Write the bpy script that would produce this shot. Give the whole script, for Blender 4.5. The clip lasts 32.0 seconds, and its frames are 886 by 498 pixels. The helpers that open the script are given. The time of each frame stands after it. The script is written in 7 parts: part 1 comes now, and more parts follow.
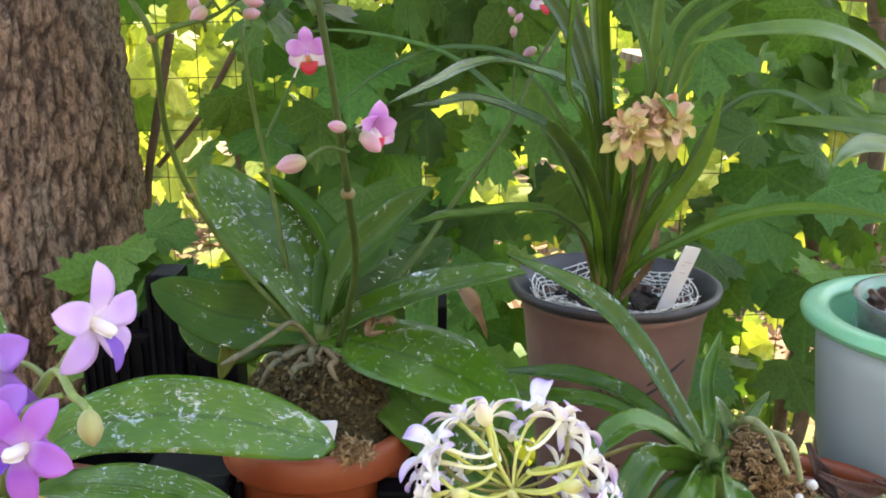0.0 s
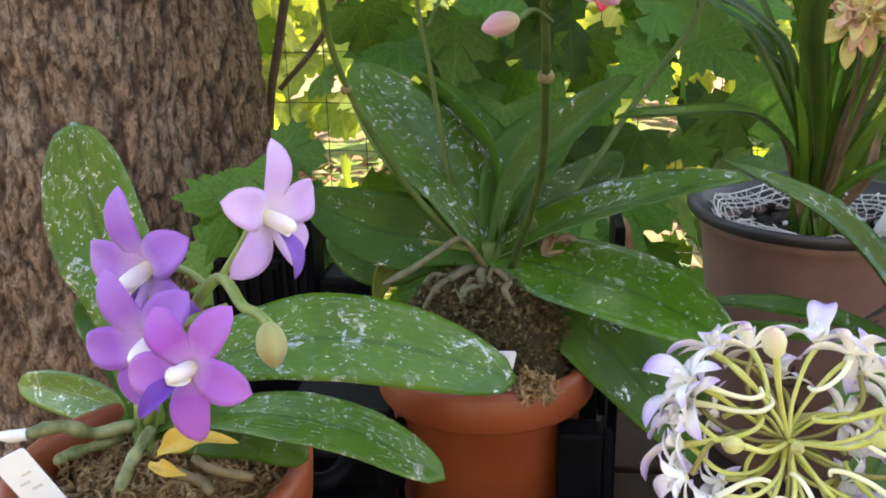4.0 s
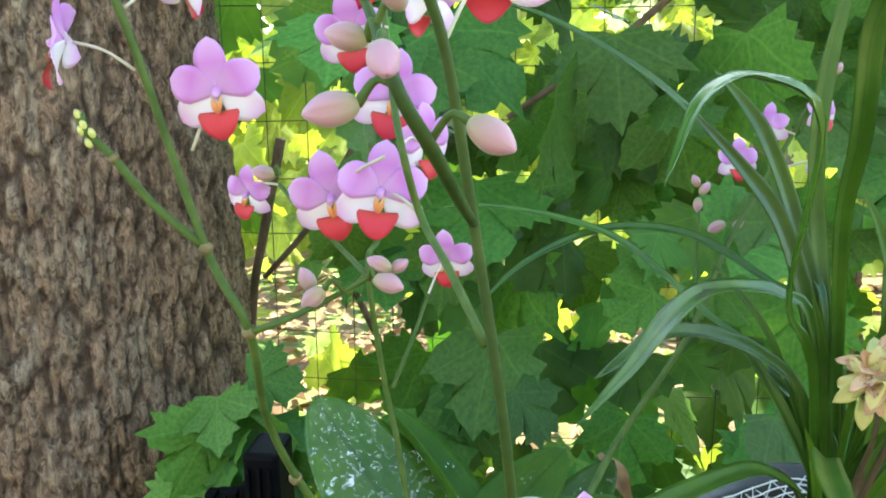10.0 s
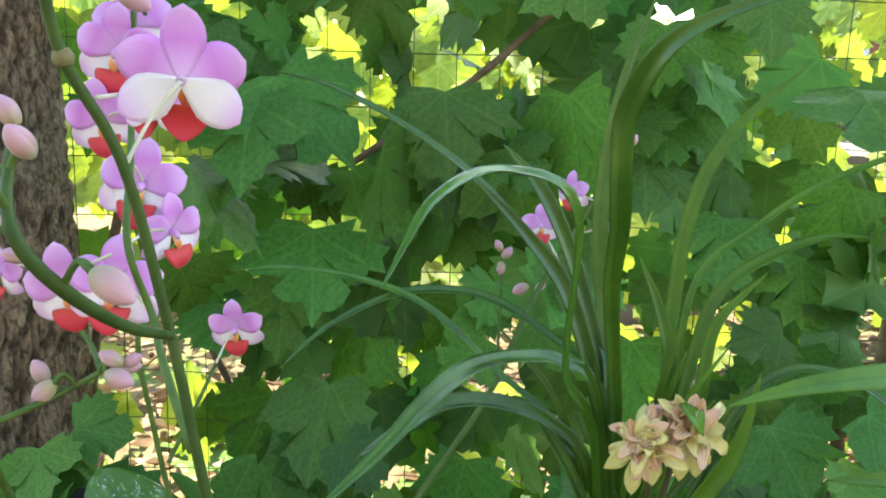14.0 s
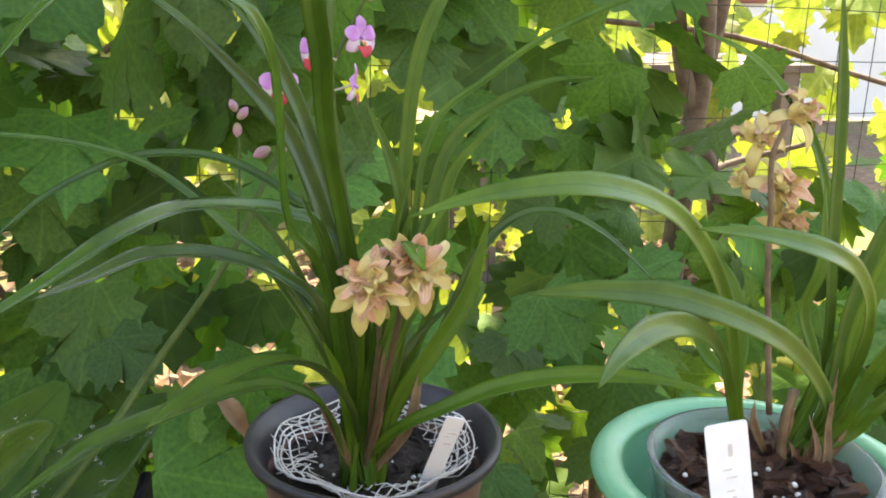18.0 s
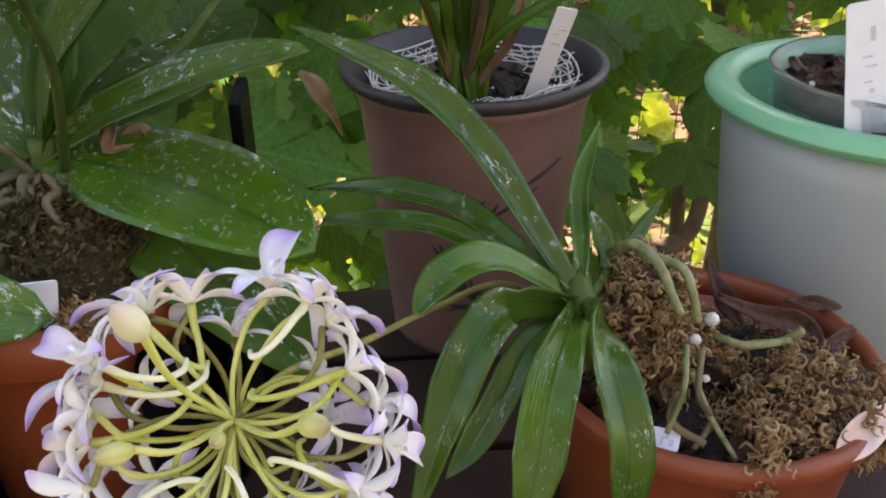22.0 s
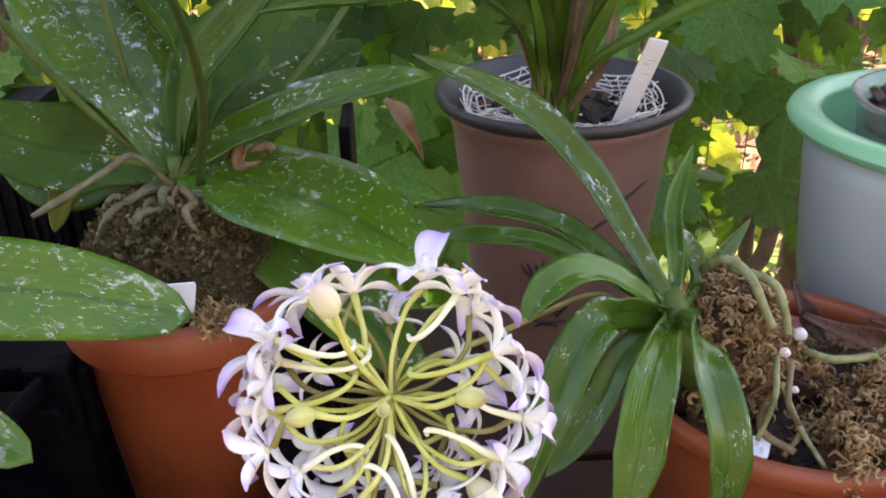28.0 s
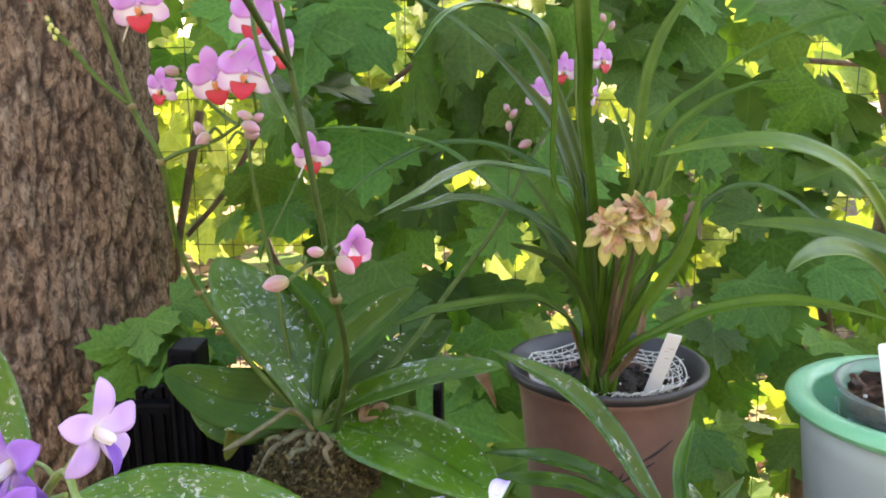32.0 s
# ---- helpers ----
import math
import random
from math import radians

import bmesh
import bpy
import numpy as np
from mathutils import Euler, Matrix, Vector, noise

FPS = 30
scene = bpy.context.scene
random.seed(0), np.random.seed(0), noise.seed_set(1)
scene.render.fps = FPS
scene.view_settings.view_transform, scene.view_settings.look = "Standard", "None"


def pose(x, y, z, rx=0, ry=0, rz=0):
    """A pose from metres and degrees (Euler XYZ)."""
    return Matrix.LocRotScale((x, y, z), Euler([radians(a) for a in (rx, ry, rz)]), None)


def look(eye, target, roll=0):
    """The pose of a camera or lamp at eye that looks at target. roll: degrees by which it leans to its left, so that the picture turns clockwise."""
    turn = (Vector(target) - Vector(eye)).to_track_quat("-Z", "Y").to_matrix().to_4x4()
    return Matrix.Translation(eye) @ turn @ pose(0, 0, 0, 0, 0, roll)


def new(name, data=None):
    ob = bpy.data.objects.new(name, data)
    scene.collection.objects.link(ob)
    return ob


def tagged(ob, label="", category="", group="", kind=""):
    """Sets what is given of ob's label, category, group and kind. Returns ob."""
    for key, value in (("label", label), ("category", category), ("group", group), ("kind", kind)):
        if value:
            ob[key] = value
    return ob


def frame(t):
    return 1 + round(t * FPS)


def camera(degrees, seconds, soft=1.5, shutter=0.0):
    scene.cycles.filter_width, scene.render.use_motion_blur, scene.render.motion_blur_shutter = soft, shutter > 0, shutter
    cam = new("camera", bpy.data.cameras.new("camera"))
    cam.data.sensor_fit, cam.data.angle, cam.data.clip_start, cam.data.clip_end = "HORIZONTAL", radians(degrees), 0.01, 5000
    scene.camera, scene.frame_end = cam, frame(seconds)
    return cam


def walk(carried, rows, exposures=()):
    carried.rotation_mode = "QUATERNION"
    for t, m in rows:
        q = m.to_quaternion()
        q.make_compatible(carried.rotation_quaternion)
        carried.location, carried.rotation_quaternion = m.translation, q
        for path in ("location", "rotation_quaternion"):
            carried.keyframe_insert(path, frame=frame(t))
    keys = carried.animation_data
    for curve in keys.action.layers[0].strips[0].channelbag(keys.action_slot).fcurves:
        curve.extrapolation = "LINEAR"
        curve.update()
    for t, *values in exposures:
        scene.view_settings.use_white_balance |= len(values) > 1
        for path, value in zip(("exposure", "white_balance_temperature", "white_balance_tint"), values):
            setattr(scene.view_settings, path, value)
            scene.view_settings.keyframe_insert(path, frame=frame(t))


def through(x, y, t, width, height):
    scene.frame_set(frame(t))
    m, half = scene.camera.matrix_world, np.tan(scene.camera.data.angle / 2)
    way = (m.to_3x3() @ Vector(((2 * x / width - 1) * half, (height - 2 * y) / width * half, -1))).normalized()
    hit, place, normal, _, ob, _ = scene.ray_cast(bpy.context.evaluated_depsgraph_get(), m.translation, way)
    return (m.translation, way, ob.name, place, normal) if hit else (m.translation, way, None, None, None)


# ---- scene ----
cam = camera(53.3, 32.0, soft=1.9)
PATH = [
    (0, (0.0, 0.0, 0.35), (0.0, 1.927, -0.184), 0.0),
    (0.5, (0.005, 0.0, 0.35), (0.042, 1.928, -0.183), 0.7),
    (1, (0.015, 0.0, 0.351), (0.091, 1.926, -0.18), 0.8),
    (1.5, (0.027, -0.001, 0.349), (0.135, 1.923, -0.185), 0.6),
    (2, (0.028, -0.002, 0.35), (0.115, 1.923, -0.187), 0.2),
    (2.5, (0.012, -0.004, 0.344), (0.023, 1.921, -0.201), -0.3),
    (3, (-0.012, 0.004, 0.335), (-0.092, 1.921, -0.227), -0.9),
    (3.5, (-0.033, 0.025, 0.326), (-0.193, 1.93, -0.261), -1.1),
    (4, (-0.051, 0.068, 0.31), (-0.272, 1.944, -0.346), -1.4),
    (4.5, (-0.062, 0.091, 0.301), (-0.367, 1.939, -0.4), -2.5),
    (6.5, (-0.091, 0.11, 0.297), (-0.503, 1.928, -0.427), -1.7),
    (7, (-0.089, 0.104, 0.304), (-0.465, 1.942, -0.388), -1.0),
    (7.5, (-0.077, 0.094, 0.325), (-0.385, 1.965, -0.31), -0.4),
    (8, (-0.06, 0.096, 0.346), (-0.313, 1.993, -0.235), -0.3),
    (8.5, (-0.044, 0.106, 0.38), (-0.27, 2.021, -0.151), -0.6),
    (9, (-0.033, 0.12, 0.406), (-0.248, 2.044, -0.093), -1.1),
    (9.5, (-0.032, 0.144, 0.425), (-0.25, 2.073, -0.055), -0.7),
    (10, (-0.041, 0.166, 0.438), (-0.272, 2.097, -0.028), -0.6),
    (10.5, (-0.044, 0.175, 0.45), (-0.279, 2.113, 0.013), -0.5),
    (11, (-0.045, 0.175, 0.463), (-0.287, 2.12, 0.062), -0.3),
    (11.5, (-0.044, 0.169, 0.469), (-0.289, 2.117, 0.09), 0.0),
    (12, (-0.041, 0.164, 0.471), (-0.258, 2.118, 0.103), 0.3),
    (12.5, (-0.038, 0.165, 0.47), (-0.235, 2.12, 0.095), 0.5),
    (13, (-0.039, 0.168, 0.469), (-0.226, 2.122, 0.085), 0.5),
    (13.5, (-0.017, 0.168, 0.466), (-0.108, 2.129, 0.082), 0.7),
    (14, (0.017, 0.168, 0.467), (0.023, 2.124, 0.049), 1.6),
    (14.5, (0.043, 0.169, 0.461), (0.199, 2.109, 0.004), 1.7),
    (15, (0.07, 0.159, 0.454), (0.311, 2.084, -0.035), 1.1),
    (15.5, (0.088, 0.162, 0.444), (0.384, 2.075, -0.059), 1.5),
    (17.5, (0.088, 0.164, 0.419), (0.402, 2.054, -0.153), 0.7),
    (18, (0.088, 0.163, 0.419), (0.438, 2.05, -0.143), 1.1),
    (18.5, (0.091, 0.163, 0.419), (0.476, 2.043, -0.144), 1.3),
    (19, (0.095, 0.163, 0.416), (0.493, 2.033, -0.171), 1.3),
    (19.5, (0.096, 0.162, 0.406), (0.481, 2.017, -0.234), 1.2),
    (20, (0.098, 0.168, 0.382), (0.441, 1.995, -0.354), 0.5),
    (20.5, (0.085, 0.172, 0.354), (0.413, 1.964, -0.47), 0.4),
    (21, (0.083, 0.16, 0.324), (0.372, 1.931, -0.558), 0.3),
    (21.5, (0.078, 0.154, 0.31), (0.329, 1.899, -0.634), -0.1),
    (22, (0.063, 0.151, 0.3), (0.249, 1.885, -0.679), -0.5),
    (22.5, (0.045, 0.149, 0.294), (0.159, 1.876, -0.708), -1.2),
    (23, (0.038, 0.146, 0.291), (0.105, 1.865, -0.729), -1.5),
    (23.5, (0.038, 0.145, 0.29), (0.127, 1.865, -0.728), -1.0),
    (24, (0.04, 0.15, 0.286), (0.13, 1.857, -0.752), -1.1),
    (24.5, (0.04, 0.152, 0.28), (0.128, 1.837, -0.793), -1.3),
    (26.5, (0.044, 0.15, 0.283), (0.136, 1.856, -0.757), -2.0),
    (27, (0.043, 0.146, 0.286), (0.13, 1.863, -0.736), -1.9),
    (27.5, (0.04, 0.14, 0.294), (0.12, 1.88, -0.689), -1.7),
    (28, (0.037, 0.123, 0.307), (0.105, 1.899, -0.61), -1.3),
    (28.5, (0.036, 0.096, 0.325), (0.097, 1.906, -0.522), -0.8),
    (29, (0.038, 0.055, 0.349), (0.096, 1.904, -0.412), -0.3),
    (29.5, (0.043, 0.018, 0.361), (0.091, 1.901, -0.312), -0.1),
    (30, (0.039, -0.007, 0.374), (0.073, 1.904, -0.214), -0.2),
    (30.5, (0.037, -0.029, 0.383), (-0.016, 1.901, -0.14), -1.2),
    (31, (0.036, -0.037, 0.389), (-0.037, 1.898, -0.112), -1.1),
    (31.5, (0.033, -0.031, 0.388), (-0.041, 1.908, -0.097), -0.5),
    (32, (0.034, -0.033, 0.392), (-0.052, 1.918, -0.041), -0.6),
]
EXPOSURES = [(0, 2.74, 7900, 13), (3, 2.66, 7900, 13), (4.5, 2.48, 8100, 13), (7.2, 2.41, 7500, 2), (8, 2.82, 7200, -1), (9, 3.02, 7000, -10), (11, 2.68, 7100, -8), (13, 2.36, 7100, -5), (14, 2.71, 7100, -7), (15, 2.84, 6300, -5), (16.5, 2.80, 7300, 3), (19, 2.62, 8400, 17),
             (20, 2.96, 8500, 17), (20.5, 3.03, 8500, 18), (21.2, 2.96, 8400, 20), (22, 2.11, 8300, 20), (22.6, 1.21, 8200, 25), (23.3, 1.26, 8100, 26), (24, 2.15, 8000, 27), (24.5, 2.25, 8000, 27), (27, 2.36, 8000, 28), (29, 2.76, 7900, 19), (30, 2.91, 8000, 18), (31, 2.80, 8100, 14), (32, 2.80, 8100, 13)]
walk(cam, [(t, look(eye, target, roll)) for t, eye, target, roll in PATH], EXPOSURES)

# ---- light: sun behind the garden, open sky ----
SUN_EL, SUN_ROT = radians(52), radians(28)
world = bpy.data.worlds.new("world")
scene.world = world
world.use_nodes = True
wn = world.node_tree
sky = wn.nodes.new("ShaderNodeTexSky")
sky.sky_type, sky.sun_disc = "NISHITA", False
sky.sun_elevation, sky.sun_rotation = SUN_EL, SUN_ROT
wn.links.new(sky.outputs[0], wn.nodes["Background"].inputs[0])
wn.nodes["Background"].inputs[1].default_value = 0.15
sun_data = bpy.data.lights.new("sun", "SUN")
sun_data.energy, sun_data.angle, sun_data.color = 4.0, radians(0.6), (1.0, 0.93, 0.82)
sun = new("sun", sun_data)
sun_dir = Vector((math.sin(SUN_ROT) * math.cos(SUN_EL), math.cos(SUN_ROT) * math.cos(SUN_EL), math.sin(SUN_EL)))
sun.matrix_world = look(sun_dir * 20, (0, 0, 0))


# ---- materials ----
class Nodes:
    """A material's node tree with short calls."""

    def __init__(self, name, rough=0.5, metal=0.0):
        self.mat = bpy.data.materials.new(name)
        self.mat.use_nodes = True
        self.tree = self.mat.node_tree
        self.bsdf = self.tree.nodes["Principled BSDF"]
        self.out = self.tree.nodes["Material Output"]
        self.bsdf.inputs["Roughness"].default_value = rough
        self.bsdf.inputs["Metallic"].default_value = metal

    def add(self, kind, **sets):
        n = self.tree.nodes.new("ShaderNode" + kind)
        for k, v in sets.items():
            setattr(n, k, v)
        return n

    def link(self, a, b):
        self.tree.links.new(a, b)

    def coord(self, which="Object"):
        return self.add("TexCoord").outputs[which]

    def put(self, socket, value):
        if isinstance(value, (int, float)):
            socket.default_value = value
        elif isinstance(value, tuple):
            socket.default_value = value if len(value) == 4 or socket.type == "VECTOR" else (*value, 1)
        else:
            self.link(value, socket)

    def noise(self, scale, detail=4.0, rough=0.6, at=None, stretch=None, warp=0.0):
        n = self.add("TexNoise")
        at = at or self.coord()
        if stretch:
            m = self.add("Mapping")
            m.inputs["Scale"].default_value = stretch
            self.link(at, m.inputs[0])
            at = m.outputs[0]
        self.link(at, n.inputs["Vector"])
        n.inputs["Scale"].default_value, n.inputs["Detail"].default_value = scale, detail
        n.inputs["Roughness"].default_value, n.inputs["Distortion"].default_value = rough, warp
        return n.outputs["Fac"]

    def voronoi(self, scale, feature="F1", at=None, out="Distance"):
        n = self.add("TexVoronoi", feature=feature)
        self.link(at or self.coord(), n.inputs["Vector"])
        n.inputs["Scale"].default_value = scale
        return n.outputs[out]

    def ramp(self, fac, *stops):
        n = self.add("ValToRGB")
        e = n.color_ramp.elements
        while len(e) < len(stops):
            e.new(0.5)
        for item, (p, c) in zip(e, stops):
            item.position = p
            item.color = (*c, 1) if isinstance(c, tuple) else (c, c, c, 1)
        self.link(fac, n.inputs[0])
        return n.outputs[0]

    def mix(self, fac, a, b, how="MIX"):
        n = self.add("Mix", data_type="RGBA", blend_type=how)
        self.put(n.inputs[0], fac)
        self.put(n.inputs[6], a)
        self.put(n.inputs[7], b)
        return n.outputs[2]

    def math(self, op, a, b=0.0, c=0.0):
        n = self.add("Math", operation=op)
        for s, v in zip(n.inputs, (a, b, c)):
            self.put(s, v)
        return n.outputs[0]

    def random(self):
        return self.add("ObjectInfo").outputs["Random"]

    def island(self):
        return self.add("NewGeometry").outputs["Random Per Island"]

    def color(self, value):
        self.put(self.bsdf.inputs["Base Color"], value)

    def rough(self, value):
        self.put(self.bsdf.inputs["Roughness"], value)

    def bump(self, height, strength=0.3, distance=0.002):
        n = self.add("Bump")
        n.inputs["Strength"].default_value, n.inputs["Distance"].default_value = strength, distance
        self.link(height, n.inputs["Height"])
        old = self.bsdf.inputs["Normal"].links
        if old:
            self.link(old[0].from_socket, n.inputs["Normal"])
        self.link(n.outputs[0], self.bsdf.inputs["Normal"])

    def thin(self, color, amount):
        """Lets light through from behind, as leaves and petals do."""
        t, m = self.add("BsdfTranslucent"), self.add("MixShader")
        self.put(t.inputs[0], color)
        m.inputs[0].default_value = amount
        self.link(self.bsdf.outputs[0], m.inputs[1])
        self.link(t.outputs[0], m.inputs[2])
        self.link(m.outputs[0], self.out.inputs[0])


def plain(name, c1, c2, scale, rough=0.5, bump=0.3, fine=400.0, depth=0.001, metal=0.0, spread=(0.35, 0.65)):
    """A two-scale surface: broad stains between two colours and a fine grain."""
    n = Nodes(name, rough, metal)
    broad, grain = n.noise(scale), n.noise(fine, 3)
    n.color(n.mix(n.math("MULTIPLY", grain, 0.35), n.ramp(broad, (spread[0], c1), (spread[1], c2)), c1))
    n.rough(n.math("MULTIPLY_ADD", grain, 0.25, rough - 0.12))
    n.bump(grain, bump, depth)
    return n


def uv_axes(n):
    s = n.add("SeparateXYZ")
    n.link(n.coord("UV"), s.inputs[0])
    return s.outputs[0], s.outputs[1]


def leaf_material(name, dark, light, veins=26.0, wet=0.0, through=0.22, rough=0.35, rib=0.5):
    """Leaf blade: parallel veins along it, a pale midrib, mottling, and water lying on it."""
    n = Nodes(name, rough)
    x, y = uv_axes(n)
    broad, fine = n.noise(28, 3), n.noise(300, 3)
    base = n.mix(n.ramp(broad, (0.3, 0.0), (0.7, 1.0)), dark, light)
    wave = n.math("SINE", n.math("MULTIPLY", x, veins * 6.283))
    base = n.mix(n.math("MULTIPLY_ADD", wave, 0.10, 0.10), base, light)
    mid = n.math("LESS_THAN", n.math("ABSOLUTE", n.math("SUBTRACT", x, 0.5)), 0.025)
    base = n.mix(n.math("MULTIPLY", mid, rib), base, tuple(min(1, c * 0.55) for c in dark))
    tone = n.add("HueSaturation")
    n.link(base, tone.inputs["Color"])
    n.put(tone.inputs["Value"], n.math("MULTIPLY_ADD", n.random(), 0.5, 0.75))
    n.color(tone.outputs[0])
    n.bsdf.inputs["Specular IOR Level"].default_value = 0.3
    n.bump(wave, 0.08, 0.0004)
    n.bump(fine, 0.15, 0.0005)
    if wet:
        flat = n.add("CombineXYZ")
        n.put(flat.inputs[0], n.math("MULTIPLY", x, 0.036))
        n.put(flat.inputs[1], n.math("MULTIPLY", y, 0.075))
        n.put(flat.inputs[2], n.random())
        ripple = n.noise(400, 3, 0.6, at=flat.outputs[0], warp=0.3)
        breaks = n.ramp(n.noise(460, 2, 0.5, at=flat.outputs[0]), (0.46, 0.0), (0.54, 1.0))
        pool = n.noise(60, 4, 0.65, warp=1.0)
        patch = n.ramp(pool, (0.60 - 0.24 * wet, 0.0), (0.72 - 0.24 * wet, 1.0))
        bead = n.ramp(n.math("ABSOLUTE", n.math("SUBTRACT", ripple, 0.52)), (0.0, 1.0), (0.036, 0.0))
        bead = n.math("MULTIPLY", bead, breaks)
        drop = n.ramp(n.voronoi(440, at=flat.outputs[0]), (0.10, 1.0), (0.24, 0.0))
        some = n.add("SeparateColor")
        n.link(n.voronoi(440, at=flat.outputs[0], out="Color"), some.inputs[0])
        drop = n.math("MULTIPLY", drop, n.math("GREATER_THAN", some.outputs[0], 0.58))
        wide = n.ramp(n.math("ADD", pool, n.math("MULTIPLY", ripple, 0.35)), (0.862 - 0.085 * wet, 0.0), (0.935 - 0.085 * wet, 1.0))
        bead = n.math("MAXIMUM", bead, drop)
        film = n.math("MAXIMUM", n.math("MULTIPLY", n.math("MULTIPLY", bead, patch), 0.85), wide)
        skin = n.add("Bump")
        skin.inputs["Strength"].default_value, skin.inputs["Distance"].default_value = 0.55, 0.0012
        n.link(n.math("ADD", ripple, n.math("MULTIPLY", bead, 0.3)), skin.inputs["Height"])
        n.link(skin.outputs[0], n.bsdf.inputs["Coat Normal"])
        n.put(n.bsdf.inputs["Coat Weight"], n.math("MULTIPLY", n.ramp(film, (0.05, 0.0), (0.7, 1.0)), 1.0))
        n.bsdf.inputs["Coat Roughness"].default_value = 0.06
        # Far above water's index, to force brighter glints than the film would give.
        n.bsdf.inputs["Coat IOR"].default_value = 3.8
        n.bsdf.inputs["Specular IOR Level"].default_value = 0.36
        n.bump(n.noise(110, 2), 0.25, 0.002)
    n.thin(n.mix(1.0, tone.outputs[0], (0.9, 1.0, 0.35), "MULTIPLY"), through)
    return n.mat


def petal_material(name, inner, outer, edge, at=(0.25, 0.7, 0.95), through=0.4, vein=0.12, line=None):
    n = Nodes(name, 0.5)
    x, y = uv_axes(n)
    base = n.ramp(n.math("ADD", y, n.math("MULTIPLY_ADD", n.noise(120), 0.16, -0.08)), (at[0], inner), (at[1], outer), (at[2], edge))
    lines = n.math("SINE", n.math("MULTIPLY_ADD", x, 70.0 if line is None else 34.0, n.math("MULTIPLY", n.noise(60), 4.0)))
    base = n.mix(n.math("MULTIPLY_ADD", lines, vein * 0.5, vein * 0.5), base, line or outer)
    base = n.mix(n.math("MULTIPLY", n.random(), 0.18), base, inner)
    n.color(base)
    n.bump(lines, 0.1, 0.0004)
    n.bump(n.noise(900, 2), 0.15, 0.0003)
    n.bsdf.inputs["Sheen Weight"].default_value = 0.15
    n.thin(base, through)
    return n.mat


def wood_bark():
    """Furrowed bark: the mesh's first texture axis tells plate from fissure, the second one plate from the next."""
    n = Nodes("tree_bark", 0.92)
    x, y = uv_axes(n)
    grain = n.noise(240, 6, 0.75, stretch=(1, 1, 0.35), warp=0.5)
    flake = n.noise(130, 5, 0.7, stretch=(1, 1, 0.55), warp=0.8)
    broad = n.noise(7, 4, 0.6)
    brown = n.ramp(grain, (0.30, (0.134, 0.081, 0.055)), (0.52, (0.40, 0.262, 0.182)), (0.72, (0.66, 0.475, 0.350)))
    grey = n.ramp(grain, (0.30, (0.159, 0.128, 0.104)), (0.52, (0.42, 0.335, 0.262)), (0.72, (0.67, 0.585, 0.475)))
    top = n.mix(n.ramp(n.math("ADD", n.math("MULTIPLY", broad, 0.6), n.math("MULTIPLY", y, 0.4)), (0.46, 0.0), (0.72, 1.0)), brown, grey)
    # Flake hollows and fissures darkened: inner-bark brown, with crevice shade painted in.
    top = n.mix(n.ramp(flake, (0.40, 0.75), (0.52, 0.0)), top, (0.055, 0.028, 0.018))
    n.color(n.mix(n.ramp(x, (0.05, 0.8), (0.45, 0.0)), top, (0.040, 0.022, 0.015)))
    n.bump(flake, 0.9, 0.008)
    n.bump(grain, 0.8, 0.005)
    return n.mat


def maple_material(name, dark, light, through):
    """Maple blade: five palmate veins, paler than the blade."""
    n = Nodes(name, 0.55)
    n.bsdf.inputs["Specular IOR Level"].default_value = 0.3
    x, y = uv_axes(n)
    ax = n.math("ABSOLUTE", n.math("SUBTRACT", x, 0.5))
    up = n.math("SUBTRACT", y, 0.2)
    lines = None
    for a in (0, 44, 98):
        s, c = math.sin(radians(a)), math.cos(radians(a))
        across = n.math("ABSOLUTE", n.math("SUBTRACT", n.math("MULTIPLY", ax, c), n.math("MULTIPLY", up, s)))
        along = n.math("ADD", n.math("MULTIPLY", ax, s), n.math("MULTIPLY", up, c))
        hit = n.math("MULTIPLY", n.math("LESS_THAN", across, 0.007), n.math("GREATER_THAN", along, 0.0))
        lines = hit if lines is None else n.math("MAXIMUM", lines, hit)
    ribs = n.math("SINE", n.math("MULTIPLY", n.math("ADD", ax, n.math("MULTIPLY", y, 1.3)), 60.0))
    blot = n.noise(22, 4)
    base = n.mix(n.ramp(blot, (0.3, 0.0), (0.7, 1.0)), dark, light)
    base = n.mix(n.math("MULTIPLY_ADD", ribs, 0.03, 0.03), base, light)
    base = n.mix(n.math("MULTIPLY", lines, 0.16), base, tuple(min(1, 1.9 * c) for c in light))
    spots = n.ramp(n.noise(75, 2), (0.73, 0.0), (0.77, 1.0))
    base = n.mix(n.math("MULTIPLY", spots, 0.6), base, (0.16, 0.10, 0.04))
    tone = n.add("HueSaturation")
    n.link(base, tone.inputs["Color"])
    rnd = n.math("ADD", n.random(), n.island())
    n.put(tone.inputs["Value"], n.math("MULTIPLY_ADD", n.math("FRACT", rnd), 1.0, 0.60))
    n.put(tone.inputs["Hue"], n.math("MULTIPLY_ADD", n.math("FRACT", n.math("MULTIPLY", rnd, 7.3)), 0.035, 0.475))
    n.color(tone.outputs[0])
    n.bump(n.math("ADD", n.math("MULTIPLY", ribs, 0.4), n.math("MULTIPLY", lines, -1.0)), 0.12, 0.001)
    n.bump(n.noise(180, 3), 0.2, 0.001)
    n.thin(n.mix(1.0, tone.outputs[0], (1.0, 1.0, 0.4), "MULTIPLY"), through)
    return n.mat


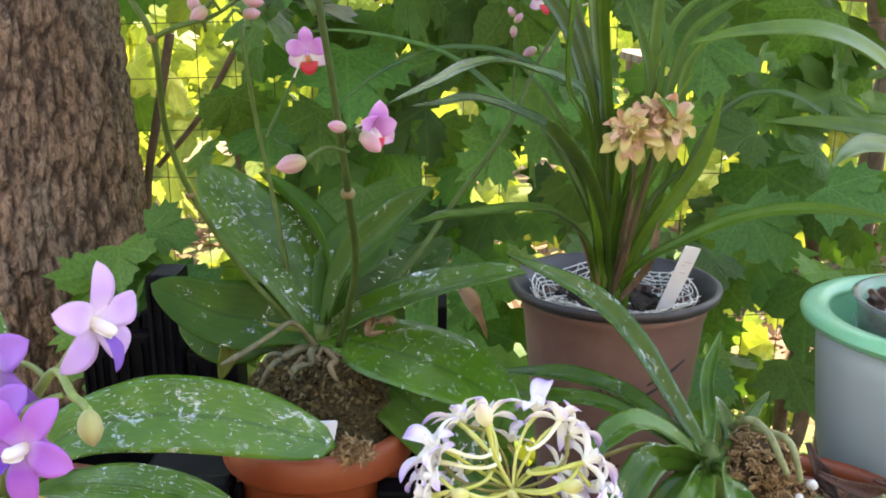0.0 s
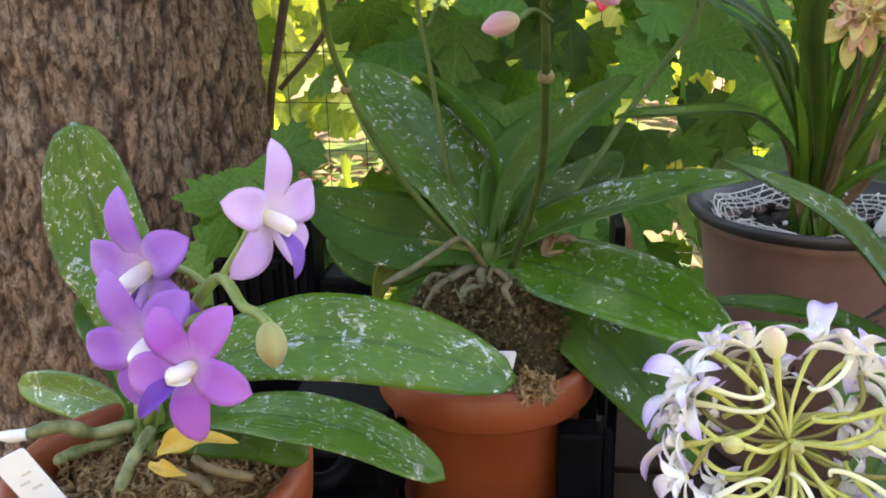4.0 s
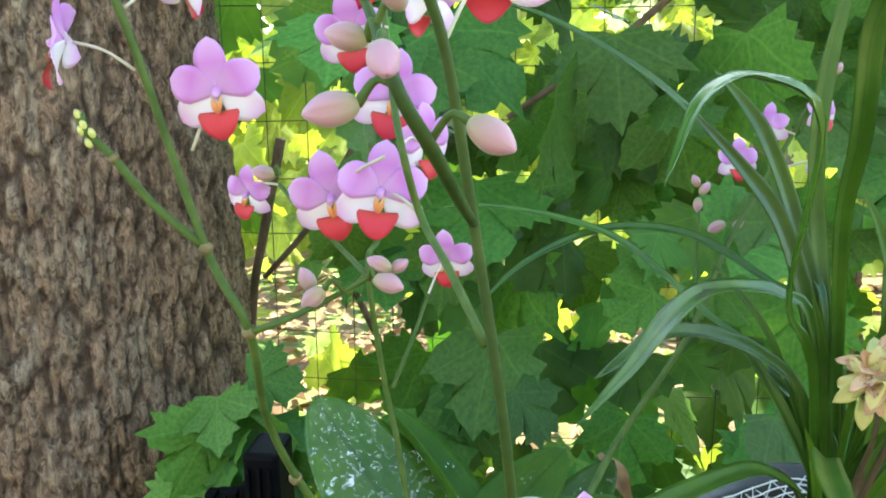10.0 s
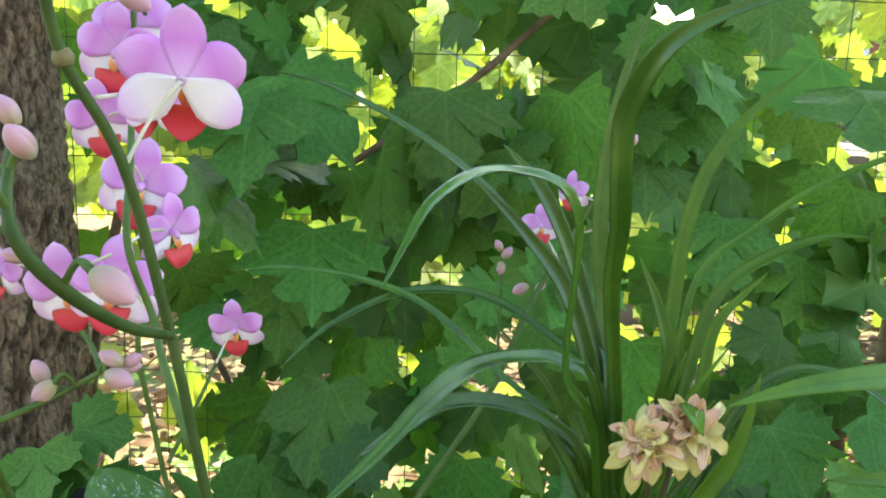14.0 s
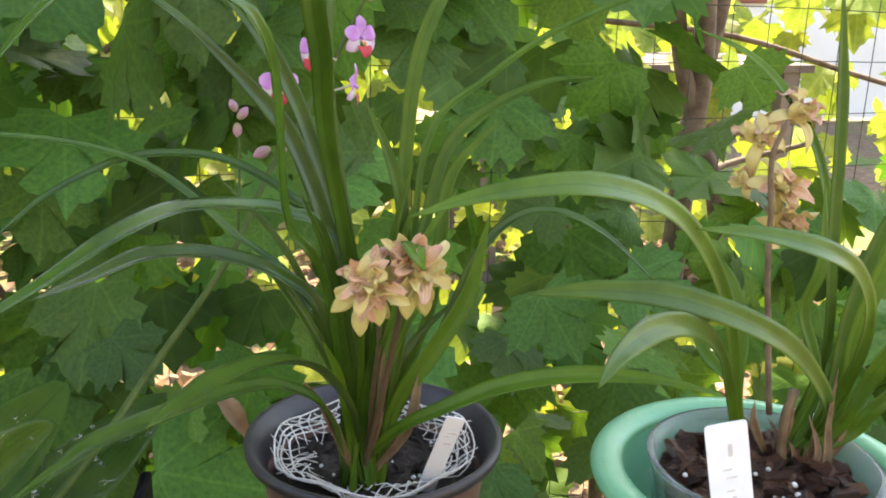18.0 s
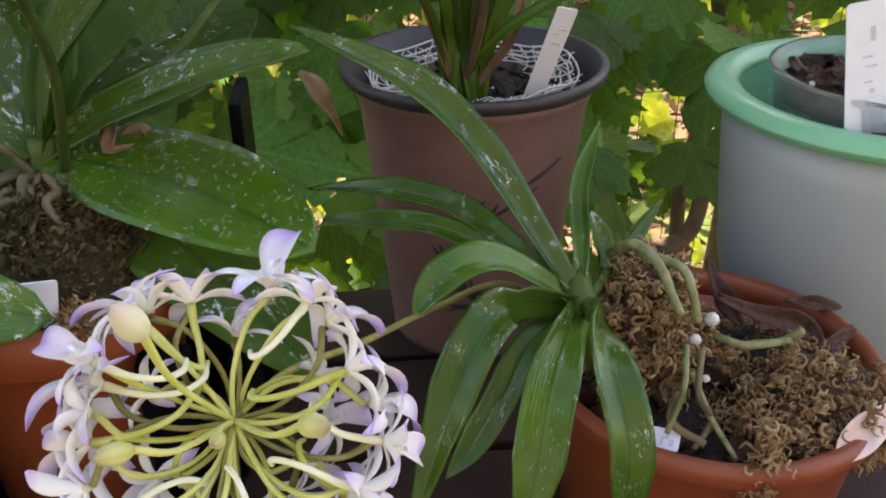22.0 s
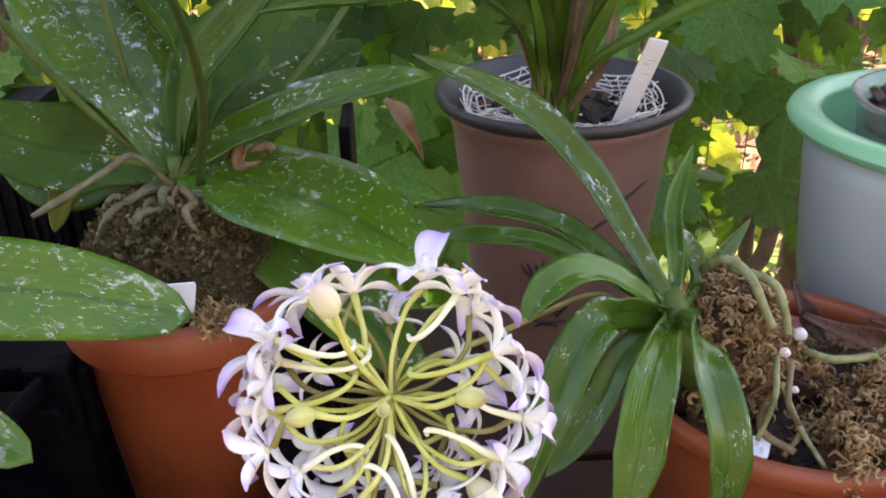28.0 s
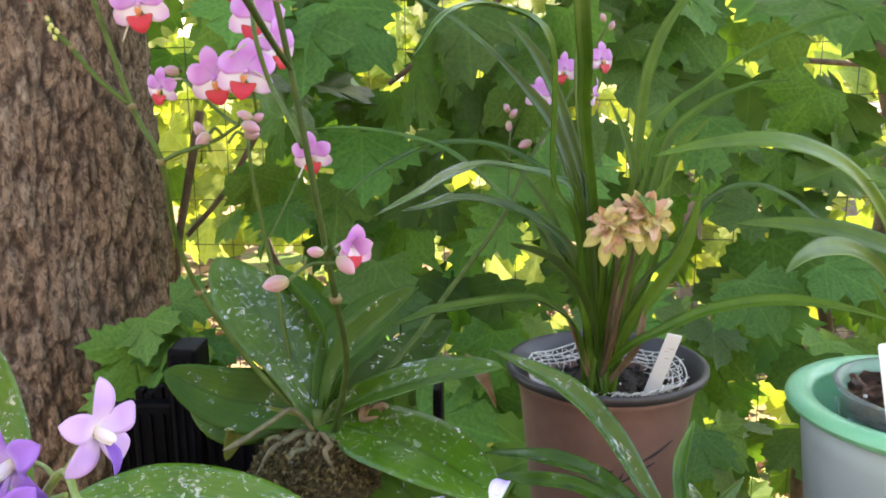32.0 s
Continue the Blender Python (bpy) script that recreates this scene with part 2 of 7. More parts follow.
BARK = wood_bark()
TERRA = plain("terracotta", (0.215, 0.046, 0.016), (0.285, 0.070, 0.026), 22, 0.42, 0.25, 700, 0.0006).mat
BROWN_POT = plain("mauve_brown_plastic", (0.185, 0.105, 0.085), (0.23, 0.135, 0.11), 40, 0.5, 0.12, 900, 0.0004).mat
DARK_RIM = plain("charcoal_plastic", (0.030, 0.027, 0.028), (0.05, 0.045, 0.046), 30, 0.42, 0.1, 900, 0.0003).mat
GREEN_RIM = plain("mint_plastic", (0.17, 0.50, 0.27), (0.21, 0.56, 0.32), 14, 0.3, 0.05, 700, 0.0003).mat
GREY_POT = plain("pale_blue_grey_plastic", (0.37, 0.45, 0.455), (0.43, 0.505, 0.51), 8, 0.45, 0.05, 700, 0.0003).mat
BLACK = plain("black_plastic", (0.0025, 0.0025, 0.0035), (0.006, 0.006, 0.008), 40, 0.45, 0.2, 500, 0.0006)
BLACK.bsdf.inputs["Specular IOR Level"].default_value = 0.05
BLACK = BLACK.mat
BENCH = plain("wet_dark_wood", (0.020, 0.007, 0.005), (0.050, 0.018, 0.012), 9, 0.62, 0.5, 260, 0.0015).mat
INK = plain("black_ink", (0.02, 0.018, 0.018), (0.035, 0.03, 0.03), 90, 0.6).mat
PENCIL = plain("grey_pencil", (0.55, 0.56, 0.60), (0.66, 0.67, 0.70), 200, 0.7).mat
TAG = plain("white_label_plastic", (0.77, 0.83, 0.93), (0.83, 0.88, 0.96), 60, 0.45, 0.05).mat
NET = plain("white_netting", (0.62, 0.60, 0.55), (0.78, 0.77, 0.72), 80, 0.6).mat
PERLITE = plain("perlite", (0.75, 0.74, 0.72), (0.85, 0.85, 0.84), 120, 0.8, 0.6, 500).mat
SOIL = plain("dark_soil", (0.012, 0.009, 0.007), (0.05, 0.034, 0.025), 120, 0.85, 0.9, 380, 0.004).mat
WIRE = plain("dark_wire", (0.012, 0.016, 0.013), (0.035, 0.04, 0.034), 60, 0.5).mat
TWIG = plain("grey_brown_twig", (0.10, 0.066, 0.045), (0.22, 0.155, 0.11), 30, 0.85, 0.6, 160, 0.002).mat
STEM_DARK = plain("dark_green_stem", (0.026, 0.050, 0.011), (0.056, 0.086, 0.022), 60, 0.55, 0.1, 500).mat
STEM_PALE = plain("pale_green_stem", (0.045, 0.080, 0.016), (0.090, 0.135, 0.034), 60, 0.55, 0.1, 500).mat
for green in (STEM_PALE, STEM_DARK):
    green.node_tree.nodes["Principled BSDF"].inputs["Specular IOR Level"].default_value = 0.2
STEM_LIME = plain("lime_pedicel", (0.42, 0.45, 0.07), (0.68, 0.68, 0.26), 60, 0.45, 0.1, 500).mat
STALK_PINK = plain("pale_pink_stalk", (0.44, 0.42, 0.30), (0.60, 0.50, 0.48), 90, 0.5, 0.1, 500).mat
STEM_CREAM = plain("cream_spur", (0.74, 0.74, 0.44), (0.88, 0.87, 0.76), 60, 0.45, 0.1, 500).mat
STEM_RED = plain("olive_brown_spike", (0.05, 0.035, 0.016), (0.105, 0.072, 0.034), 60, 0.6, 0.2, 300).mat
STEM_VIOLET = plain("yellow_green_spike", (0.17, 0.25, 0.05), (0.30, 0.37, 0.10), 60, 0.45, 0.1, 500).mat
STEM_OLIVE = plain("olive_pedicel", (0.14, 0.12, 0.03), (0.34, 0.31, 0.08), 60, 0.5, 0.1, 500).mat
NODE = plain("brown_node", (0.10, 0.08, 0.03), (0.21, 0.16, 0.075), 120, 0.7).mat
DRY = plain("dry_sheath", (0.10, 0.065, 0.036), (0.25, 0.17, 0.10), 60, 0.75, 0.3, 300).mat
ROOT = plain("grey_green_root", (0.060, 0.058, 0.024), (0.17, 0.155, 0.080), 110, 0.6, 0.3, 300).mat
ROOT_GREEN = plain("green_root", (0.085, 0.105, 0.032), (0.30, 0.32, 0.15), 110, 0.5, 0.2, 300).mat
ROOT_BROWN = plain("brown_root", (0.09, 0.068, 0.03), (0.20, 0.15, 0.075), 60, 0.7, 0.3, 300).mat


def moss_material(name, dark, mid, pale):
    """Dry moss: every shred with its own tone, and a fine grain."""
    n = Nodes(name, 0.9)
    grain = n.noise(420, 3)
    tone = n.math("ADD", n.math("MULTIPLY", n.island(), 0.6), n.math("MULTIPLY", n.noise(85, 3), 0.45))
    n.color(n.mix(n.math("MULTIPLY", grain, 0.4), n.ramp(tone, (0.10, dark), (0.42, mid), (0.78, pale)), dark))
    n.bump(grain, 0.6, 0.002)
    n.thin(mid, 0.2)
    return n.mat


MOSS = moss_material("dry_sphagnum", (0.12, 0.066, 0.028), (0.36, 0.220, 0.100), (0.60, 0.43, 0.23))
MOSS_GREEN = moss_material("olive_moss", (0.024, 0.018, 0.006), (0.076, 0.058, 0.020), (0.21, 0.165, 0.068))


def chip_material():
    """Fir bark chips: from wet black-brown to dry red-brown, piece by piece."""
    n = Nodes("fir_bark_chip", 0.7)
    grain = n.noise(260, 4, 0.7, warp=0.6)
    own = n.ramp(n.random(), (0.0, (0.035, 0.015, 0.009)), (0.5, (0.11, 0.045, 0.024)), (0.85, (0.19, 0.08, 0.042)), (1.0, (0.27, 0.125, 0.065)))
    n.color(n.mix(n.ramp(grain, (0.35, 0.7), (0.6, 0.0)), own, (0.025, 0.011, 0.007)))
    n.rough(n.math("MULTIPLY_ADD", grain, 0.5, 0.35))
    n.bump(grain, 0.8, 0.003)
    return n.mat


CHIP = chip_material()
YELLOWED = plain("yellowed_leaf", (0.42, 0.27, 0.03), (0.56, 0.39, 0.07), 50, 0.6, 0.2, 300).mat
BUD_OLIVE = petal_material("olive_bud_skin", (0.30, 0.33, 0.10), (0.37, 0.35, 0.17), (0.33, 0.24, 0.15), (0.1, 0.6, 0.95), 0.12, 0.3, (0.24, 0.16, 0.09))
BUD_CREAM = petal_material("cream_bud_skin", (0.74, 0.74, 0.34), (0.86, 0.84, 0.62), (0.74, 0.52, 0.58), (0.1, 0.55, 1.0), 0.3)
BUD_PINK = petal_material("pink_bud_skin", (0.32, 0.27, 0.14), (0.46, 0.24, 0.31), (0.54, 0.26, 0.42), (0.18, 0.55, 0.95), 0.12)
BUD_GREEN = petal_material("pale_green_bud_skin", (0.56, 0.58, 0.14), (0.66, 0.64, 0.24), (0.30, 0.22, 0.15), (0.1, 0.6, 1.0), 0.15)
PINK = petal_material("pink_petal", (0.82, 0.60, 0.87), (0.68, 0.27, 0.74), (0.80, 0.54, 0.85), (0.0, 0.50, 1.0), 0.45, 0.28)
PINK_WHITE = petal_material("white_pink_petal", (0.88, 0.83, 0.88), (0.86, 0.78, 0.87), (0.70, 0.36, 0.72), (0.2, 0.55, 1.0))
LIP_RED = petal_material("crimson_lip", (0.60, 0.05, 0.04), (0.62, 0.028, 0.06), (0.56, 0.02, 0.065), (0.1, 0.35, 0.9), 0.25)
ORANGE = petal_material("orange_column", (0.75, 0.45, 0.20), (0.72, 0.25, 0.05), (0.6, 0.12, 0.05), (0.1, 0.5, 0.9), 0.2)
VIOLET = petal_material("violet_petal", (0.74, 0.56, 0.86), (0.37, 0.105, 0.72), (0.45, 0.18, 0.76), (0.04, 0.45, 1.0), 0.32, 0.3)
LILAC = petal_material("lilac_petal", (0.84, 0.74, 0.88), (0.60, 0.37, 0.77), (0.64, 0.44, 0.80), (0.04, 0.5, 1.0), 0.28)
MAGENTA = petal_material("magenta_violet_petal", (0.72, 0.46, 0.82), (0.42, 0.09, 0.62), (0.52, 0.17, 0.68), (0.04, 0.4, 1.0), 0.32, 0.3)
LIP_VIOLET = petal_material("deep_violet_lip", (0.70, 0.55, 0.75), (0.15, 0.015, 0.46), (0.12, 0.01, 0.42), (0.05, 0.3, 0.9), 0.2)
WHITE = petal_material("white_petal", (0.95, 0.94, 0.88), (0.96, 0.94, 0.95), (0.56, 0.38, 0.88), (0.1, 0.66, 1.06), 0.14, 0.03)
LILAC_TIP = petal_material("white_lilac_lip", (0.93, 0.90, 0.84), (0.84, 0.76, 0.88), (0.46, 0.28, 0.78), (0.2, 0.55, 0.95), 0.28)
COLUMN = petal_material("cream_column", (0.85, 0.78, 0.45), (0.86, 0.82, 0.84), (0.88, 0.86, 0.86), (0.1, 0.4, 0.9), 0.2)
CREAM = petal_material("cream_yellow_petal", (0.72, 0.58, 0.22), (0.76, 0.66, 0.30), (0.70, 0.60, 0.26), (0.1, 0.5, 0.95), 0.3)
CREAM_GREEN = petal_material("yellow_green_petal", (0.60, 0.58, 0.20), (0.68, 0.62, 0.26), (0.62, 0.58, 0.22), (0.1, 0.5, 0.95), 0.3)
CREAM_PINK = petal_material("pink_marked_petal", (0.74, 0.58, 0.30), (0.76, 0.58, 0.36), (0.72, 0.46, 0.32), (0.2, 0.7, 0.95), 0.25, 0.6, (0.55, 0.13, 0.12))
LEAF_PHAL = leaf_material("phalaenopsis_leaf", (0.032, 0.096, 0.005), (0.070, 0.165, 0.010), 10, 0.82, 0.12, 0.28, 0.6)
# Darker, duller, less wet copy, used for the leaves behind and below.
LEAF_PHAL_DARK = leaf_material("dark_phalaenopsis_leaf", (0.020, 0.062, 0.005), (0.046, 0.108, 0.010), 10, 0.35, 0.12, 0.42, 0.4)
LEAF_PHAL_DARK.node_tree.nodes["Principled BSDF"].inputs["Specular IOR Level"].default_value = 0.16
LEAF_OLIVE = leaf_material("olive_leaf", (0.09, 0.125, 0.022), (0.15, 0.18, 0.035), 10, 0.0, 0.2, 0.4, 0.4)
LEAF_VIOLET = leaf_material("wet_broad_leaf", (0.038, 0.112, 0.008), (0.088, 0.190, 0.014), 12, 0.86, 0.18, 0.32, 0.5)
LEAF_VANDA = leaf_material("wet_strap_leaf", (0.034, 0.095, 0.010), (0.074, 0.162, 0.018), 14, 0.45, 0.14, 0.18, 0.45)
LEAF_CYM = leaf_material("cymbidium_leaf", (0.028, 0.082, 0.009), (0.064, 0.145, 0.017), 16, 0.0, 0.20, 0.24, 0.35)
LEAF_CYM.node_tree.nodes["Principled BSDF"].inputs["Specular IOR Level"].default_value = 0.5
LEAF_CYM2 = leaf_material("light_cymbidium_leaf", (0.050, 0.125, 0.011), (0.102, 0.205, 0.020), 16, 0.0, 0.25, 0.32, 0.35)
# Two copies of one blade; the second has sunlight put into its colour.
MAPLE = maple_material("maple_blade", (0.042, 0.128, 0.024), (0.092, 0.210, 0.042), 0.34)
MAPLE_SUN_TINT = maple_material("sun_tinted_maple_blade", (0.18, 0.26, 0.050), (0.32, 0.39, 0.110), 0.55)
CROWN = maple_material("crown_blade", (0.045, 0.11, 0.012), (0.09, 0.17, 0.022), 0.45)


def clear_plastic():
    n = Nodes("clear_cup_plastic", 0.16)
    n.color((0.80, 0.83, 0.84))
    n.bsdf.inputs["Transmission Weight"].default_value = 0.86
    n.bsdf.inputs["IOR"].default_value = 1.2
    n.bump(n.noise(500), 0.1, 0.0004)
    return n.mat


CLEAR = clear_plastic()


def litter_material():
    n = Nodes("leaf_litter_blade", 0.8)
    r = n.island()
    c = n.ramp(r, (0.0, (0.17, 0.085, 0.04)), (0.45, (0.34, 0.20, 0.11)), (0.75, (0.46, 0.31, 0.19)), (1.0, (0.22, 0.22, 0.06)))
    n.color(n.mix(n.math("MULTIPLY", n.noise(60), 0.4), c, (0.10, 0.06, 0.03)))
    n.bump(n.noise(120), 0.4, 0.002)
    return n.mat


LITTER = litter_material()


def ground_material():
    n = Nodes("ground_soil", 0.95)
    a, b = n.noise(1.3, 5, 0.65), n.noise(18, 6, 0.7)
    soil = n.ramp(b, (0.3, (0.085, 0.05, 0.03)), (0.55, (0.22, 0.14, 0.085)), (0.75, (0.36, 0.26, 0.17)))
    grass = n.ramp(b, (0.3, (0.06, 0.12, 0.02)), (0.7, (0.16, 0.24, 0.05)))
    n.color(n.mix(n.ramp(a, (0.48, 0.0), (0.6, 1.0)), soil, grass))
    n.bump(b, 0.8, 0.03)
    return n.mat


GROUND = ground_material()

# ---- helpers for things and parts ----
ORIGIN = {}


def thing(name, base, label, category, group="", kind=""):
    ob = new(name)
    ob.location = base
    ob.empty_display_size = 0.02
    ORIGIN[ob] = Vector(base)
    return tagged(ob, label, category, group, kind)


def mesh_from(name, verts, faces, mat, uvs=None, smooth=True):
    me = bpy.data.meshes.new(name)
    me.from_pydata([tuple(v) for v in verts], [], faces)
    if uvs is not None:
        layer = me.uv_layers.new(name="UVMap")
        idx = np.empty(len(me.loops), dtype=np.int32)
        me.loops.foreach_get("vertex_index", idx)
        layer.data.foreach_set("uv", np.asarray(uvs, dtype=np.float32)[idx].ravel())
    if smooth:
        me.polygons.foreach_set("use_smooth", [True] * len(me.polygons))
    for m in mat if isinstance(mat, (list, tuple)) else [mat]:
        me.materials.append(m)
    me.update()
    return me


def hang(name, mesh, parent, label="", m=None):
    """Puts a mesh under its thing; m is a pose in the world."""
    ob = new(name, mesh)
    ob.parent = parent
    o = ORIGIN[parent]
    if m is None:
        ORIGIN[ob] = o
    else:
        ob.matrix_local = Matrix.Translation(-o) @ m
        ORIGIN[ob] = None
    if label:
        ob["label"] = label
    return ob


def part(name, verts, faces, mat, parent, label="", uvs=None, smooth=True):
    o = ORIGIN[parent]
    return hang(name, mesh_from(name, [Vector(v) - o for v in verts], faces, mat, uvs, smooth), parent, label)


def spline(points, n):
    """A smooth line through points: n + 1 places, evenly spread over the points' spans."""
    p = [Vector(q) for q in points]
    if len(p) == 2:
        return [p[0].lerp(p[1], i / n) for i in range(n + 1)]
    p = [2 * p[0] - p[1], *p, 2 * p[-1] - p[-2]]
    k, out = len(p) - 3, []
    for i in range(n + 1):
        s = min(i / n * k, k - 1e-6)
        a, u = int(s), s - int(s)
        q0, q1, q2, q3 = p[a : a + 4]
        out.append(0.5 * (2 * q1 + (q2 - q0) * u + (2 * q0 - 5 * q1 + 4 * q2 - q3) * u * u + (3 * q1 - q0 - 3 * q2 + q3) * u**3))
    return out


def tube_data(points, radii, n=16, sides=8, ends=True):
    line = spline(points, n)
    verts, faces, uvs = [], [], []
    side = None
    for i, c in enumerate(line):
        t = (line[min(i + 1, n)] - line[max(i - 1, 0)]).normalized()
        if side is None:
            side = t.orthogonal().normalized()
        side = (side - t * side.dot(t)).normalized()
        up = t.cross(side)
        s = i / n * (len(radii) - 1)
        a = min(int(s), len(radii) - 2)
        r = radii[a] + (radii[a + 1] - radii[a]) * (s - a)
        for k in range(sides):
            q = 2 * math.pi * k / sides
            verts.append(c + r * (math.cos(q) * side + math.sin(q) * up))
            uvs.append((k / sides, i / n))
    for i in range(n):
        for k in range(sides):
            a, b = i * sides + k, i * sides + (k + 1) % sides
            faces.append((a, b, b + sides, a + sides))
    if ends:
        faces.append(tuple(range(sides))[::-1])
        faces.append(tuple(n * sides + k for k in range(sides)))
    return verts, faces, uvs


def tube(name, points, radii, mat, parent, label="", n=16, sides=8):
    v, f, u = tube_data(points, radii, n, sides)
    return part(name, v, f, mat, parent, label, u)


def profile_strap(u):
    return min(1.0, 0.5 + 1.2 * u) * min(1.0, max(0.0, (1 - u) / 0.30)) ** 0.7


def profile_broad(u):
    a = min(1.0, 0.30 + 1.35 * u)
    return a * (1 - max(0.0, (u - 0.62) / 0.38) ** 2.3) ** 0.5 if u < 1 else 0.0


def profile_oval(u):
    return min(1.0, 0.32 + 1.5 * u) * (1 - max(0.0, (u - 0.42) / 0.58) ** 2.0) ** 0.62 if u < 1 else 0.0


def profile_pointed(u):
    return min(1.0, 0.4 + 1.6 * u) * min(1.0, max(0.0, (1 - u) / 0.5)) ** 0.8


def blade_data(points, width, face=(0, -0.6, 0.8), profile=profile_strap, fold=0.25, n=22, m=6, thick=0.0012, wave=0.0, twist=0.0):
    """A leaf blade with thickness: a middle line, a width, the way its upper side looks, and a fold along the rib."""
    line, f = spline(points, n), Vector(face).normalized()
    top, under, uvs, faces = [], [], [], []
    phase = random.random() * 6
    side = None
    for i, c in enumerate(line):
        u = i / n
        t = (line[min(i + 1, n)] - line[max(i - 1, 0)]).normalized()
        want = t.cross(f)
        if side is None or want.length > 0.35:
            fresh = want.normalized() if want.length > 1e-4 else t.orthogonal()
            side = fresh if side is None else (side.lerp(fresh, 0.5) if side.dot(fresh) > 0 else side)
        side = (side - t * side.dot(t)).normalized()
        s = side
        if twist:
            s = Matrix.Rotation(twist * u, 3, t) @ side
        nor = s.cross(t).normalized()
        w = 0.5 * width * max(profile(u), 0.015)
        for k in range(m + 1):
            x = 2 * k / m - 1
            lift = fold * w * abs(x) ** 1.3 + wave * w * math.sin(9 * u + phase + (2 if x > 0 else 0)) * abs(x) ** 2
            p = c + s * (w * x * math.cos(fold * 0.6)) + nor * lift
            h = thick * (1 - 0.8 * abs(x) ** 3) * 0.5
            top.append(p + nor * h)
            under.append(p - nor * h)
            uvs.append((0.5 + 0.5 * x, u))
    N, row = len(top), m + 1
    for i in range(n):
        for k in range(m):
            a = i * row + k
            faces.append((a, a + 1, a + row + 1, a + row))
            faces.append((N + a, N + a + row, N + a + row + 1, N + a + 1))
    for i in range(n):
        for a in (i * row, i * row + m):
            q = (a, a + row, N + a + row, N + a)
            faces.append(q if a == i * row else q[::-1])
    for a in (0, n * row):
        for k in range(m):
            q = (a + k, a + k + 1, N + a + k + 1, N + a + k)
            faces.append(q[::-1] if a == 0 else q)
    return top + under, faces, uvs + uvs


def blade(name, points, width, mat, parent, label="", **how):
    v, f, u = blade_data(points, width, **how)
    return part(name, v, f, mat, parent, label, u)


def lathe_data(profile, centre, sides=48, close=False):
    verts, faces = [], []
    c = Vector(centre)
    for r, z in profile:
        for k in range(sides):
            q = 2 * math.pi * k / sides
            verts.append(c + Vector((r * math.cos(q), r * math.sin(q), z)))
    for i in range(len(profile) - 1):
        for k in range(sides):
            a, b = i * sides + k, i * sides + (k + 1) % sides
            faces.append((a, b, b + sides, a + sides))
    if close:
        faces.append(tuple(range(sides))[::-1])
    return verts, faces


def lathe(name, profile, centre, mat, parent, label="", sides=48, close=False):
    v, f = lathe_data(profile, centre, sides, close)
    return part(name, v, f, mat, parent, label)


def box_data(lo, hi, bevel=0.0):
    bm = bmesh.new()
    bmesh.ops.create_cube(bm, size=1)
    s = [hi[i] - lo[i] for i in range(3)]
    for v in bm.verts:
        v.co = Vector([lo[i] + (v.co[i] + 0.5) * s[i] for i in range(3)])
    if bevel:
        bmesh.ops.bevel(bm, geom=bm.edges[:], offset=bevel, segments=2, affect="EDGES", profile=0.6)
    verts = [v.co.copy() for v in bm.verts]
    bm.verts.index_update()
    faces = [tuple(v.index for v in f.verts) for f in bm.faces]
    bm.free()
    return verts, faces


def box(name, lo, hi, mat, parent, label="", bevel=0.0015):
    v, f = box_data(lo, hi, bevel)
    return part(name, v, f, mat, parent, label, smooth=False)


def join(pieces):
    """One mesh's data out of several (verts, faces) or (verts, faces, uvs)."""
    verts, faces, uvs = [], [], []
    for p in pieces:
        o = len(verts)
        verts += list(p[0])
        faces += [tuple(o + i for i in f) for f in p[1]]
        uvs += list(p[2]) if len(p) > 2 else [(0, 0)] * len(p[0])
    return verts, faces, uvs

# ---- the setting: ground, bench, fence, tree ----
GROUND_Z, BENCH_Z = -0.85, -0.072


def build_ground():
    n, verts, faces = 90, [], []
    for j in range(n + 1):
        for i in range(n + 1):
            u, v = 2 * i / n - 1, 2 * j / n - 1
            x, y = 60 * u * abs(u) ** 1.6, 60 * v * abs(v) ** 1.6 + 1
            h = 0.03 * noise.noise((x * 1.5, y * 1.5, 0)) + 0.15 * noise.noise((x * 0.2, y * 0.2, 3)) * min(1, abs(y) / 6)
            verts.append((x, y, GROUND_Z + h))
    for j in range(n):
        for i in range(n):
            a = j * (n + 1) + i
            faces.append((a, a + 1, a + n + 2, a + n + 1))
    ob = new("ground", mesh_from("ground", verts, faces, GROUND))
    tagged(ob, "brown garden soil with patches of grass", "ground", kind="structure")


def build_litter():
    rng, pieces = random.Random(5), []
    for _ in range(5200):
        x, y = rng.uniform(-2.2, 2.6), 0.2 + 4.5 * rng.random() ** 1.3
        s, a, t = rng.uniform(0.02, 0.055), rng.uniform(0, 6.28), rng.uniform(-0.6, 0.6)
        m = Matrix.Translation((x, y, GROUND_Z + 0.04 + rng.uniform(0, 0.03))) @ Euler((t, rng.uniform(-0.6, 0.6), a)).to_matrix().to_4x4()
        c = rng.uniform(0.1, 0.5)
        shape = [(-0.1, -1, 0), (0.55, -0.4, c), (0.35, 0.5, c), (0, 1.1, 0.1), (-0.4, 0.45, c), (-0.5, -0.35, c), (0, 0, 0)]
        v = [m @ (Vector(q) * s) for q in shape]
        pieces.append((v, [(6, i, (i + 1) % 6) for i in range(6)]))
    v, f, _ = join(pieces)
    ob = new("leaf_litter", mesh_from("leaf_litter", v, f, LITTER, smooth=False))
    tagged(ob, "dry brown fallen leaves scattered on the soil", "leaf litter", kind="stuff")


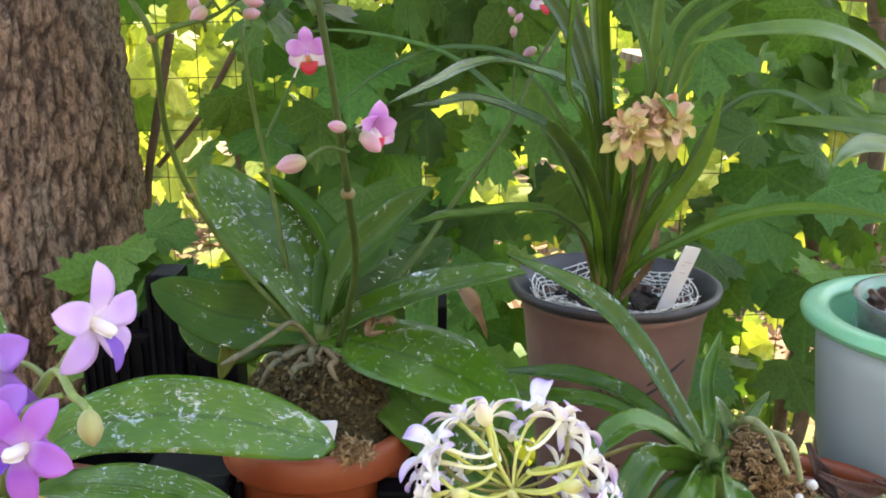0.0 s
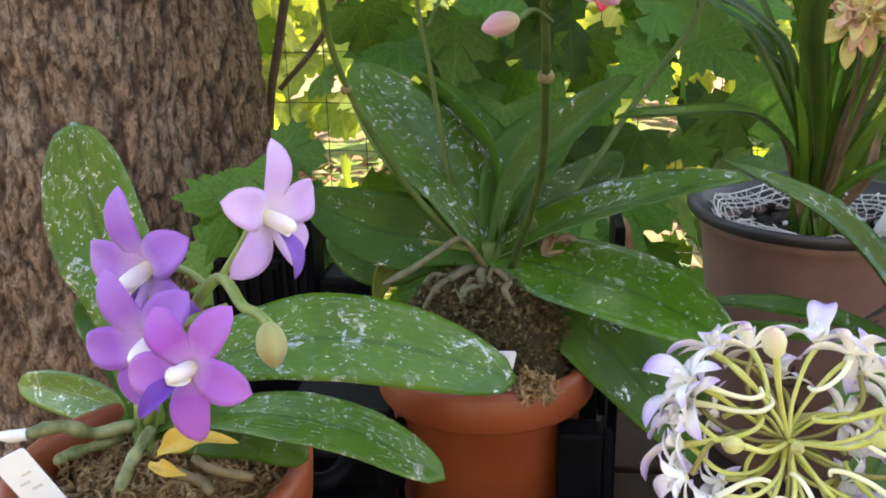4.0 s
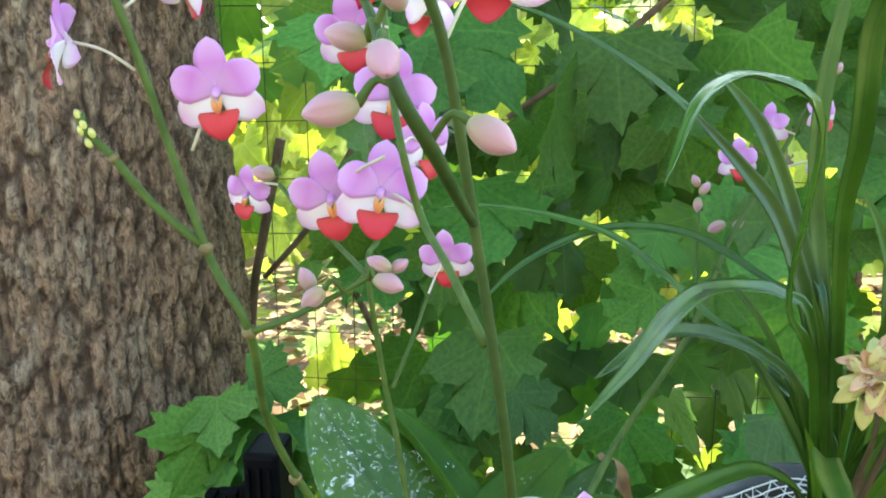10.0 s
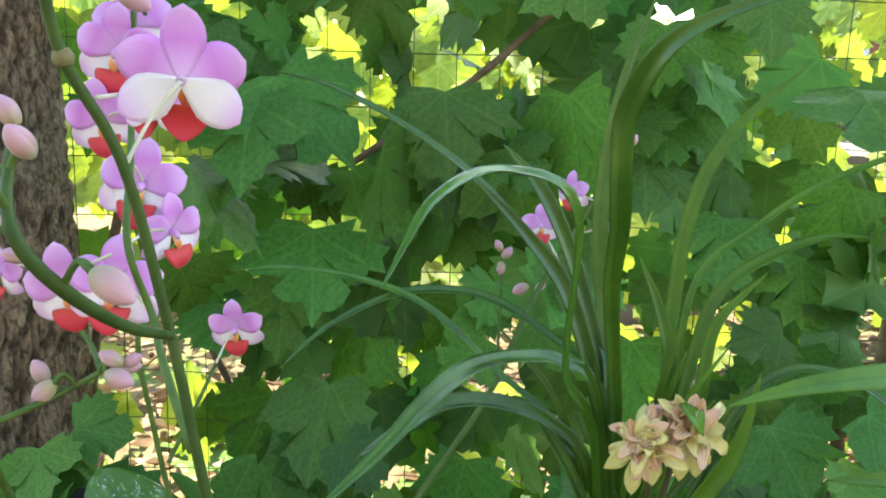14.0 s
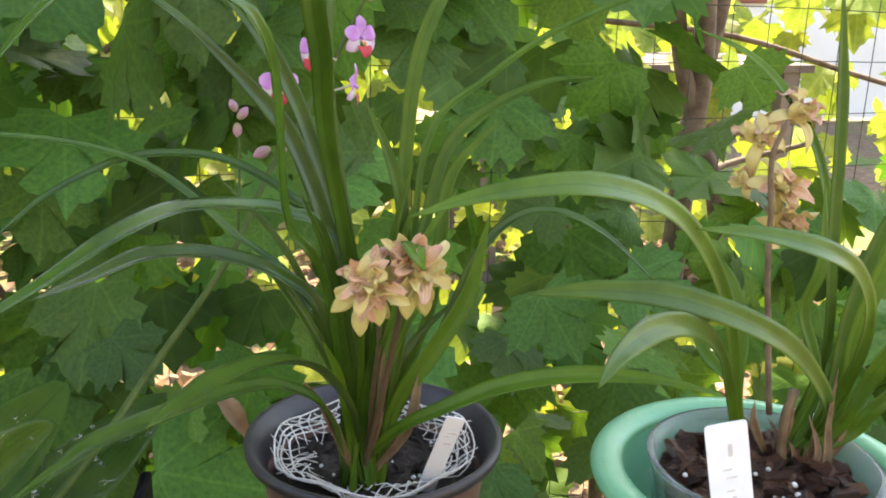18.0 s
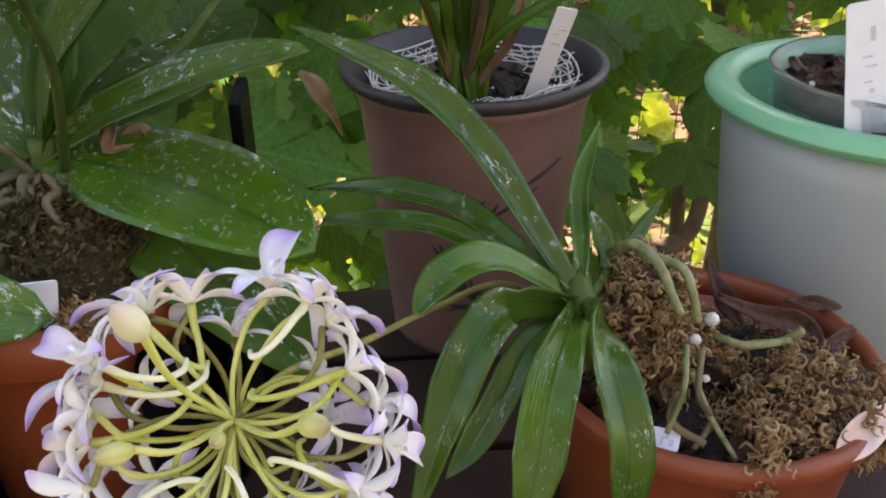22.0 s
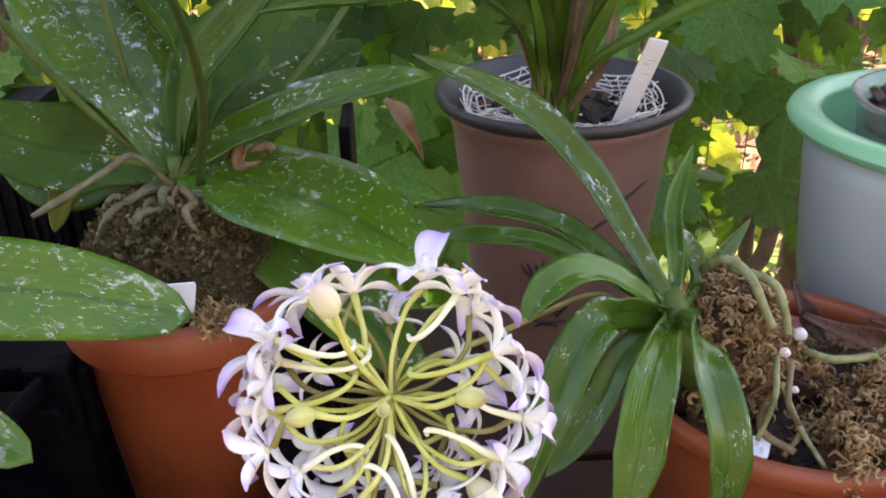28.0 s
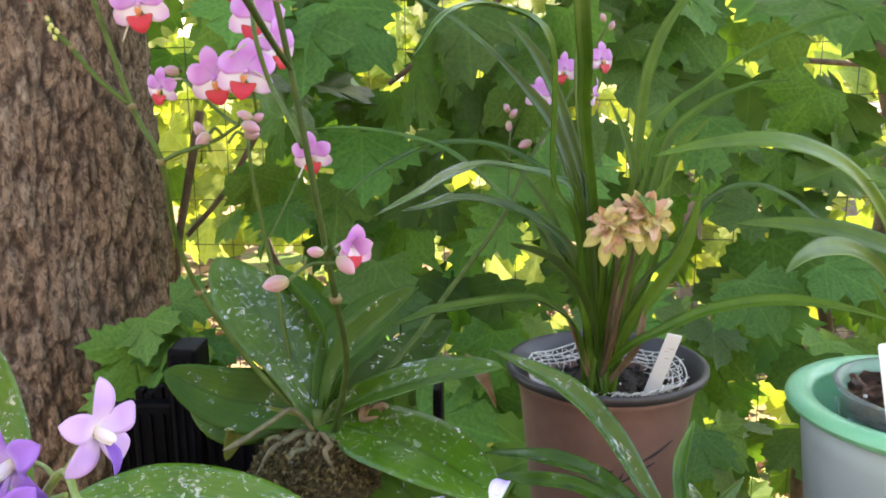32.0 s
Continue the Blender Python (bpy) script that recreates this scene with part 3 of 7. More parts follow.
def build_bench():
    b = thing("bench", (0.05, 0.45, GROUND_Z), "dark wet wooden slatted bench under the orchid pots", "bench")
    for k in range(7):
        y = 0.075 + 0.098 * k
        box("slat", (-0.40, y, BENCH_Z - 0.022), (0.95, y + 0.09, BENCH_Z), BENCH, b, "", 0.003)
    for x in (-0.32, 0.1, 0.8):
        box("crosspiece", (x - 0.03, 0.07, BENCH_Z - 0.07), (x + 0.03, 0.75, BENCH_Z - 0.022), BENCH, b)
        for y in (0.11, 0.72):
            box("leg", (x - 0.03, y - 0.03, GROUND_Z), (x + 0.03, y + 0.03, BENCH_Z - 0.07), BENCH, b)


FENCE_Y = 1.42


def build_fence():
    f = thing("wire_fence", (0.2, FENCE_Y, GROUND_Z), "dark rusty welded wire mesh fence behind the plants", "fence")
    for k in range(54):
        x = -1.35 + 0.06 * k
        tube("upright_wire", [(x, FENCE_Y, GROUND_Z), (x + 0.004, FENCE_Y, 0.95)], [0.0008, 0.0008], WIRE, f, "", 2, 5)
    for k in range(22):
        z = -0.8 + 0.08 * k
        pts = [(-1.36 + i * 0.3, FENCE_Y + 0.003, z + 0.006 * math.sin(i * 1.7 + k)) for i in range(12)]
        tube("cross_wire", pts, [0.0008, 0.0008], WIRE, f, "", 22, 5)


def build_tree():
    base = (-0.50, 1.16, GROUND_Z - 0.05)
    tree = thing("tree", base, "large old tree with rough grey-brown furrowed bark", "tree")
    heights = [base[2] + 0.0065 * i for i in range(300)] + [1.06 + 0.05 * i for i in range(1, 32)]
    sides, verts, faces, uvs = 300, [], [], []
    for z in heights:
        cx = -0.635 - 0.045 * max(0.0, z - 0.4)
        r0 = 0.2065 + 0.035 * max(0.0, 0.4 - z) + 0.10 * max(0, -0.45 - z) ** 1.5
        for k in range(sides):
            a = 2 * math.pi * k / sides
            q = Vector((math.cos(a), math.sin(a), z))
            warp = 0.9 * noise.noise(Vector((q.x * 4, q.y * 4, z * 9)))
            near, spots = noise.voronoi(Vector((q.x * 15 + 1.4 * warp, q.y * 15 - 1.4 * warp, z * 15 + 0.7 * warp)))
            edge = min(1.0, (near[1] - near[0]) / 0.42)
            own = 0.5 + 0.5 * noise.noise(spots[0] * 2.7)
            chunk = noise.noise(Vector((q.x * 45, q.y * 45, z * 70)))
            slab = noise.noise(Vector((q.x * 3, q.y * 3, z * 1.1)))
            r = r0 * (1 + 0.045 * slab) + 0.008 * (edge**0.6 - 0.7) + 0.010 * (own - 0.5) + 0.006 * chunk
            verts.append((cx + r * q.x, 1.165 + r * q.y, z))
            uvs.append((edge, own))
    for i in range(len(heights) - 1):
        for k in range(sides):
            a, b = i * sides + k, i * sides + (k + 1) % sides
            faces.append((a, b, b + sides, a + sides))
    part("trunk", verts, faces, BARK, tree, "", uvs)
    top = Vector((-0.93, 1.165, 2.6))
    rng = random.Random(8)
    for end in ((-1.9, 1.0, 3.2), (-1.5, 2.2, 3.2), (0.3, 2.3, 3.0), (0.6, 1.2, 3.1), (1.9, 2.2, 3.0), (1.8, 1.5, 3.0)):
        mid = top.lerp(Vector(end), 0.5) + Vector((0, 0, 0.12))
        tube("limb", [top - Vector((0, 0, 0.3)), mid, end], [0.09, 0.06, 0.025], BARK, tree, "", 14, 10)
    pieces = []
    # Crown stands out of view; its leaves are laid out to shade the bench.
    for k in range(12400):
        # The last 2800 only thicken it where sun would reach the pots.
        x, y = (rng.uniform(-2.2, 3.1), rng.uniform(0.7, 4.0)) if k < 9600 else (rng.uniform(0.2, 1.8), rng.uniform(1.6, 2.9))
        e = ((x - 0.45) / 2.5) ** 2 + ((y - 2.12) / (1.3 if x > 0.35 or y < 2.12 else 1.8)) ** 2 + 0.25 * noise.noise((x * 1.7, y * 1.7, 7))
        if e > 1.05 or x > 0.9 and y < 1.5 or k < 9600 and noise.noise((x * 2.1, y * 2.1, 1)) + (1.05 if y < 2.85 else 0.25) < rng.random() * 0.6:
            continue
        z = 2.35 + 0.12 * e + rng.random() * (1.15 - 0.6 * e)
        m = Matrix.Translation((x, y, z)) @ Euler((rng.uniform(-0.7, 0.7), rng.uniform(-0.7, 0.7), rng.uniform(0, 6.28))).to_matrix().to_4x4()
        v, f, u = maple_data(rng, rings=1)
        s = rng.uniform(0.07, 0.12)
        pieces.append(([m @ (Vector(q) * s) for q in v], f, u))
    v, f, u = join(pieces)
    ob = part("crown", v, f, CROWN, tree, "green leafy crown overhead, out of view, shading the bench", u)
    ob["kind"] = "stuff"


HALF_MAPLE = [(0.0, 0.0), (0.12, -0.06), (0.36, -0.12), (0.36, -0.02), (0.50, 0.02), (0.48, 0.11), (0.63, 0.16), (0.57, 0.25), (0.66, 0.42),
              (0.53, 0.40), (0.49, 0.50), (0.40, 0.46), (0.30, 0.48), (0.30, 0.57), (0.36, 0.64), (0.25, 0.68), (0.18, 0.79), (0.09, 0.77), (0.0, 0.92)]


def maple_data(rng, rings=2):
    """A five-lobed maple blade, about one wide, base at the origin, tip along y, cupped and wavy."""
    rim = HALF_MAPLE + [(-x, y) for x, y in HALF_MAPLE[-2:0:-1]]
    cup, droop, ph = rng.uniform(-0.1, 0.3), rng.uniform(0.0, 0.35), rng.uniform(0, 6)
    wob = [1 + rng.uniform(-0.09, 0.09) for _ in rim]

    def lift(x, y):
        return cup * abs(x) - droop * (y - 0.2) ** 2 + 0.035 * math.sin(9 * x + ph) * math.cos(8 * y + ph)

    c, pts = (0.0, 0.16), []
    for k in range(rings):
        g = (k + 1) / rings
        pts.append([(c[0] + (x - c[0]) * g * (w if g == 1 else 1), c[1] + (y - c[1]) * g * (w if g == 1 else 1)) for (x, y), w in zip(rim, wob)])
    flat = [c] + [q for ring in pts for q in ring]
    verts = [(x, y, lift(x, y)) for x, y in flat]
    uvs = [(0.5 + 0.5 * x, 0.2 + 0.7 * y) for x, y in flat]
    n, faces = len(rim), []
    for i in range(n):
        j = (i + 1) % n
        faces.append((0, 1 + i, 1 + j))
        for k in range(rings - 1):
            a = 1 + k * n
            faces.append((a + i, a + n + i, a + n + j, a + j))
    return verts, faces, uvs


def maple_pose(rng, x, y, z, size):
    """Hanging leaf that faces the bench and the light."""
    tilt = rng.gauss(62, 20)
    turn = rng.gauss(0, 38)
    m = Matrix.Translation((x, y, z)) @ Euler((radians(tilt), radians(rng.gauss(0, 14)), radians(turn))).to_matrix().to_4x4()
    return m @ Matrix.Rotation(math.pi + rng.gauss(0, 0.6), 4, "Z") @ Matrix.Diagonal((size, size, size, 1))


def gap(x, z):
    """How open the foliage is: high where the bright garden shows through."""
    g = (0.26 if x > 0.7 else 0.15 if z < 0.42 else 0.08) + 0.75 * noise.noise((x * 4.6, 0.3, z * 4.6))
    for cx, cz, rx, rz, much in ((0.95, 0.50, 0.40, 0.30, 0.95), (0.66, 0.44, 0.16, 0.13, 0.6), (0.68, 0.28, 0.13, 0.10, 0.45), (0.26, 0.42, 0.15, 0.16, -0.55), (0.45, 0.24, 0.10, 0.07, 0.15), (0.34, 0.22, 0.05, 0.06, 0.15), (-0.35, 0.17, 0.07, 0.14, 0.25), (0.42, -0.16, 0.08, 0.10, 0.5), (-0.03, -0.26, 0.10, 0.06, 0.5), (-0.05, 0.42, 0.30, 0.14, 0.32), (-0.28, 0.26, 0.10, 0.24, 0.36), (0.05, 0.12, 0.14, 0.10, 0.1), (0.30, 0.15, 0.15, 0.12, -0.35), (0.60, 0.56, 0.20, 0.14, 0.3)):
        g += much * math.exp(-(((x - cx) / rx) ** 2 + ((z - cz) / rz) ** 2))
    g += 0.36 * math.exp(-((z + 0.35) / 0.16) ** 2)
    return g


def build_maples():
    """The hedge of maple saplings behind the bench: near leaves one by one, the rest joined."""
    rng = random.Random(21)
    hedge = thing("maple_saplings", (0.2, 1.15, GROUND_Z), "dense green maple saplings growing against the wire fence", "shrub")
    shapes = []
    for k in range(8):
        v, f, u = maple_data(rng)
        shapes.append(mesh_from("leaf", v, f, MAPLE, u))
    count = 0
    while count < 300:
        x, z = rng.uniform(-0.75, 1.15), rng.uniform(-0.45, 0.80)
        if rng.random() < gap(x, z):
            continue
        y = 0.92 + rng.random() * 0.38
        if (x + 0.62) ** 2 + (y - 1.16) ** 2 < 0.27**2 and y > 0.98:
            continue
        if (x < -0.35 and z > 0.12) or x < -0.52:
            continue
        hang("leaf", rng.choice(shapes), hedge, "", maple_pose(rng, x, y, z, rng.uniform(0.06, 0.125)))
        count += 1
    for spot in ((-0.397, 0.955, 0.096), (-0.379, 0.950, 0.042), (-0.419, 0.945, -0.015), (-0.352, 0.960, 0.070), (-0.344, 0.955, 0.002), (-0.396, 0.940, -0.058), (-0.332, 0.965, 0.030), (-0.368, 0.970, 0.110), (-0.402, 0.950, 0.068), (-0.364, 0.960, 0.075), (-0.426, 0.945, 0.009), (-0.346, 0.970, 0.055)):
        hang("leaf", rng.choice(shapes), hedge, "", maple_pose(rng, *(Vector(spot) + Vector((0.025, 0.02, -0.012))), rng.uniform(0.07, 0.10)))
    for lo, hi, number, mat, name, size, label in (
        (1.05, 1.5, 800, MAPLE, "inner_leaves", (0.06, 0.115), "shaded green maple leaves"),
        (1.5, 2.7, 800, MAPLE_SUN_TINT, "sunlit_leaves", (0.06, 0.12), "maple leaves tinted yellow-green for sunlight"),
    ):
        pieces, made = [], 0
        while made < number:
            y = rng.uniform(lo, hi)
            w = 0.75 + y * 0.75
            x, z = rng.uniform(-w, w + 0.25), rng.uniform(-0.75, 0.62 + 0.14 * y)
            if rng.random() < gap(x / (y / 1.1), z) * (1.0 if mat is MAPLE else 0.8) or (x + 0.62) ** 2 + (y - 1.16) ** 2 < 0.3**2:
                continue
            m = maple_pose(rng, x, y, z, rng.uniform(*size))
            v, f, u = maple_data(rng, 1)
            pieces.append(([m @ Vector(q) for q in v], f, u))
            made += 1
        for _ in range(130 if mat is MAPLE else 0):
            m = maple_pose(rng, rng.uniform(-1.3, -0.86), rng.uniform(1.3, 1.7), rng.uniform(-0.6, 0.8), rng.uniform(0.07, 0.12))
            v, f, u = maple_data(rng, 1)
            pieces.append(([m @ Vector(q) for q in v], f, u))
        v, f, u = join(pieces)
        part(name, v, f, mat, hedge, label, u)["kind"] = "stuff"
    stems = [
        [(0.328, 1.140, 0.637), (0.165, 1.120, 0.548), (0.043, 1.100, 0.445), (-0.083, 1.100, 0.355)],
        [(-0.391, 1.300, 0.310), (-0.424, 1.300, 0.172), (-0.442, 1.300, 0.087), (-0.468, 1.320, -0.126)],
        [(-0.304, 1.340, 0.292), (-0.368, 1.330, 0.185), (-0.431, 1.320, 0.114)],
        [(-0.320, 1.320, 0.184), (-0.300, 1.320, 0.094), (-0.257, 1.330, -0.010)],
        [(0.556, 1.300, -0.437), (0.544, 1.300, -0.254), (0.575, 1.300, -0.082), (0.544, 1.320, 0.109)],
        [(0.479, 1.200, -0.318), (0.535, 1.220, -0.296), (0.562, 1.250, -0.204)],
    ]
    dead = plain("dead_leaf", (0.26, 0.15, 0.08), (0.42, 0.28, 0.16), 40, 0.8, 0.4, 200).mat
    blade("dead_leaf", [(0.014, 0.980, 0.035), (0.033, 0.970, 0.014), (0.052, 0.980, -0.032)], 0.021, dead, hedge, "curled dead brown leaf", profile=profile_pointed, fold=0.9, wave=0.4, n=14)
    for s, r in zip(stems, (0.0045, 0.007, 0.005, 0.006, 0.012, 0.014)):
        tube("stem", s, [r, r * 0.8], TWIG, hedge, "", 12, 7)


def build_far():
    """What shows beyond the fence: a sapling, a table, a shed wall with a window, a pale fence."""
    t = thing("sapling", (0.748, 1.500, 0.002), "slender forked grey-brown sapling behind the fence", "tree")
    b = Vector((0.735, 1.500, 0.091))
    tube("trunk", [(b.x - 0.03, 1.5, GROUND_Z), b, (0.745, 1.500, 0.232), (0.752, 1.500, 0.313), (0.739, 1.500, 0.516)], [0.022, 0.02, 0.018, 0.016], TWIG, t, "", 20, 10)
    tube("limb", [(0.745, 1.500, 0.232), (0.710, 1.500, 0.339), (0.691, 1.500, 0.490)], [0.016, 0.014, 0.012], TWIG, t, "", 10, 8)
    tube("limb", [(0.854, 1.560, -0.062), (0.824, 1.560, 0.106), (0.781, 1.560, 0.214), (0.811, 1.560, 0.444)], [0.019, 0.016, 0.013], TWIG, t, "", 14, 8)
    tube("limb", [(0.741, 1.500, 0.125), (0.922, 1.700, 0.112), (1.108, 1.700, 0.154)], [0.009, 0.007, 0.005], TWIG, t, "", 10, 8)
    tube("limb", [(0.667, 1.800, 0.372), (0.959, 1.800, 0.344), (1.217, 1.800, 0.275), (1.424, 1.800, 0.223)], [0.006, 0.006, 0.005], TWIG, t, "", 12, 6)
    wall = plain("sunlit_render", (0.80, 0.74, 0.70), (0.86, 0.82, 0.80), 2, 0.85, 0.3, 60, 0.004).mat
    red = plain("red_brown_paint", (0.22, 0.06, 0.035), (0.30, 0.09, 0.05), 6, 0.6).mat
    pale = plain("weathered_boards", (0.11, 0.085, 0.072), (0.22, 0.18, 0.155), 5, 0.85, 0.4, 90, 0.004).mat
    glass = Nodes("window_glass", 0.08)
    glass.color((0.05, 0.06, 0.07))
    glass = glass.mat
    h = thing("garden_house", (5.2, 9.2, GROUND_Z), "pale rendered garden house with red-brown window frames", "house")
    box("wall", (3.0, 9.0, GROUND_Z), (11, 9.3, 3.6), wall, h, "", 0.0)
    box("roof", (2.7, 8.4, 3.6), (11.3, 9.9, 3.75), red, h, "", 0.02)
    for x in (4.15, 6.2):
        w = box("window_frame", (x, 8.95, 0.35), (x + 0.95, 9.02, 1.75), red, h, "red-brown window frame", 0.01)
        box("pane", (x + 0.1, 8.93, 0.45), (x + 0.85, 8.945, 1.65), glass, w, "", 0.0)
    tb = thing("garden_table", (1.55, 4.2, GROUND_Z), "weathered grey plank table in the sunlit garden", "table")
    for k in range(5):
        box("plank", (0.85, 3.75 + 0.16 * k, 0.10), (2.4, 3.9 + 0.16 * k, 0.135), pale, tb, "", 0.004)
    for x in (0.95, 2.3):
        for y in (3.8, 4.45):
            box("leg", (x - 0.04, y - 0.04, GROUND_Z), (x + 0.04, y + 0.04, 0.10), pale, tb, "", 0.004)
    st = thing("stool", (1.35, 4.9, GROUND_Z), "small pale wooden stool behind the table", "stool")
    box("seat", (1.1, 4.75, -0.30), (1.6, 5.1, -0.26), pale, st, "", 0.005)
    for x in (1.14, 1.56):
        for y in (4.79, 5.06):
            box("leg", (x - 0.02, y - 0.02, GROUND_Z), (x + 0.02, y + 0.02, -0.30), pale, st, "", 0.003)
    rng, pieces = random.Random(77), []
    for _ in range(1500):
        x, y = rng.uniform(-5.5, 3.2), rng.uniform(4.2, 7.5)
        top = 1.1 + 0.6 * noise.noise((x * 0.8, y * 0.5, 2))
        z = GROUND_Z + (top - GROUND_Z) * rng.random() ** 0.7
        if noise.noise((x * 0.9, 4.0, z * 0.9)) > 0.28:
            continue
        m = maple_pose(rng, x, y, z, rng.uniform(0.16, 0.34))
        v, f, u = maple_data(rng, 1)
        pieces.append(([m @ Vector(q) for q in v], f, u))
    v, f, u = join(pieces)
    tagged(new("far_shrubs", mesh_from("far_shrubs", v, f, MAPLE_SUN_TINT, u)), "shrubs across the garden tinted yellow-green for sunlight", "shrub", kind="stuff")


def build_unseen_wall():
    """An unseen wall added behind the walk to cut the light from the front."""
    w = plain("grey_render", (0.20, 0.20, 0.205), (0.25, 0.25, 0.255), 1.5, 0.9, 0.3, 60, 0.004).mat
    v, f = box_data((-7, -4.8, GROUND_Z), (7, -4.5, 5.2))
    tagged(new("wall_south", mesh_from("wall_south", v, f, w, smooth=False)), "plain grey wall, unseen, added to cut front light", "wall", kind="structure")


build_unseen_wall()
build_ground()
build_litter()
build_bench()
build_fence()
build_tree()
build_maples()
build_far()

# ---- flowers: small shapes made once and shared ----
def round_petal(u):
    return max(0.0, math.sin(math.pi * min(1, 0.06 + 0.94 * u) ** 1.15)) ** 0.62 * (0.55 + 0.45 * min(1, 2.2 * u))


def lance_petal(u):
    return max(0.0, math.sin(math.pi * min(1, 0.08 + 0.92 * u) ** 0.95)) ** 0.8


def oval_petal(u):
    return max(0.0, math.sin(math.pi * min(1, 0.05 + 0.95 * u) ** 1.2)) ** 0.55


def tepal(u):
    """Widest beyond the middle, narrow at the foot, with a blunt point."""
    return (0.34 + 0.66 * math.sin(0.5 * math.pi * min(1.0, u / 0.52)) ** 1.3) * (1 - max(0.0, (u - 0.5) / 0.5) ** 2.1) ** 0.72 if u < 1 else 0.0


def half_disc(u):
    return min(1.0, 0.90 + 0.8 * u) * max(0.0, 1 - u**1.8) ** 0.7


def shield_lip(u):
    return min(1.0, 0.25 + 1.6 * u) * (1.0 if u < 0.55 else max(0.0, 1 - (u - 0.55) / 0.45) ** 0.55)


def petal_mesh(name, length, width, mat, profile, curl=0.0, fold=0.1, n=9, m=6, wave=0.0):
    pts = [(0, 0, 0), (0, 0.35 * length, 0.10 * length), (0, 0.7 * length, 0.10 * length - 0.3 * curl), (0, length, -curl)]
    v, f, u = blade_data(pts, width, (0, 0, 1), profile, fold, n, m, 0.02 * length, wave)
    return mesh_from(name, v, f, mat, u)


def ball_data(rx, ry, rz, n=8, sides=12, pinch=0.0):
    verts, faces, uvs = [], [], []
    for i in range(n + 1):
        a = math.pi * i / n
        s = max(0.02, math.sin(a)) * (1 - pinch * max(0.0, -math.cos(a)) ** 2)
        for k in range(sides):
            q = 2 * math.pi * k / sides
            seam = 1 - 0.14 * max(0.0, math.cos(1.5 * q)) ** 20 * math.sin(a)
            verts.append((rx * s * math.cos(q) * seam, ry * s * math.sin(q) * seam, -rz * math.cos(a)))
            uvs.append((k / sides, i / n))
    for i in range(n):
        for k in range(sides):
            a, b = i * sides + k, i * sides + (k + 1) % sides
            faces.append((a, b, b + sides, a + sides))
    return verts, faces, uvs


def rot(z, x=0.0, at=(0, 0, 0)):
    return Matrix.Translation(at) @ Matrix.Rotation(radians(z), 4, "Z") @ Matrix.Rotation(radians(x), 4, "X")


def flower_frame(at, face, size, spin=0.0):
    """Pose of a flower that looks along face, its top upwards."""
    z = Vector(face).normalized()
    up = Vector((0, 0, 1)) - z * z.z
    y = (up if up.length > 0.05 else Vector((0, 1, 0)) - z * z.y).normalized()
    m = Matrix((y.cross(z), y, z)).transposed().to_4x4()
    return Matrix.Translation(at) @ m @ Matrix.Rotation(radians(spin), 4, "Z") @ Matrix.Diagonal((size, size, size, 1))


v_, f_, u_ = tube_data([(0, 0.0, 0), (0, 0.0, 0.08), (0, -0.04, 0.17)], [0.04, 0.05, 0.035], 6, 8)
PINK_COLUMN = mesh_from("column", v_, f_, PINK, u_)
v_, f_, u_ = tube_data([(0, 0, -0.02), (0, -0.03, 0.12), (0, -0.06, 0.25), (0, -0.08, 0.31)], [0.065, 0.07, 0.062, 0.03], 8, 12)
WHITE_COLUMN = mesh_from("column", v_, f_, COLUMN, u_)
v_, f_, u_ = tube_data([(0, 0, 0), (0, -0.02, 0.08), (0, 0.0, 0.2)], [0.05, 0.06, 0.05], 5, 8)
NEO_COLUMN = mesh_from("column", v_, f_, COLUMN, u_)

PINK_PARTS = [
    ("sepal", petal_mesh("sepal", 0.54, 0.33, PINK, round_petal, -0.02), rot(0)),
    ("petal", petal_mesh("petal", 0.49, 0.39, PINK, round_petal, 0.02, 0.14), rot(68, 0, (0, 0, 0.012))),
    ("petal", petal_mesh("petal", 0.49, 0.39, PINK, round_petal, 0.03, 0.14), rot(-68, 0, (0, 0, 0.012))),
    ("sepal", petal_mesh("sepal", 0.51, 0.36, PINK_WHITE, round_petal, 0.04), rot(122)),
    ("sepal", petal_mesh("sepal", 0.51, 0.36, PINK_WHITE, round_petal, 0.04), rot(-122)),
    ("lip", petal_mesh("lip", 0.29, 0.44, LIP_RED, half_disc, 0.03, 0.12), rot(180, 14, (0, -0.20, 0.11))),
    ("lip_lobe", petal_mesh("lip_lobe", 0.19, 0.06, ORANGE, round_petal, 0.0, 0.5), rot(166, 20, (0.045, -0.05, 0.10))),
    ("lip_lobe", petal_mesh("lip_lobe", 0.19, 0.06, ORANGE, round_petal, 0.0, 0.5), rot(-166, 20, (-0.045, -0.05, 0.10))),
]


PINK_CUP = [
    ("sepal", petal_mesh("sepal", 0.56, 0.40, PINK, round_petal, 0.10, 0.3), rot(0, 42)),
    ("petal", petal_mesh("petal", 0.50, 0.42, PINK, round_petal, 0.12, 0.3), rot(72, 58, (0, 0, 0.012))),
    ("petal", petal_mesh("petal", 0.50, 0.42, PINK, round_petal, 0.12, 0.3), rot(-72, 58, (0, 0, 0.012))),
    ("sepal", petal_mesh("sepal", 0.52, 0.42, PINK_WHITE, round_petal, 0.12, 0.3), rot(126, 52)),
    ("sepal", petal_mesh("sepal", 0.52, 0.42, PINK_WHITE, round_petal, 0.12, 0.3), rot(-126, 52)),
    ("lip", petal_mesh("lip", 0.30, 0.36, LIP_RED, half_disc, 0.03, 0.2), rot(180, 40, (0, -0.16, 0.24))),
]


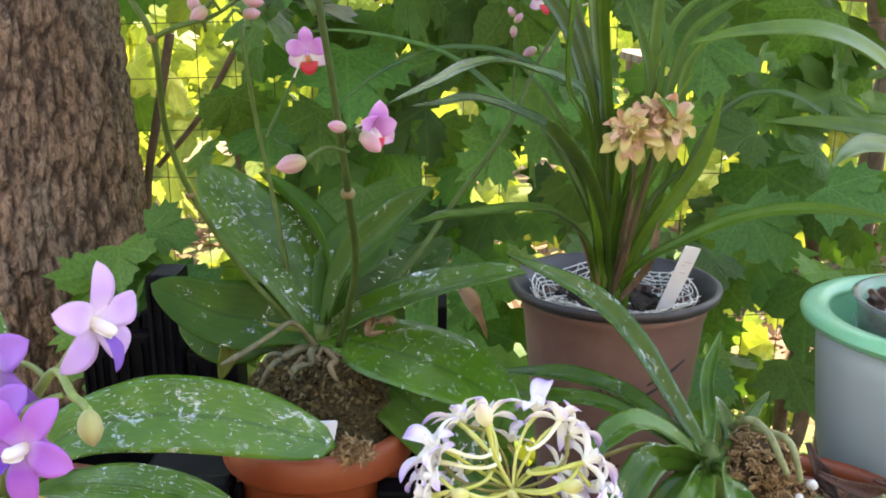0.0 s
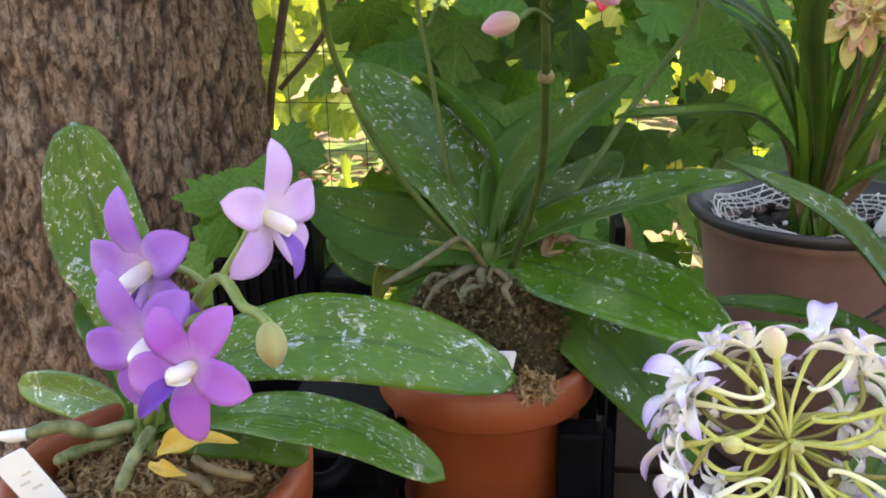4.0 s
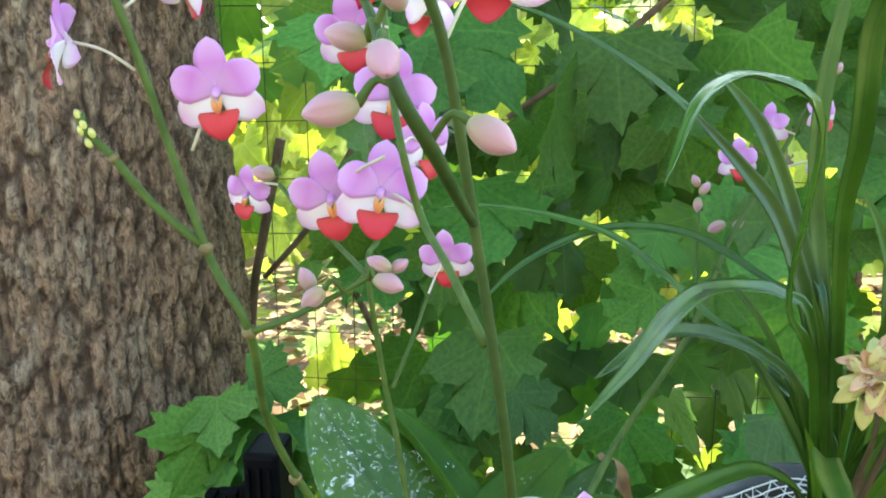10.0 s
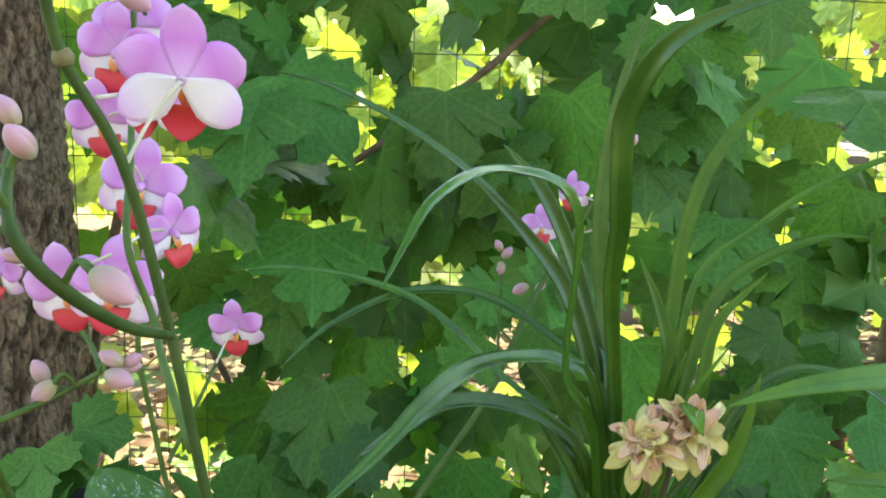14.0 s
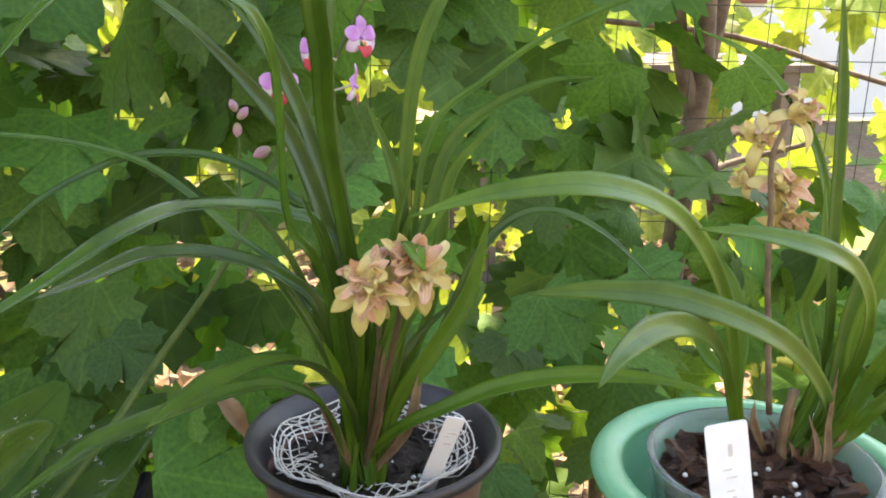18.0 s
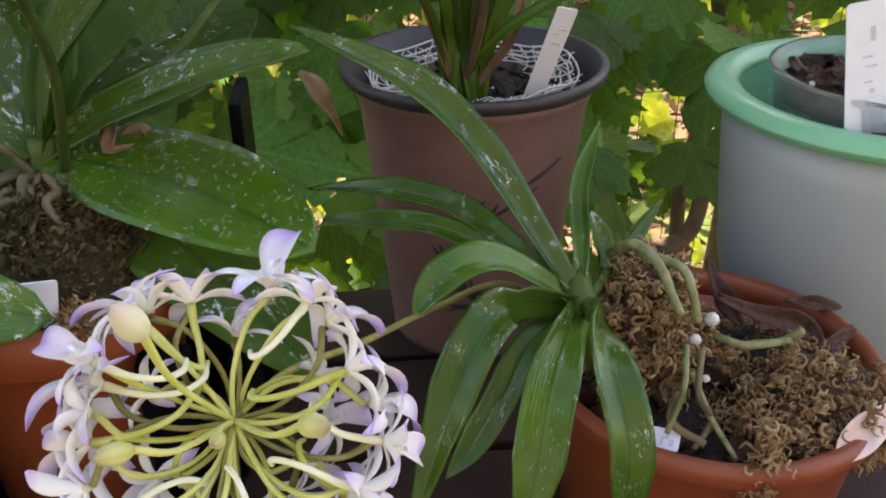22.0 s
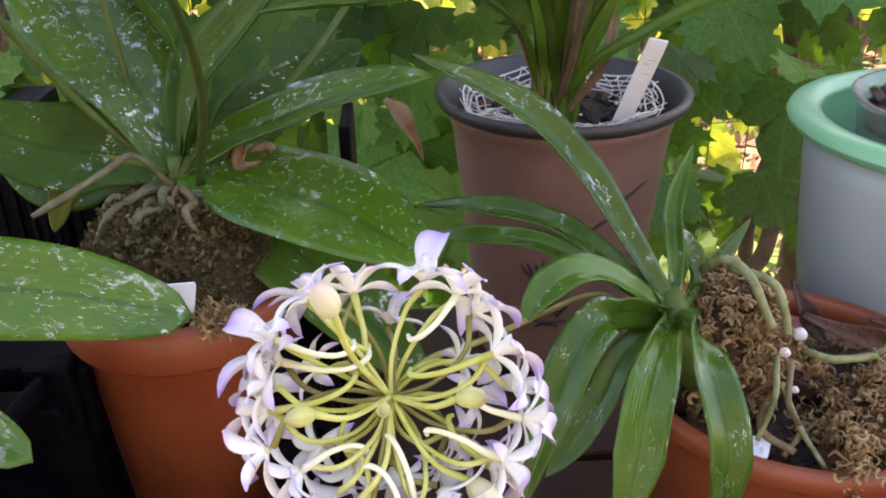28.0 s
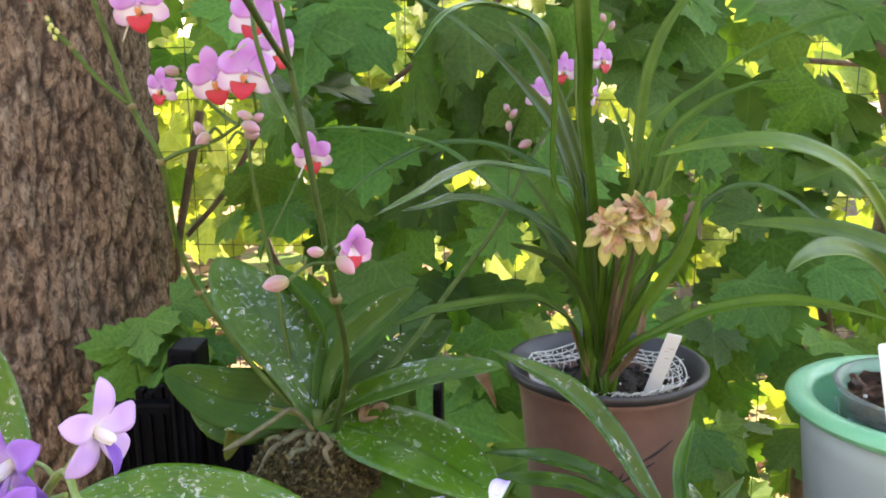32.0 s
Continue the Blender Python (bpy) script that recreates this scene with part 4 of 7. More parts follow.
def violet_parts(mat):
    return [
        ("sepal", petal_mesh("sepal", 0.62, 0.32, mat, tepal, 0.02, 0.22, 11, 6), rot(0, 12)),
        ("petal", petal_mesh("petal", 0.57, 0.34, mat, tepal, 0.04, 0.2, 11, 6, 0.08), rot(72, 10, (0, 0, 0.012))),
        ("petal", petal_mesh("petal", 0.57, 0.34, mat, tepal, 0.04, 0.2, 11, 6, 0.08), rot(-72, 10, (0, 0, 0.012))),
        ("sepal", petal_mesh("sepal", 0.59, 0.35, mat, tepal, 0.06, 0.2, 11, 6), rot(136, 6)),
        ("sepal", petal_mesh("sepal", 0.59, 0.35, mat, tepal, 0.06, 0.2, 11, 6), rot(-136, 6)),
        ("lip", petal_mesh("lip", 0.46, 0.19, LIP_VIOLET, shield_lip, 0.05, 0.7, 11, 6), rot(180, 34, (0, -0.07, 0.08))),
        ("lip_lobe", petal_mesh("lip_lobe", 0.20, 0.13, COLUMN, lance_petal, 0.0, 0.6), rot(150, 55, (0.045, -0.05, 0.08))),
        ("lip_lobe", petal_mesh("lip_lobe", 0.20, 0.13, COLUMN, lance_petal, 0.0, 0.6), rot(-150, 55, (-0.045, -0.05, 0.08))),
    ]


VIOLET_PARTS, LILAC_PARTS, MAGENTA_PARTS = violet_parts(VIOLET), violet_parts(LILAC), violet_parts(MAGENTA)


def neo_parts(curl):
    return [
        ("sepal", petal_mesh("sepal", 0.62, 0.21, WHITE, tepal, curl, 0.3, 9, 4), rot(0, 20)),
        ("petal", petal_mesh("petal", 0.58, 0.19, WHITE, tepal, curl * 1.4, 0.3, 9, 4), rot(66, 16)),
        ("petal", petal_mesh("petal", 0.58, 0.19, WHITE, tepal, curl * 0.6, 0.3, 9, 4), rot(-66, 16)),
        ("sepal", petal_mesh("sepal", 0.62, 0.22, WHITE, tepal, curl * 1.5, 0.3, 9, 4), rot(134, 4)),
        ("sepal", petal_mesh("sepal", 0.62, 0.22, WHITE, tepal, curl, 0.3, 9, 4), rot(-134, 4)),
        ("lip", petal_mesh("lip", 0.60, 0.34, LILAC_TIP, tepal, 0.14, 0.5, 9, 4), rot(180, 48, (0, -0.03, 0.06))),
        ("lip_lobe", petal_mesh("lip_lobe", 0.26, 0.16, WHITE, oval_petal, 0.06, 0.4, 6, 4), rot(150, 65, (0.05, -0.02, 0.06))),
        ("lip_lobe", petal_mesh("lip_lobe", 0.26, 0.16, WHITE, oval_petal, 0.06, 0.4, 6, 4), rot(-150, 65, (-0.05, -0.02, 0.06))),
    ]


NEO_PARTS = [neo_parts(0.04), neo_parts(0.12), neo_parts(0.20)]


def flower(parent, kind, column, at, face, size, label="", spin=0.0, name="flower"):
    core = hang(name, column, parent, label, flower_frame(at, face, size, spin))
    for piece, mesh, m in kind:
        ob = new(piece, mesh)
        ob.parent = core
        ob.matrix_local = m
    return core


BUD_MESH = {}


def bud(parent, at, way, length, mat, wide=0.62, label=""):
    key = (mat.name, wide)
    if key not in BUD_MESH:
        v, f, u = ball_data(0.5 * wide, 0.5 * wide, 0.5, 14, 30, 0.42)
        BUD_MESH[key] = mesh_from("bud", v, f, mat, u)
    m = Vector(way).to_track_quat("Z", "Y").to_matrix().to_4x4()
    return hang("bud", BUD_MESH[key], parent, label, Matrix.Translation(at) @ m @ Matrix.Diagonal((length, length, length, 1)))


def node_ring(parent, at, way, r):
    t = Vector(way).normalized()
    a = Vector(at)
    tube("stem_node", [a - t * r * 0.9, a, a + t * r * 0.9], [r * 0.95, r * 1.3, r * 0.95], NODE, parent, "", 4, 10)


# ---- pots ----
def clay_pot(centre, rim_z, base_z, rim_r, base_r, band, label):
    h = rim_z - base_z
    p = thing("flower_pot", (centre[0], centre[1], base_z), label, "flower pot", "terracotta pots")
    step = h - band
    outer = [(0.0, 0.0), (base_r - 0.003, 0.0), (base_r, 0.003), (rim_r - 0.007, step - 0.002), (rim_r - 0.006, step)]
    lathe("wall", outer + [(rim_r - 0.012, step), (base_r - 0.007, 0.010), (0.0, 0.010)], (centre[0], centre[1], base_z), TERRA, p)
    ring = [(rim_r - 0.0055, step - 0.001), (rim_r - 0.001, step), (rim_r, step + 0.002), (rim_r + 0.001, h - 0.003), (rim_r - 0.001, h), (rim_r - 0.005, h + 0.0005),
            (rim_r - 0.0075, h - 0.002), (rim_r - 0.011, step - 0.001), (rim_r - 0.0055, step - 0.001)]
    lathe("rim", ring, (centre[0], centre[1], base_z), TERRA, p)
    return p


PHAL_POT, VIOLET_POT, VANDA_POT = (-0.082, 0.530), (-0.212, 0.379), (0.2340, 0.4965)
clay_pot(PHAL_POT, 0.090, -0.060, 0.0625, 0.046, 0.023, "orange terracotta pot with a banded rim in a black tray")
clay_pot(VIOLET_POT, 0.104, -0.060, 0.0640, 0.046, 0.023, "orange terracotta pot filled with moss, a label inside its rim")
clay_pot(VANDA_POT, 0.036, BENCH_Z, 0.0858, 0.068, 0.012, "wide orange terracotta bowl with moss hanging over its rim")
clay_pot((0.545, 0.50), -0.005, BENCH_Z, 0.055, 0.042, 0.015, "small empty terracotta pot on the bench")

BROWN_C, BROWN_Z, BROWN_R = (0.1437, 0.7083), 0.1275, 0.0878


def brown_radius(z):
    """Outer radius of the brown pot's wall at a height in the world."""
    u = (z - BENCH_Z) / (BROWN_Z - BENCH_Z)
    return 0.058 + 0.0205 * u**1.1


def build_brown_pot():
    p = thing("flower_pot", (*BROWN_C, BENCH_Z), "mauve-brown plastic pot with a flared charcoal rim and black brush marks", "flower pot")
    h = BROWN_Z - BENCH_Z
    wall = [(0.0, 0.0)] + [(brown_radius(BENCH_Z + h * u), h * u) for u in (0.0, 0.02, 0.25, 0.5, 0.75, 0.86)] + [(0.0785, h * 0.915), (0.0835, h - 0.0085)]
    lathe("wall", wall + [(0.080, h - 0.0085), (0.072, h * 0.86), (0.055, 0.012), (0, 0.012)], (*BROWN_C, BENCH_Z), BROWN_POT, p)
    R = BROWN_R
    rim = [(0.0795, h - 0.009), (0.085, h - 0.0092), (R - 0.001, h - 0.0075), (R, h - 0.005), (R, h - 0.0015), (R - 0.002, h), (R - 0.005, h - 0.001), (0.0745, h - 0.018), (0.0695, h - 0.045), (0.071, h - 0.045), (0.0755, h - 0.018), (0.0795, h - 0.009)]
    lathe("rim", rim, (*BROWN_C, BENCH_Z), DARK_RIM, p, "flared charcoal rim", 64)

    marks = [((-49, 0.078), (-63, 0.07), (-77, 0.062)), ((-63, 0.062), (-76, 0.054), (-90, 0.043)), ((-85, 0.055), (-87, 0.05), (-90, 0.045)), ((-106, 0.063), (-106, 0.059), (-106, 0.055)), ((-101, 0.058), (-101, 0.055), (-101, 0.051)), ((-92, 0.058), (-94, 0.054), (-95, 0.049)), ((-98, 0.054), (-98, 0.051), (-98, 0.049)), ((-120, 0.021), (-117, 0.016), (-113, 0.01)), ((-116, 0.023), (-114, 0.018), (-113, 0.013)), ((-111, 0.023), (-110, 0.019), (-110, 0.014)), ((-106, 0.027), (-107, 0.021), (-108, 0.014)), ((-101, 0.024), (-102, 0.018), (-104, 0.012)), ((-113, 0.011), (-107, 0.01), (-98, 0.015)), ((-96, 0.019), (-100, 0.014), (-103, 0.01)), ((-111, -0.014), (-105, -0.01), (-98, -0.013)), ((-103, -0.004), (-101, -0.011), (-99, -0.018)), ((-98, -0.003), (-98, -0.011), (-99, -0.018)), ((-91, -0.01), (-95, -0.015), (-98, -0.02)), ((-115, -0.023), (-107, -0.025), (-90, -0.023)), ((-112, -0.03), (-105, -0.026), (-97, -0.028))]
    for mk in marks:
        pts = []
        for a, z in mk:
            r = brown_radius(z) + 0.0010
            pts.append((BROWN_C[0] + r * math.cos(radians(a)), BROWN_C[1] + r * math.sin(radians(a)), z))
        tube("brush_mark", pts, [0.0005, 0.0013, 0.0006], INK, p, "", 8, 6)
    return p


build_brown_pot()


def build_net():
    """White netting crumpled between the soil and the rim."""
    net = thing("netting", (*BROWN_C, BROWN_Z - 0.02), "crumpled white plastic netting round the potting mix", "netting")
    rng, pieces = random.Random(3), []
    n = 34
    for fam in (1, -1):
        for k in range(n):
            pts = []
            for j in range(5):
                a = 2 * math.pi * (k + fam * 0.62 * j) / n
                r = 0.068 - 0.0062 * j + rng.uniform(-0.004, 0.004)
                z = BROWN_Z - 0.007 - 0.010 * (j / 4) ** 0.7 + 0.004 * math.sin(5 * a + j) + rng.uniform(-0.0015, 0.0015)
                pts.append((BROWN_C[0] + r * math.cos(a), BROWN_C[1] + r * math.sin(a), z))
            pieces.append(tube_data(pts, [0.00050, 0.00036], 8, 4))
    for j in range(4):
        pts = []
        for k in range(41):
            a = 2 * math.pi * k / 40
            r = 0.0685 - 0.004 * j * (1 + 0.3 * math.sin(3 * a + j)) + rng.uniform(-0.001, 0.001)
            pts.append((BROWN_C[0] + r * math.cos(a), BROWN_C[1] + r * math.sin(a), BROWN_Z - 0.007 - 0.003 * j + 0.003 * math.sin(5 * a)))
        pieces.append(tube_data(pts, [0.0007, 0.0007], 80, 5))
    v, f, u = join(pieces)
    part("mesh_sheet", v, f, NET, net, "", u)["kind"] = "stuff"


build_net()


def mound(name, centre, r, low, high, mat, label, seed, lumps=0.15, power=2):
    """Uneven fill of a pot: lumpy disc."""
    rng = random.Random(seed)
    verts, faces, sides, rings = [], [], 72, 26
    for i in range(rings + 1):
        for k in range(sides):
            a, q = 2 * math.pi * k / sides, i / rings
            x, y = q * r * math.cos(a), q * r * math.sin(a)
            z = low + (high - low) * (1 - q**power) + lumps * r * noise.noise((x * 60 + seed, y * 60, 1)) * (1 - 0.5 * q) + 0.0022 * noise.noise((x * 260, y * 260, seed))
            verts.append((centre[0] + x, centre[1] + y, z))
    for i in range(rings):
        for k in range(sides):
            a, b = i * sides + k, i * sides + (k + 1) % sides
            faces.append((a, b, b + sides, a + sides))
    ob = new(name, mesh_from(name, verts, faces, mat))
    return tagged(ob, label, "potting mix", kind="stuff")


mound("potting_soil", BROWN_C, 0.069, 0.098, 0.108, SOIL, "black crumbly potting mix with white perlite", 2)
mound("potting_moss", PHAL_POT, 0.055, 0.078, 0.128, MOSS_GREEN, "olive brown moss in the terracotta pot", 3, 0.12, 4)
mound("potting_moss", VIOLET_POT, 0.055, 0.080, 0.094, MOSS, "dry brown moss in the terracotta pot", 4, 0.1)
mound("potting_moss", VANDA_POT, 0.076, 0.012, 0.022, SOIL, "dark wet potting mix with moss in the wide bowl", 5, 0.1)


def strands(name, clumps, mat, label, seed, length=(0.006, 0.013), thick=0.00065, ball=False, top=None):
    """Loose fibres in clumps: (x, y, z, radius, height, number)."""
    rng, pieces = random.Random(seed), []
    for cx, cy, cz, r, hh, number in clumps:
        for _ in range(int(4.5 * number)):
            a, q, e = rng.uniform(0, 6.283), rng.random() ** 0.5, rng.random()
            d = Vector((math.cos(a) * q, math.sin(a) * q, (1 - q * q) ** 0.5 * (0.3 + 0.7 * e)))
            if ball:
                d = Vector((rng.gauss(0, 1), rng.gauss(0, 1), rng.gauss(0, 1))).normalized() * rng.uniform(0.8, 1.08)
            p = Vector((cx + d.x * r, cy + d.y * r, cz + d.z * hh))
            if top:
                q = rng.random() ** 0.5
                p = Vector((cx + math.cos(a) * q * r, cy + math.sin(a) * q * r, top[0] + (top[1] - top[0]) * (1 - q ** top[2]) + rng.uniform(-0.001, hh)))
            w = Vector((rng.gauss(0, 1), rng.gauss(0, 1), rng.gauss(0, 0.8))).normalized()
            s = rng.uniform(*length)
            pts = [p]
            for _k in range(5):
                w = (w + 1.1 * Vector((rng.gauss(0, 1), rng.gauss(0, 1), rng.gauss(0, 1)))).normalized()
                pts.append(pts[-1] + w * s * 0.2)
            side = Vector((rng.gauss(0, 1), rng.gauss(0, 1), rng.gauss(0, 1))).normalized() * thick * rng.uniform(0.4, 1.9)
            v = []
            for k, q in enumerate(pts):
                g = side * (0.35, 0.8, 1.0, 0.95, 0.7, 0.15)[k]
                v += [q - g, q + g + Vector((0, 0, 0.3 * thick))]
            pieces.append((v, [(2 * k, 2 * k + 1, 2 * k + 3, 2 * k + 2) for k in range(5)]))
    v, f, u = join(pieces)
    return tagged(new(name, mesh_from(name, v, f, mat, u)), label, "moss", kind="stuff")


def lump(name, centre, radii, mat, label, seed):
    v, f, u = ball_data(1, 1, 1, 44, 72)
    verts = []
    for p in v:
        d = Vector(p).normalized()
        k = 1 + 0.22 * noise.noise(d * 3 + Vector((seed, 0, 0))) + 0.16 * noise.noise(d * 8 + Vector((0, seed, 0))) + 0.10 * abs(noise.noise(d * 22 + Vector((seed, seed, 0))))
        verts.append((centre[0] + d.x * radii[0] * k, centre[1] + d.y * radii[1] * k, centre[2] + d.z * radii[2] * k))
    return tagged(new(name, mesh_from(name, verts, f, mat, u)), label, "moss", kind="stuff")


strands("moss_fibres", [(*PHAL_POT, 0, 0.053, 0.005, 2000)], MOSS_GREEN, "olive moss fibres round the orchid's roots", 11, (0.004, 0.010), 0.0008, False, (0.078, 0.128, 4))
strands("moss_tuft", [(-0.054, 0.478, 0.089) + (0.010, 0.008, 90)], MOSS, "pale dry moss tuft at the pot's rim", 13)


# Dark brown inner ball: the shade between the moss threads, put into colour.
MOSS_GAP_SHADE = plain("moss_gap_shade", (0.045, 0.026, 0.013), (0.13, 0.08, 0.04), 90, 0.95, 0.8, 260, 0.004).mat


def curls(name, spots, mat, label, seed, radius=0.0022, thick=0.0007):
    """Curly moss: tufts of coiled, branching threads; spots are (x, y, z, size, number, way)."""
    rng, pieces = random.Random(seed), []
    for x, y, z, size, number, way in spots:
        for _ in range(number):
            c = Vector((x, y, z)) + size * Vector((rng.gauss(0, 0.5), rng.gauss(0, 0.5), rng.gauss(0, 0.45)))
            axis = (Vector((rng.gauss(0, 1), rng.gauss(0, 1), rng.gauss(0, 1))) + 1.2 * Vector(way)).normalized()
            u = axis.orthogonal().normalized()
            w = axis.cross(u)
            turns, reach, r = rng.uniform(0.8, 2.4), rng.uniform(0.004, 0.011), radius * rng.uniform(0.4, 1.2)
            ph, pts = rng.uniform(0, 6.28), []
            for k in range(9):
                q = k / 8
                a = ph + turns * 6.283 * q
                pts.append(c + axis * reach * q + r * (1 - 0.5 * q) * (math.cos(a) * u + math.sin(a) * w))
            t = thick * rng.uniform(0.5, 1.5)
            pieces.append(tube_data(pts, [t * 0.6, t, t * 1.1, t * 0.4], 12, 4, False))
    v, f, u = join(pieces)
    return tagged(new(name, mesh_from(name, v, f, mat, u)), label, "moss", kind="stuff")


def shell(centre, radii, number, per, seed, size=0.006):
    """Tuft places spread over the near and upper side of a lump."""
    rng, out = random.Random(seed), []
    while len(out) < number:
        d = Vector((rng.gauss(0, 1), rng.gauss(0, 1), rng.gauss(0, 1))).normalized()
        if d.z < -0.75 or d.y > 0.6:
            continue
        k = rng.uniform(0.82, 1.1)
        out.append((centre[0] + d.x * radii[0] * k, centre[1] + d.y * radii[1] * k, centre[2] + d.z * radii[2] * k, size * rng.uniform(0.6, 1.2), per, (d.x, d.y, d.z - 0.6)))
    return out


VM, VR = (0.194, 0.488, 0.058), (0.021, 0.023, 0.039)
MM, MR = (0.272, 0.462, 0.028), (0.040, 0.033, 0.022)
disc = [(VIOLET_POT[0] + 0.052 * (k / 150) ** 0.5 * math.cos(2.4 * k), VIOLET_POT[1] + 0.052 * (k / 150) ** 0.5 * math.sin(2.4 * k), 0.094 - 0.010 * k / 150, 0.005, 9, (0, 0, 0.3)) for k in range(150)]
curls("moss_fibres", disc, MOSS, "dry brown curly moss among the roots", 12)
lump("moss_mound", VM, tuple(0.86 * r for r in VR), MOSS_GAP_SHADE, "brown sphagnum ball round the strap-leaved orchid's roots", 4)
curls("moss_fibres", shell(VM, VR, 90, 9, 41), MOSS, "curly hanging threads of the brown sphagnum ball", 14)
lump("moss_mound", MM, tuple(0.86 * r for r in MR), MOSS_GAP_SHADE, "curly brown sphagnum heap filling the bowl's near side", 8)
curls("moss_fibres", shell(MM, MR, 110, 9, 42, 0.007), MOSS, "pale brown curly sphagnum heaped in the bowl", 15)
back = [(0.232 + 0.008 * k + 0.003 * math.sin(5 * k), 0.540 - 0.0016 * k * k * 0.35, 0.028 + 0.004 * math.sin(3 * k), 0.006, 10, (0, -0.3, 0.6)) for k in range(9)]
curls("moss_fibres", back + [(0.226, 0.482, 0.056, 0.006, 16, (0, -0.4, -0.3)), (0.233, 0.478, 0.050, 0.005, 14, (0, -0.3, -0.9))], MOSS, "tufts of brown moss along the bowl's far rim", 16)
hang_at = [(0.2300 - 0.0012 * k + 0.0015 * math.sin(2.2 * k), 0.4200 - 0.0022 * min(k, 6), 0.050 - 0.0080 * k, 0.0062 - 0.0004 * k, 34 - 2 * k, (0, -0.2, -1.3)) for k in range(9)]
curls("hanging_moss", hang_at, MOSS, "strand of brown moss hanging over the bowl's rim", 17)


def chips(parent, centre, r, z, number, seed, size=(0.007, 0.016), mat=CHIP):
    rng, shapes = random.Random(seed), []
    for _ in range(6):
        v, f = box_data((-0.55, -rng.uniform(0.25, 0.4), -0.18), (0.55, rng.uniform(0.25, 0.4), 0.18), 0.08)
        shapes.append(mesh_from("bark_chip", [Vector(q) * (1 + 0.55 * noise.noise(Vector(q) * 2.3 + Vector((rng.random() * 9, 0, 0)))) for q in v], f, mat, smooth=False))
    for _ in range(number):
        a, q, s = rng.uniform(0, 6.283), r * rng.random() ** 0.5, rng.uniform(*size)
        at = (centre[0] + q * math.cos(a), centre[1] + q * math.sin(a), z + rng.uniform(-0.004, 0.006))
        m = Matrix.Translation(at) @ Euler((rng.uniform(-0.7, 0.7), rng.uniform(-0.7, 0.7), rng.uniform(0, 6.28))).to_matrix().to_4x4()
        hang("bark_chip", rng.choice(shapes), parent, "", m @ Matrix.Diagonal((s, s, s, 1)))


GREEN_C, GREEN_Z = (0.388, 0.632), 0.118
CUP_C, CUP_R, CUP_Z = (0.381, 0.618), 0.071, 0.138


def build_green_pot():
    h = GREEN_Z - BENCH_Z
    p = thing("planter", (*GREEN_C, BENCH_Z), "pale blue-grey planter with a broad glossy mint-green rim", "planter")
    body = [(0.0, 0.0), (0.066, 0.0), (0.069, 0.003), (0.086, 0.08), (0.0945, h - 0.03), (0.0955, h - 0.006), (0.090, h - 0.006), (0.064, 0.006), (0, 0.006)]
    lathe("body", body, (*GREEN_C, BENCH_Z), GREY_POT, p, "", 72)
    ring = []
    for k in range(13):
        a = 2 * math.pi * k / 12
        ring.append((0.0978 + 0.0110 * math.cos(a), h - 0.0002 + 0.0070 * math.sin(a)))
    lathe("rim", ring, (*GREEN_C, BENCH_Z), GREEN_RIM, p, "glossy mint-green rolled rim", 72)
    lathe("liner", [(0.0885, h + 0.001), (0.086, h - 0.03), (0.075, h - 0.10), (0.0, h - 0.10)], (*GREEN_C, BENCH_Z), GREEN_RIM, p, "mint-green inner wall", 60)
    c = thing("clear_cup", (*CUP_C, GREEN_Z - 0.10), "clear plastic slotted pot set inside the planter", "flower pot")
    lathe("cup", [(0.0, 0.006), (0.052, 0.006), (CUP_R - 0.003, 0.115), (CUP_R, 0.117), (CUP_R + 0.001, 0.120), (CUP_R - 0.003, 0.120), (CUP_R - 0.006, 0.115), (0.050, 0.009), (0, 0.009)], (*CUP_C, GREEN_Z - 0.10), CLEAR, c, "", 60)
    for k in range(20):
        a = radians(-170 + 17 * k)
        q = Vector((CUP_C[0] + 0.0685 * math.cos(a), CUP_C[1] + 0.0685 * math.sin(a), 0.118))
        tube("cup_rib", [q, q - Vector((0.004 * math.cos(a), 0.004 * math.sin(a), 0.022))], [0.0008, 0.0006], GREY_POT, c, "", 2, 5)
    mix = thing("bark_mix", (*CUP_C, CUP_Z - 0.02), "chunky red-brown bark potting mix with perlite", "potting mix")
    lathe("bed", [(0, 0.004), (0.04, 0.003), (0.0645, 0.0)], (*CUP_C, CUP_Z - 0.018), SOIL, mix)
    chips(mix, CUP_C, 0.057, CUP_Z - 0.013, 330, 7, (0.006, 0.0145))
    grains(mix, CUP_C, 0.055, CUP_Z - 0.006, 12, 9)


def grains(parent, centre, r, z, number, seed):
    rng = random.Random(seed)
    v, f, u = ball_data(0.5, 0.45, 0.4, 6, 8)
    me = mesh_from("perlite_grain", v, f, PERLITE, u)
    for _ in range(number):
        a, q, s = rng.uniform(0, 6.283), r * rng.random() ** 0.5, rng.uniform(0.002, 0.005)
        hang("perlite_grain", me, parent, "", Matrix.Translation((centre[0] + q * math.cos(a), centre[1] + q * math.sin(a), z)) @ Matrix.Diagonal((s, s, s, 1)))


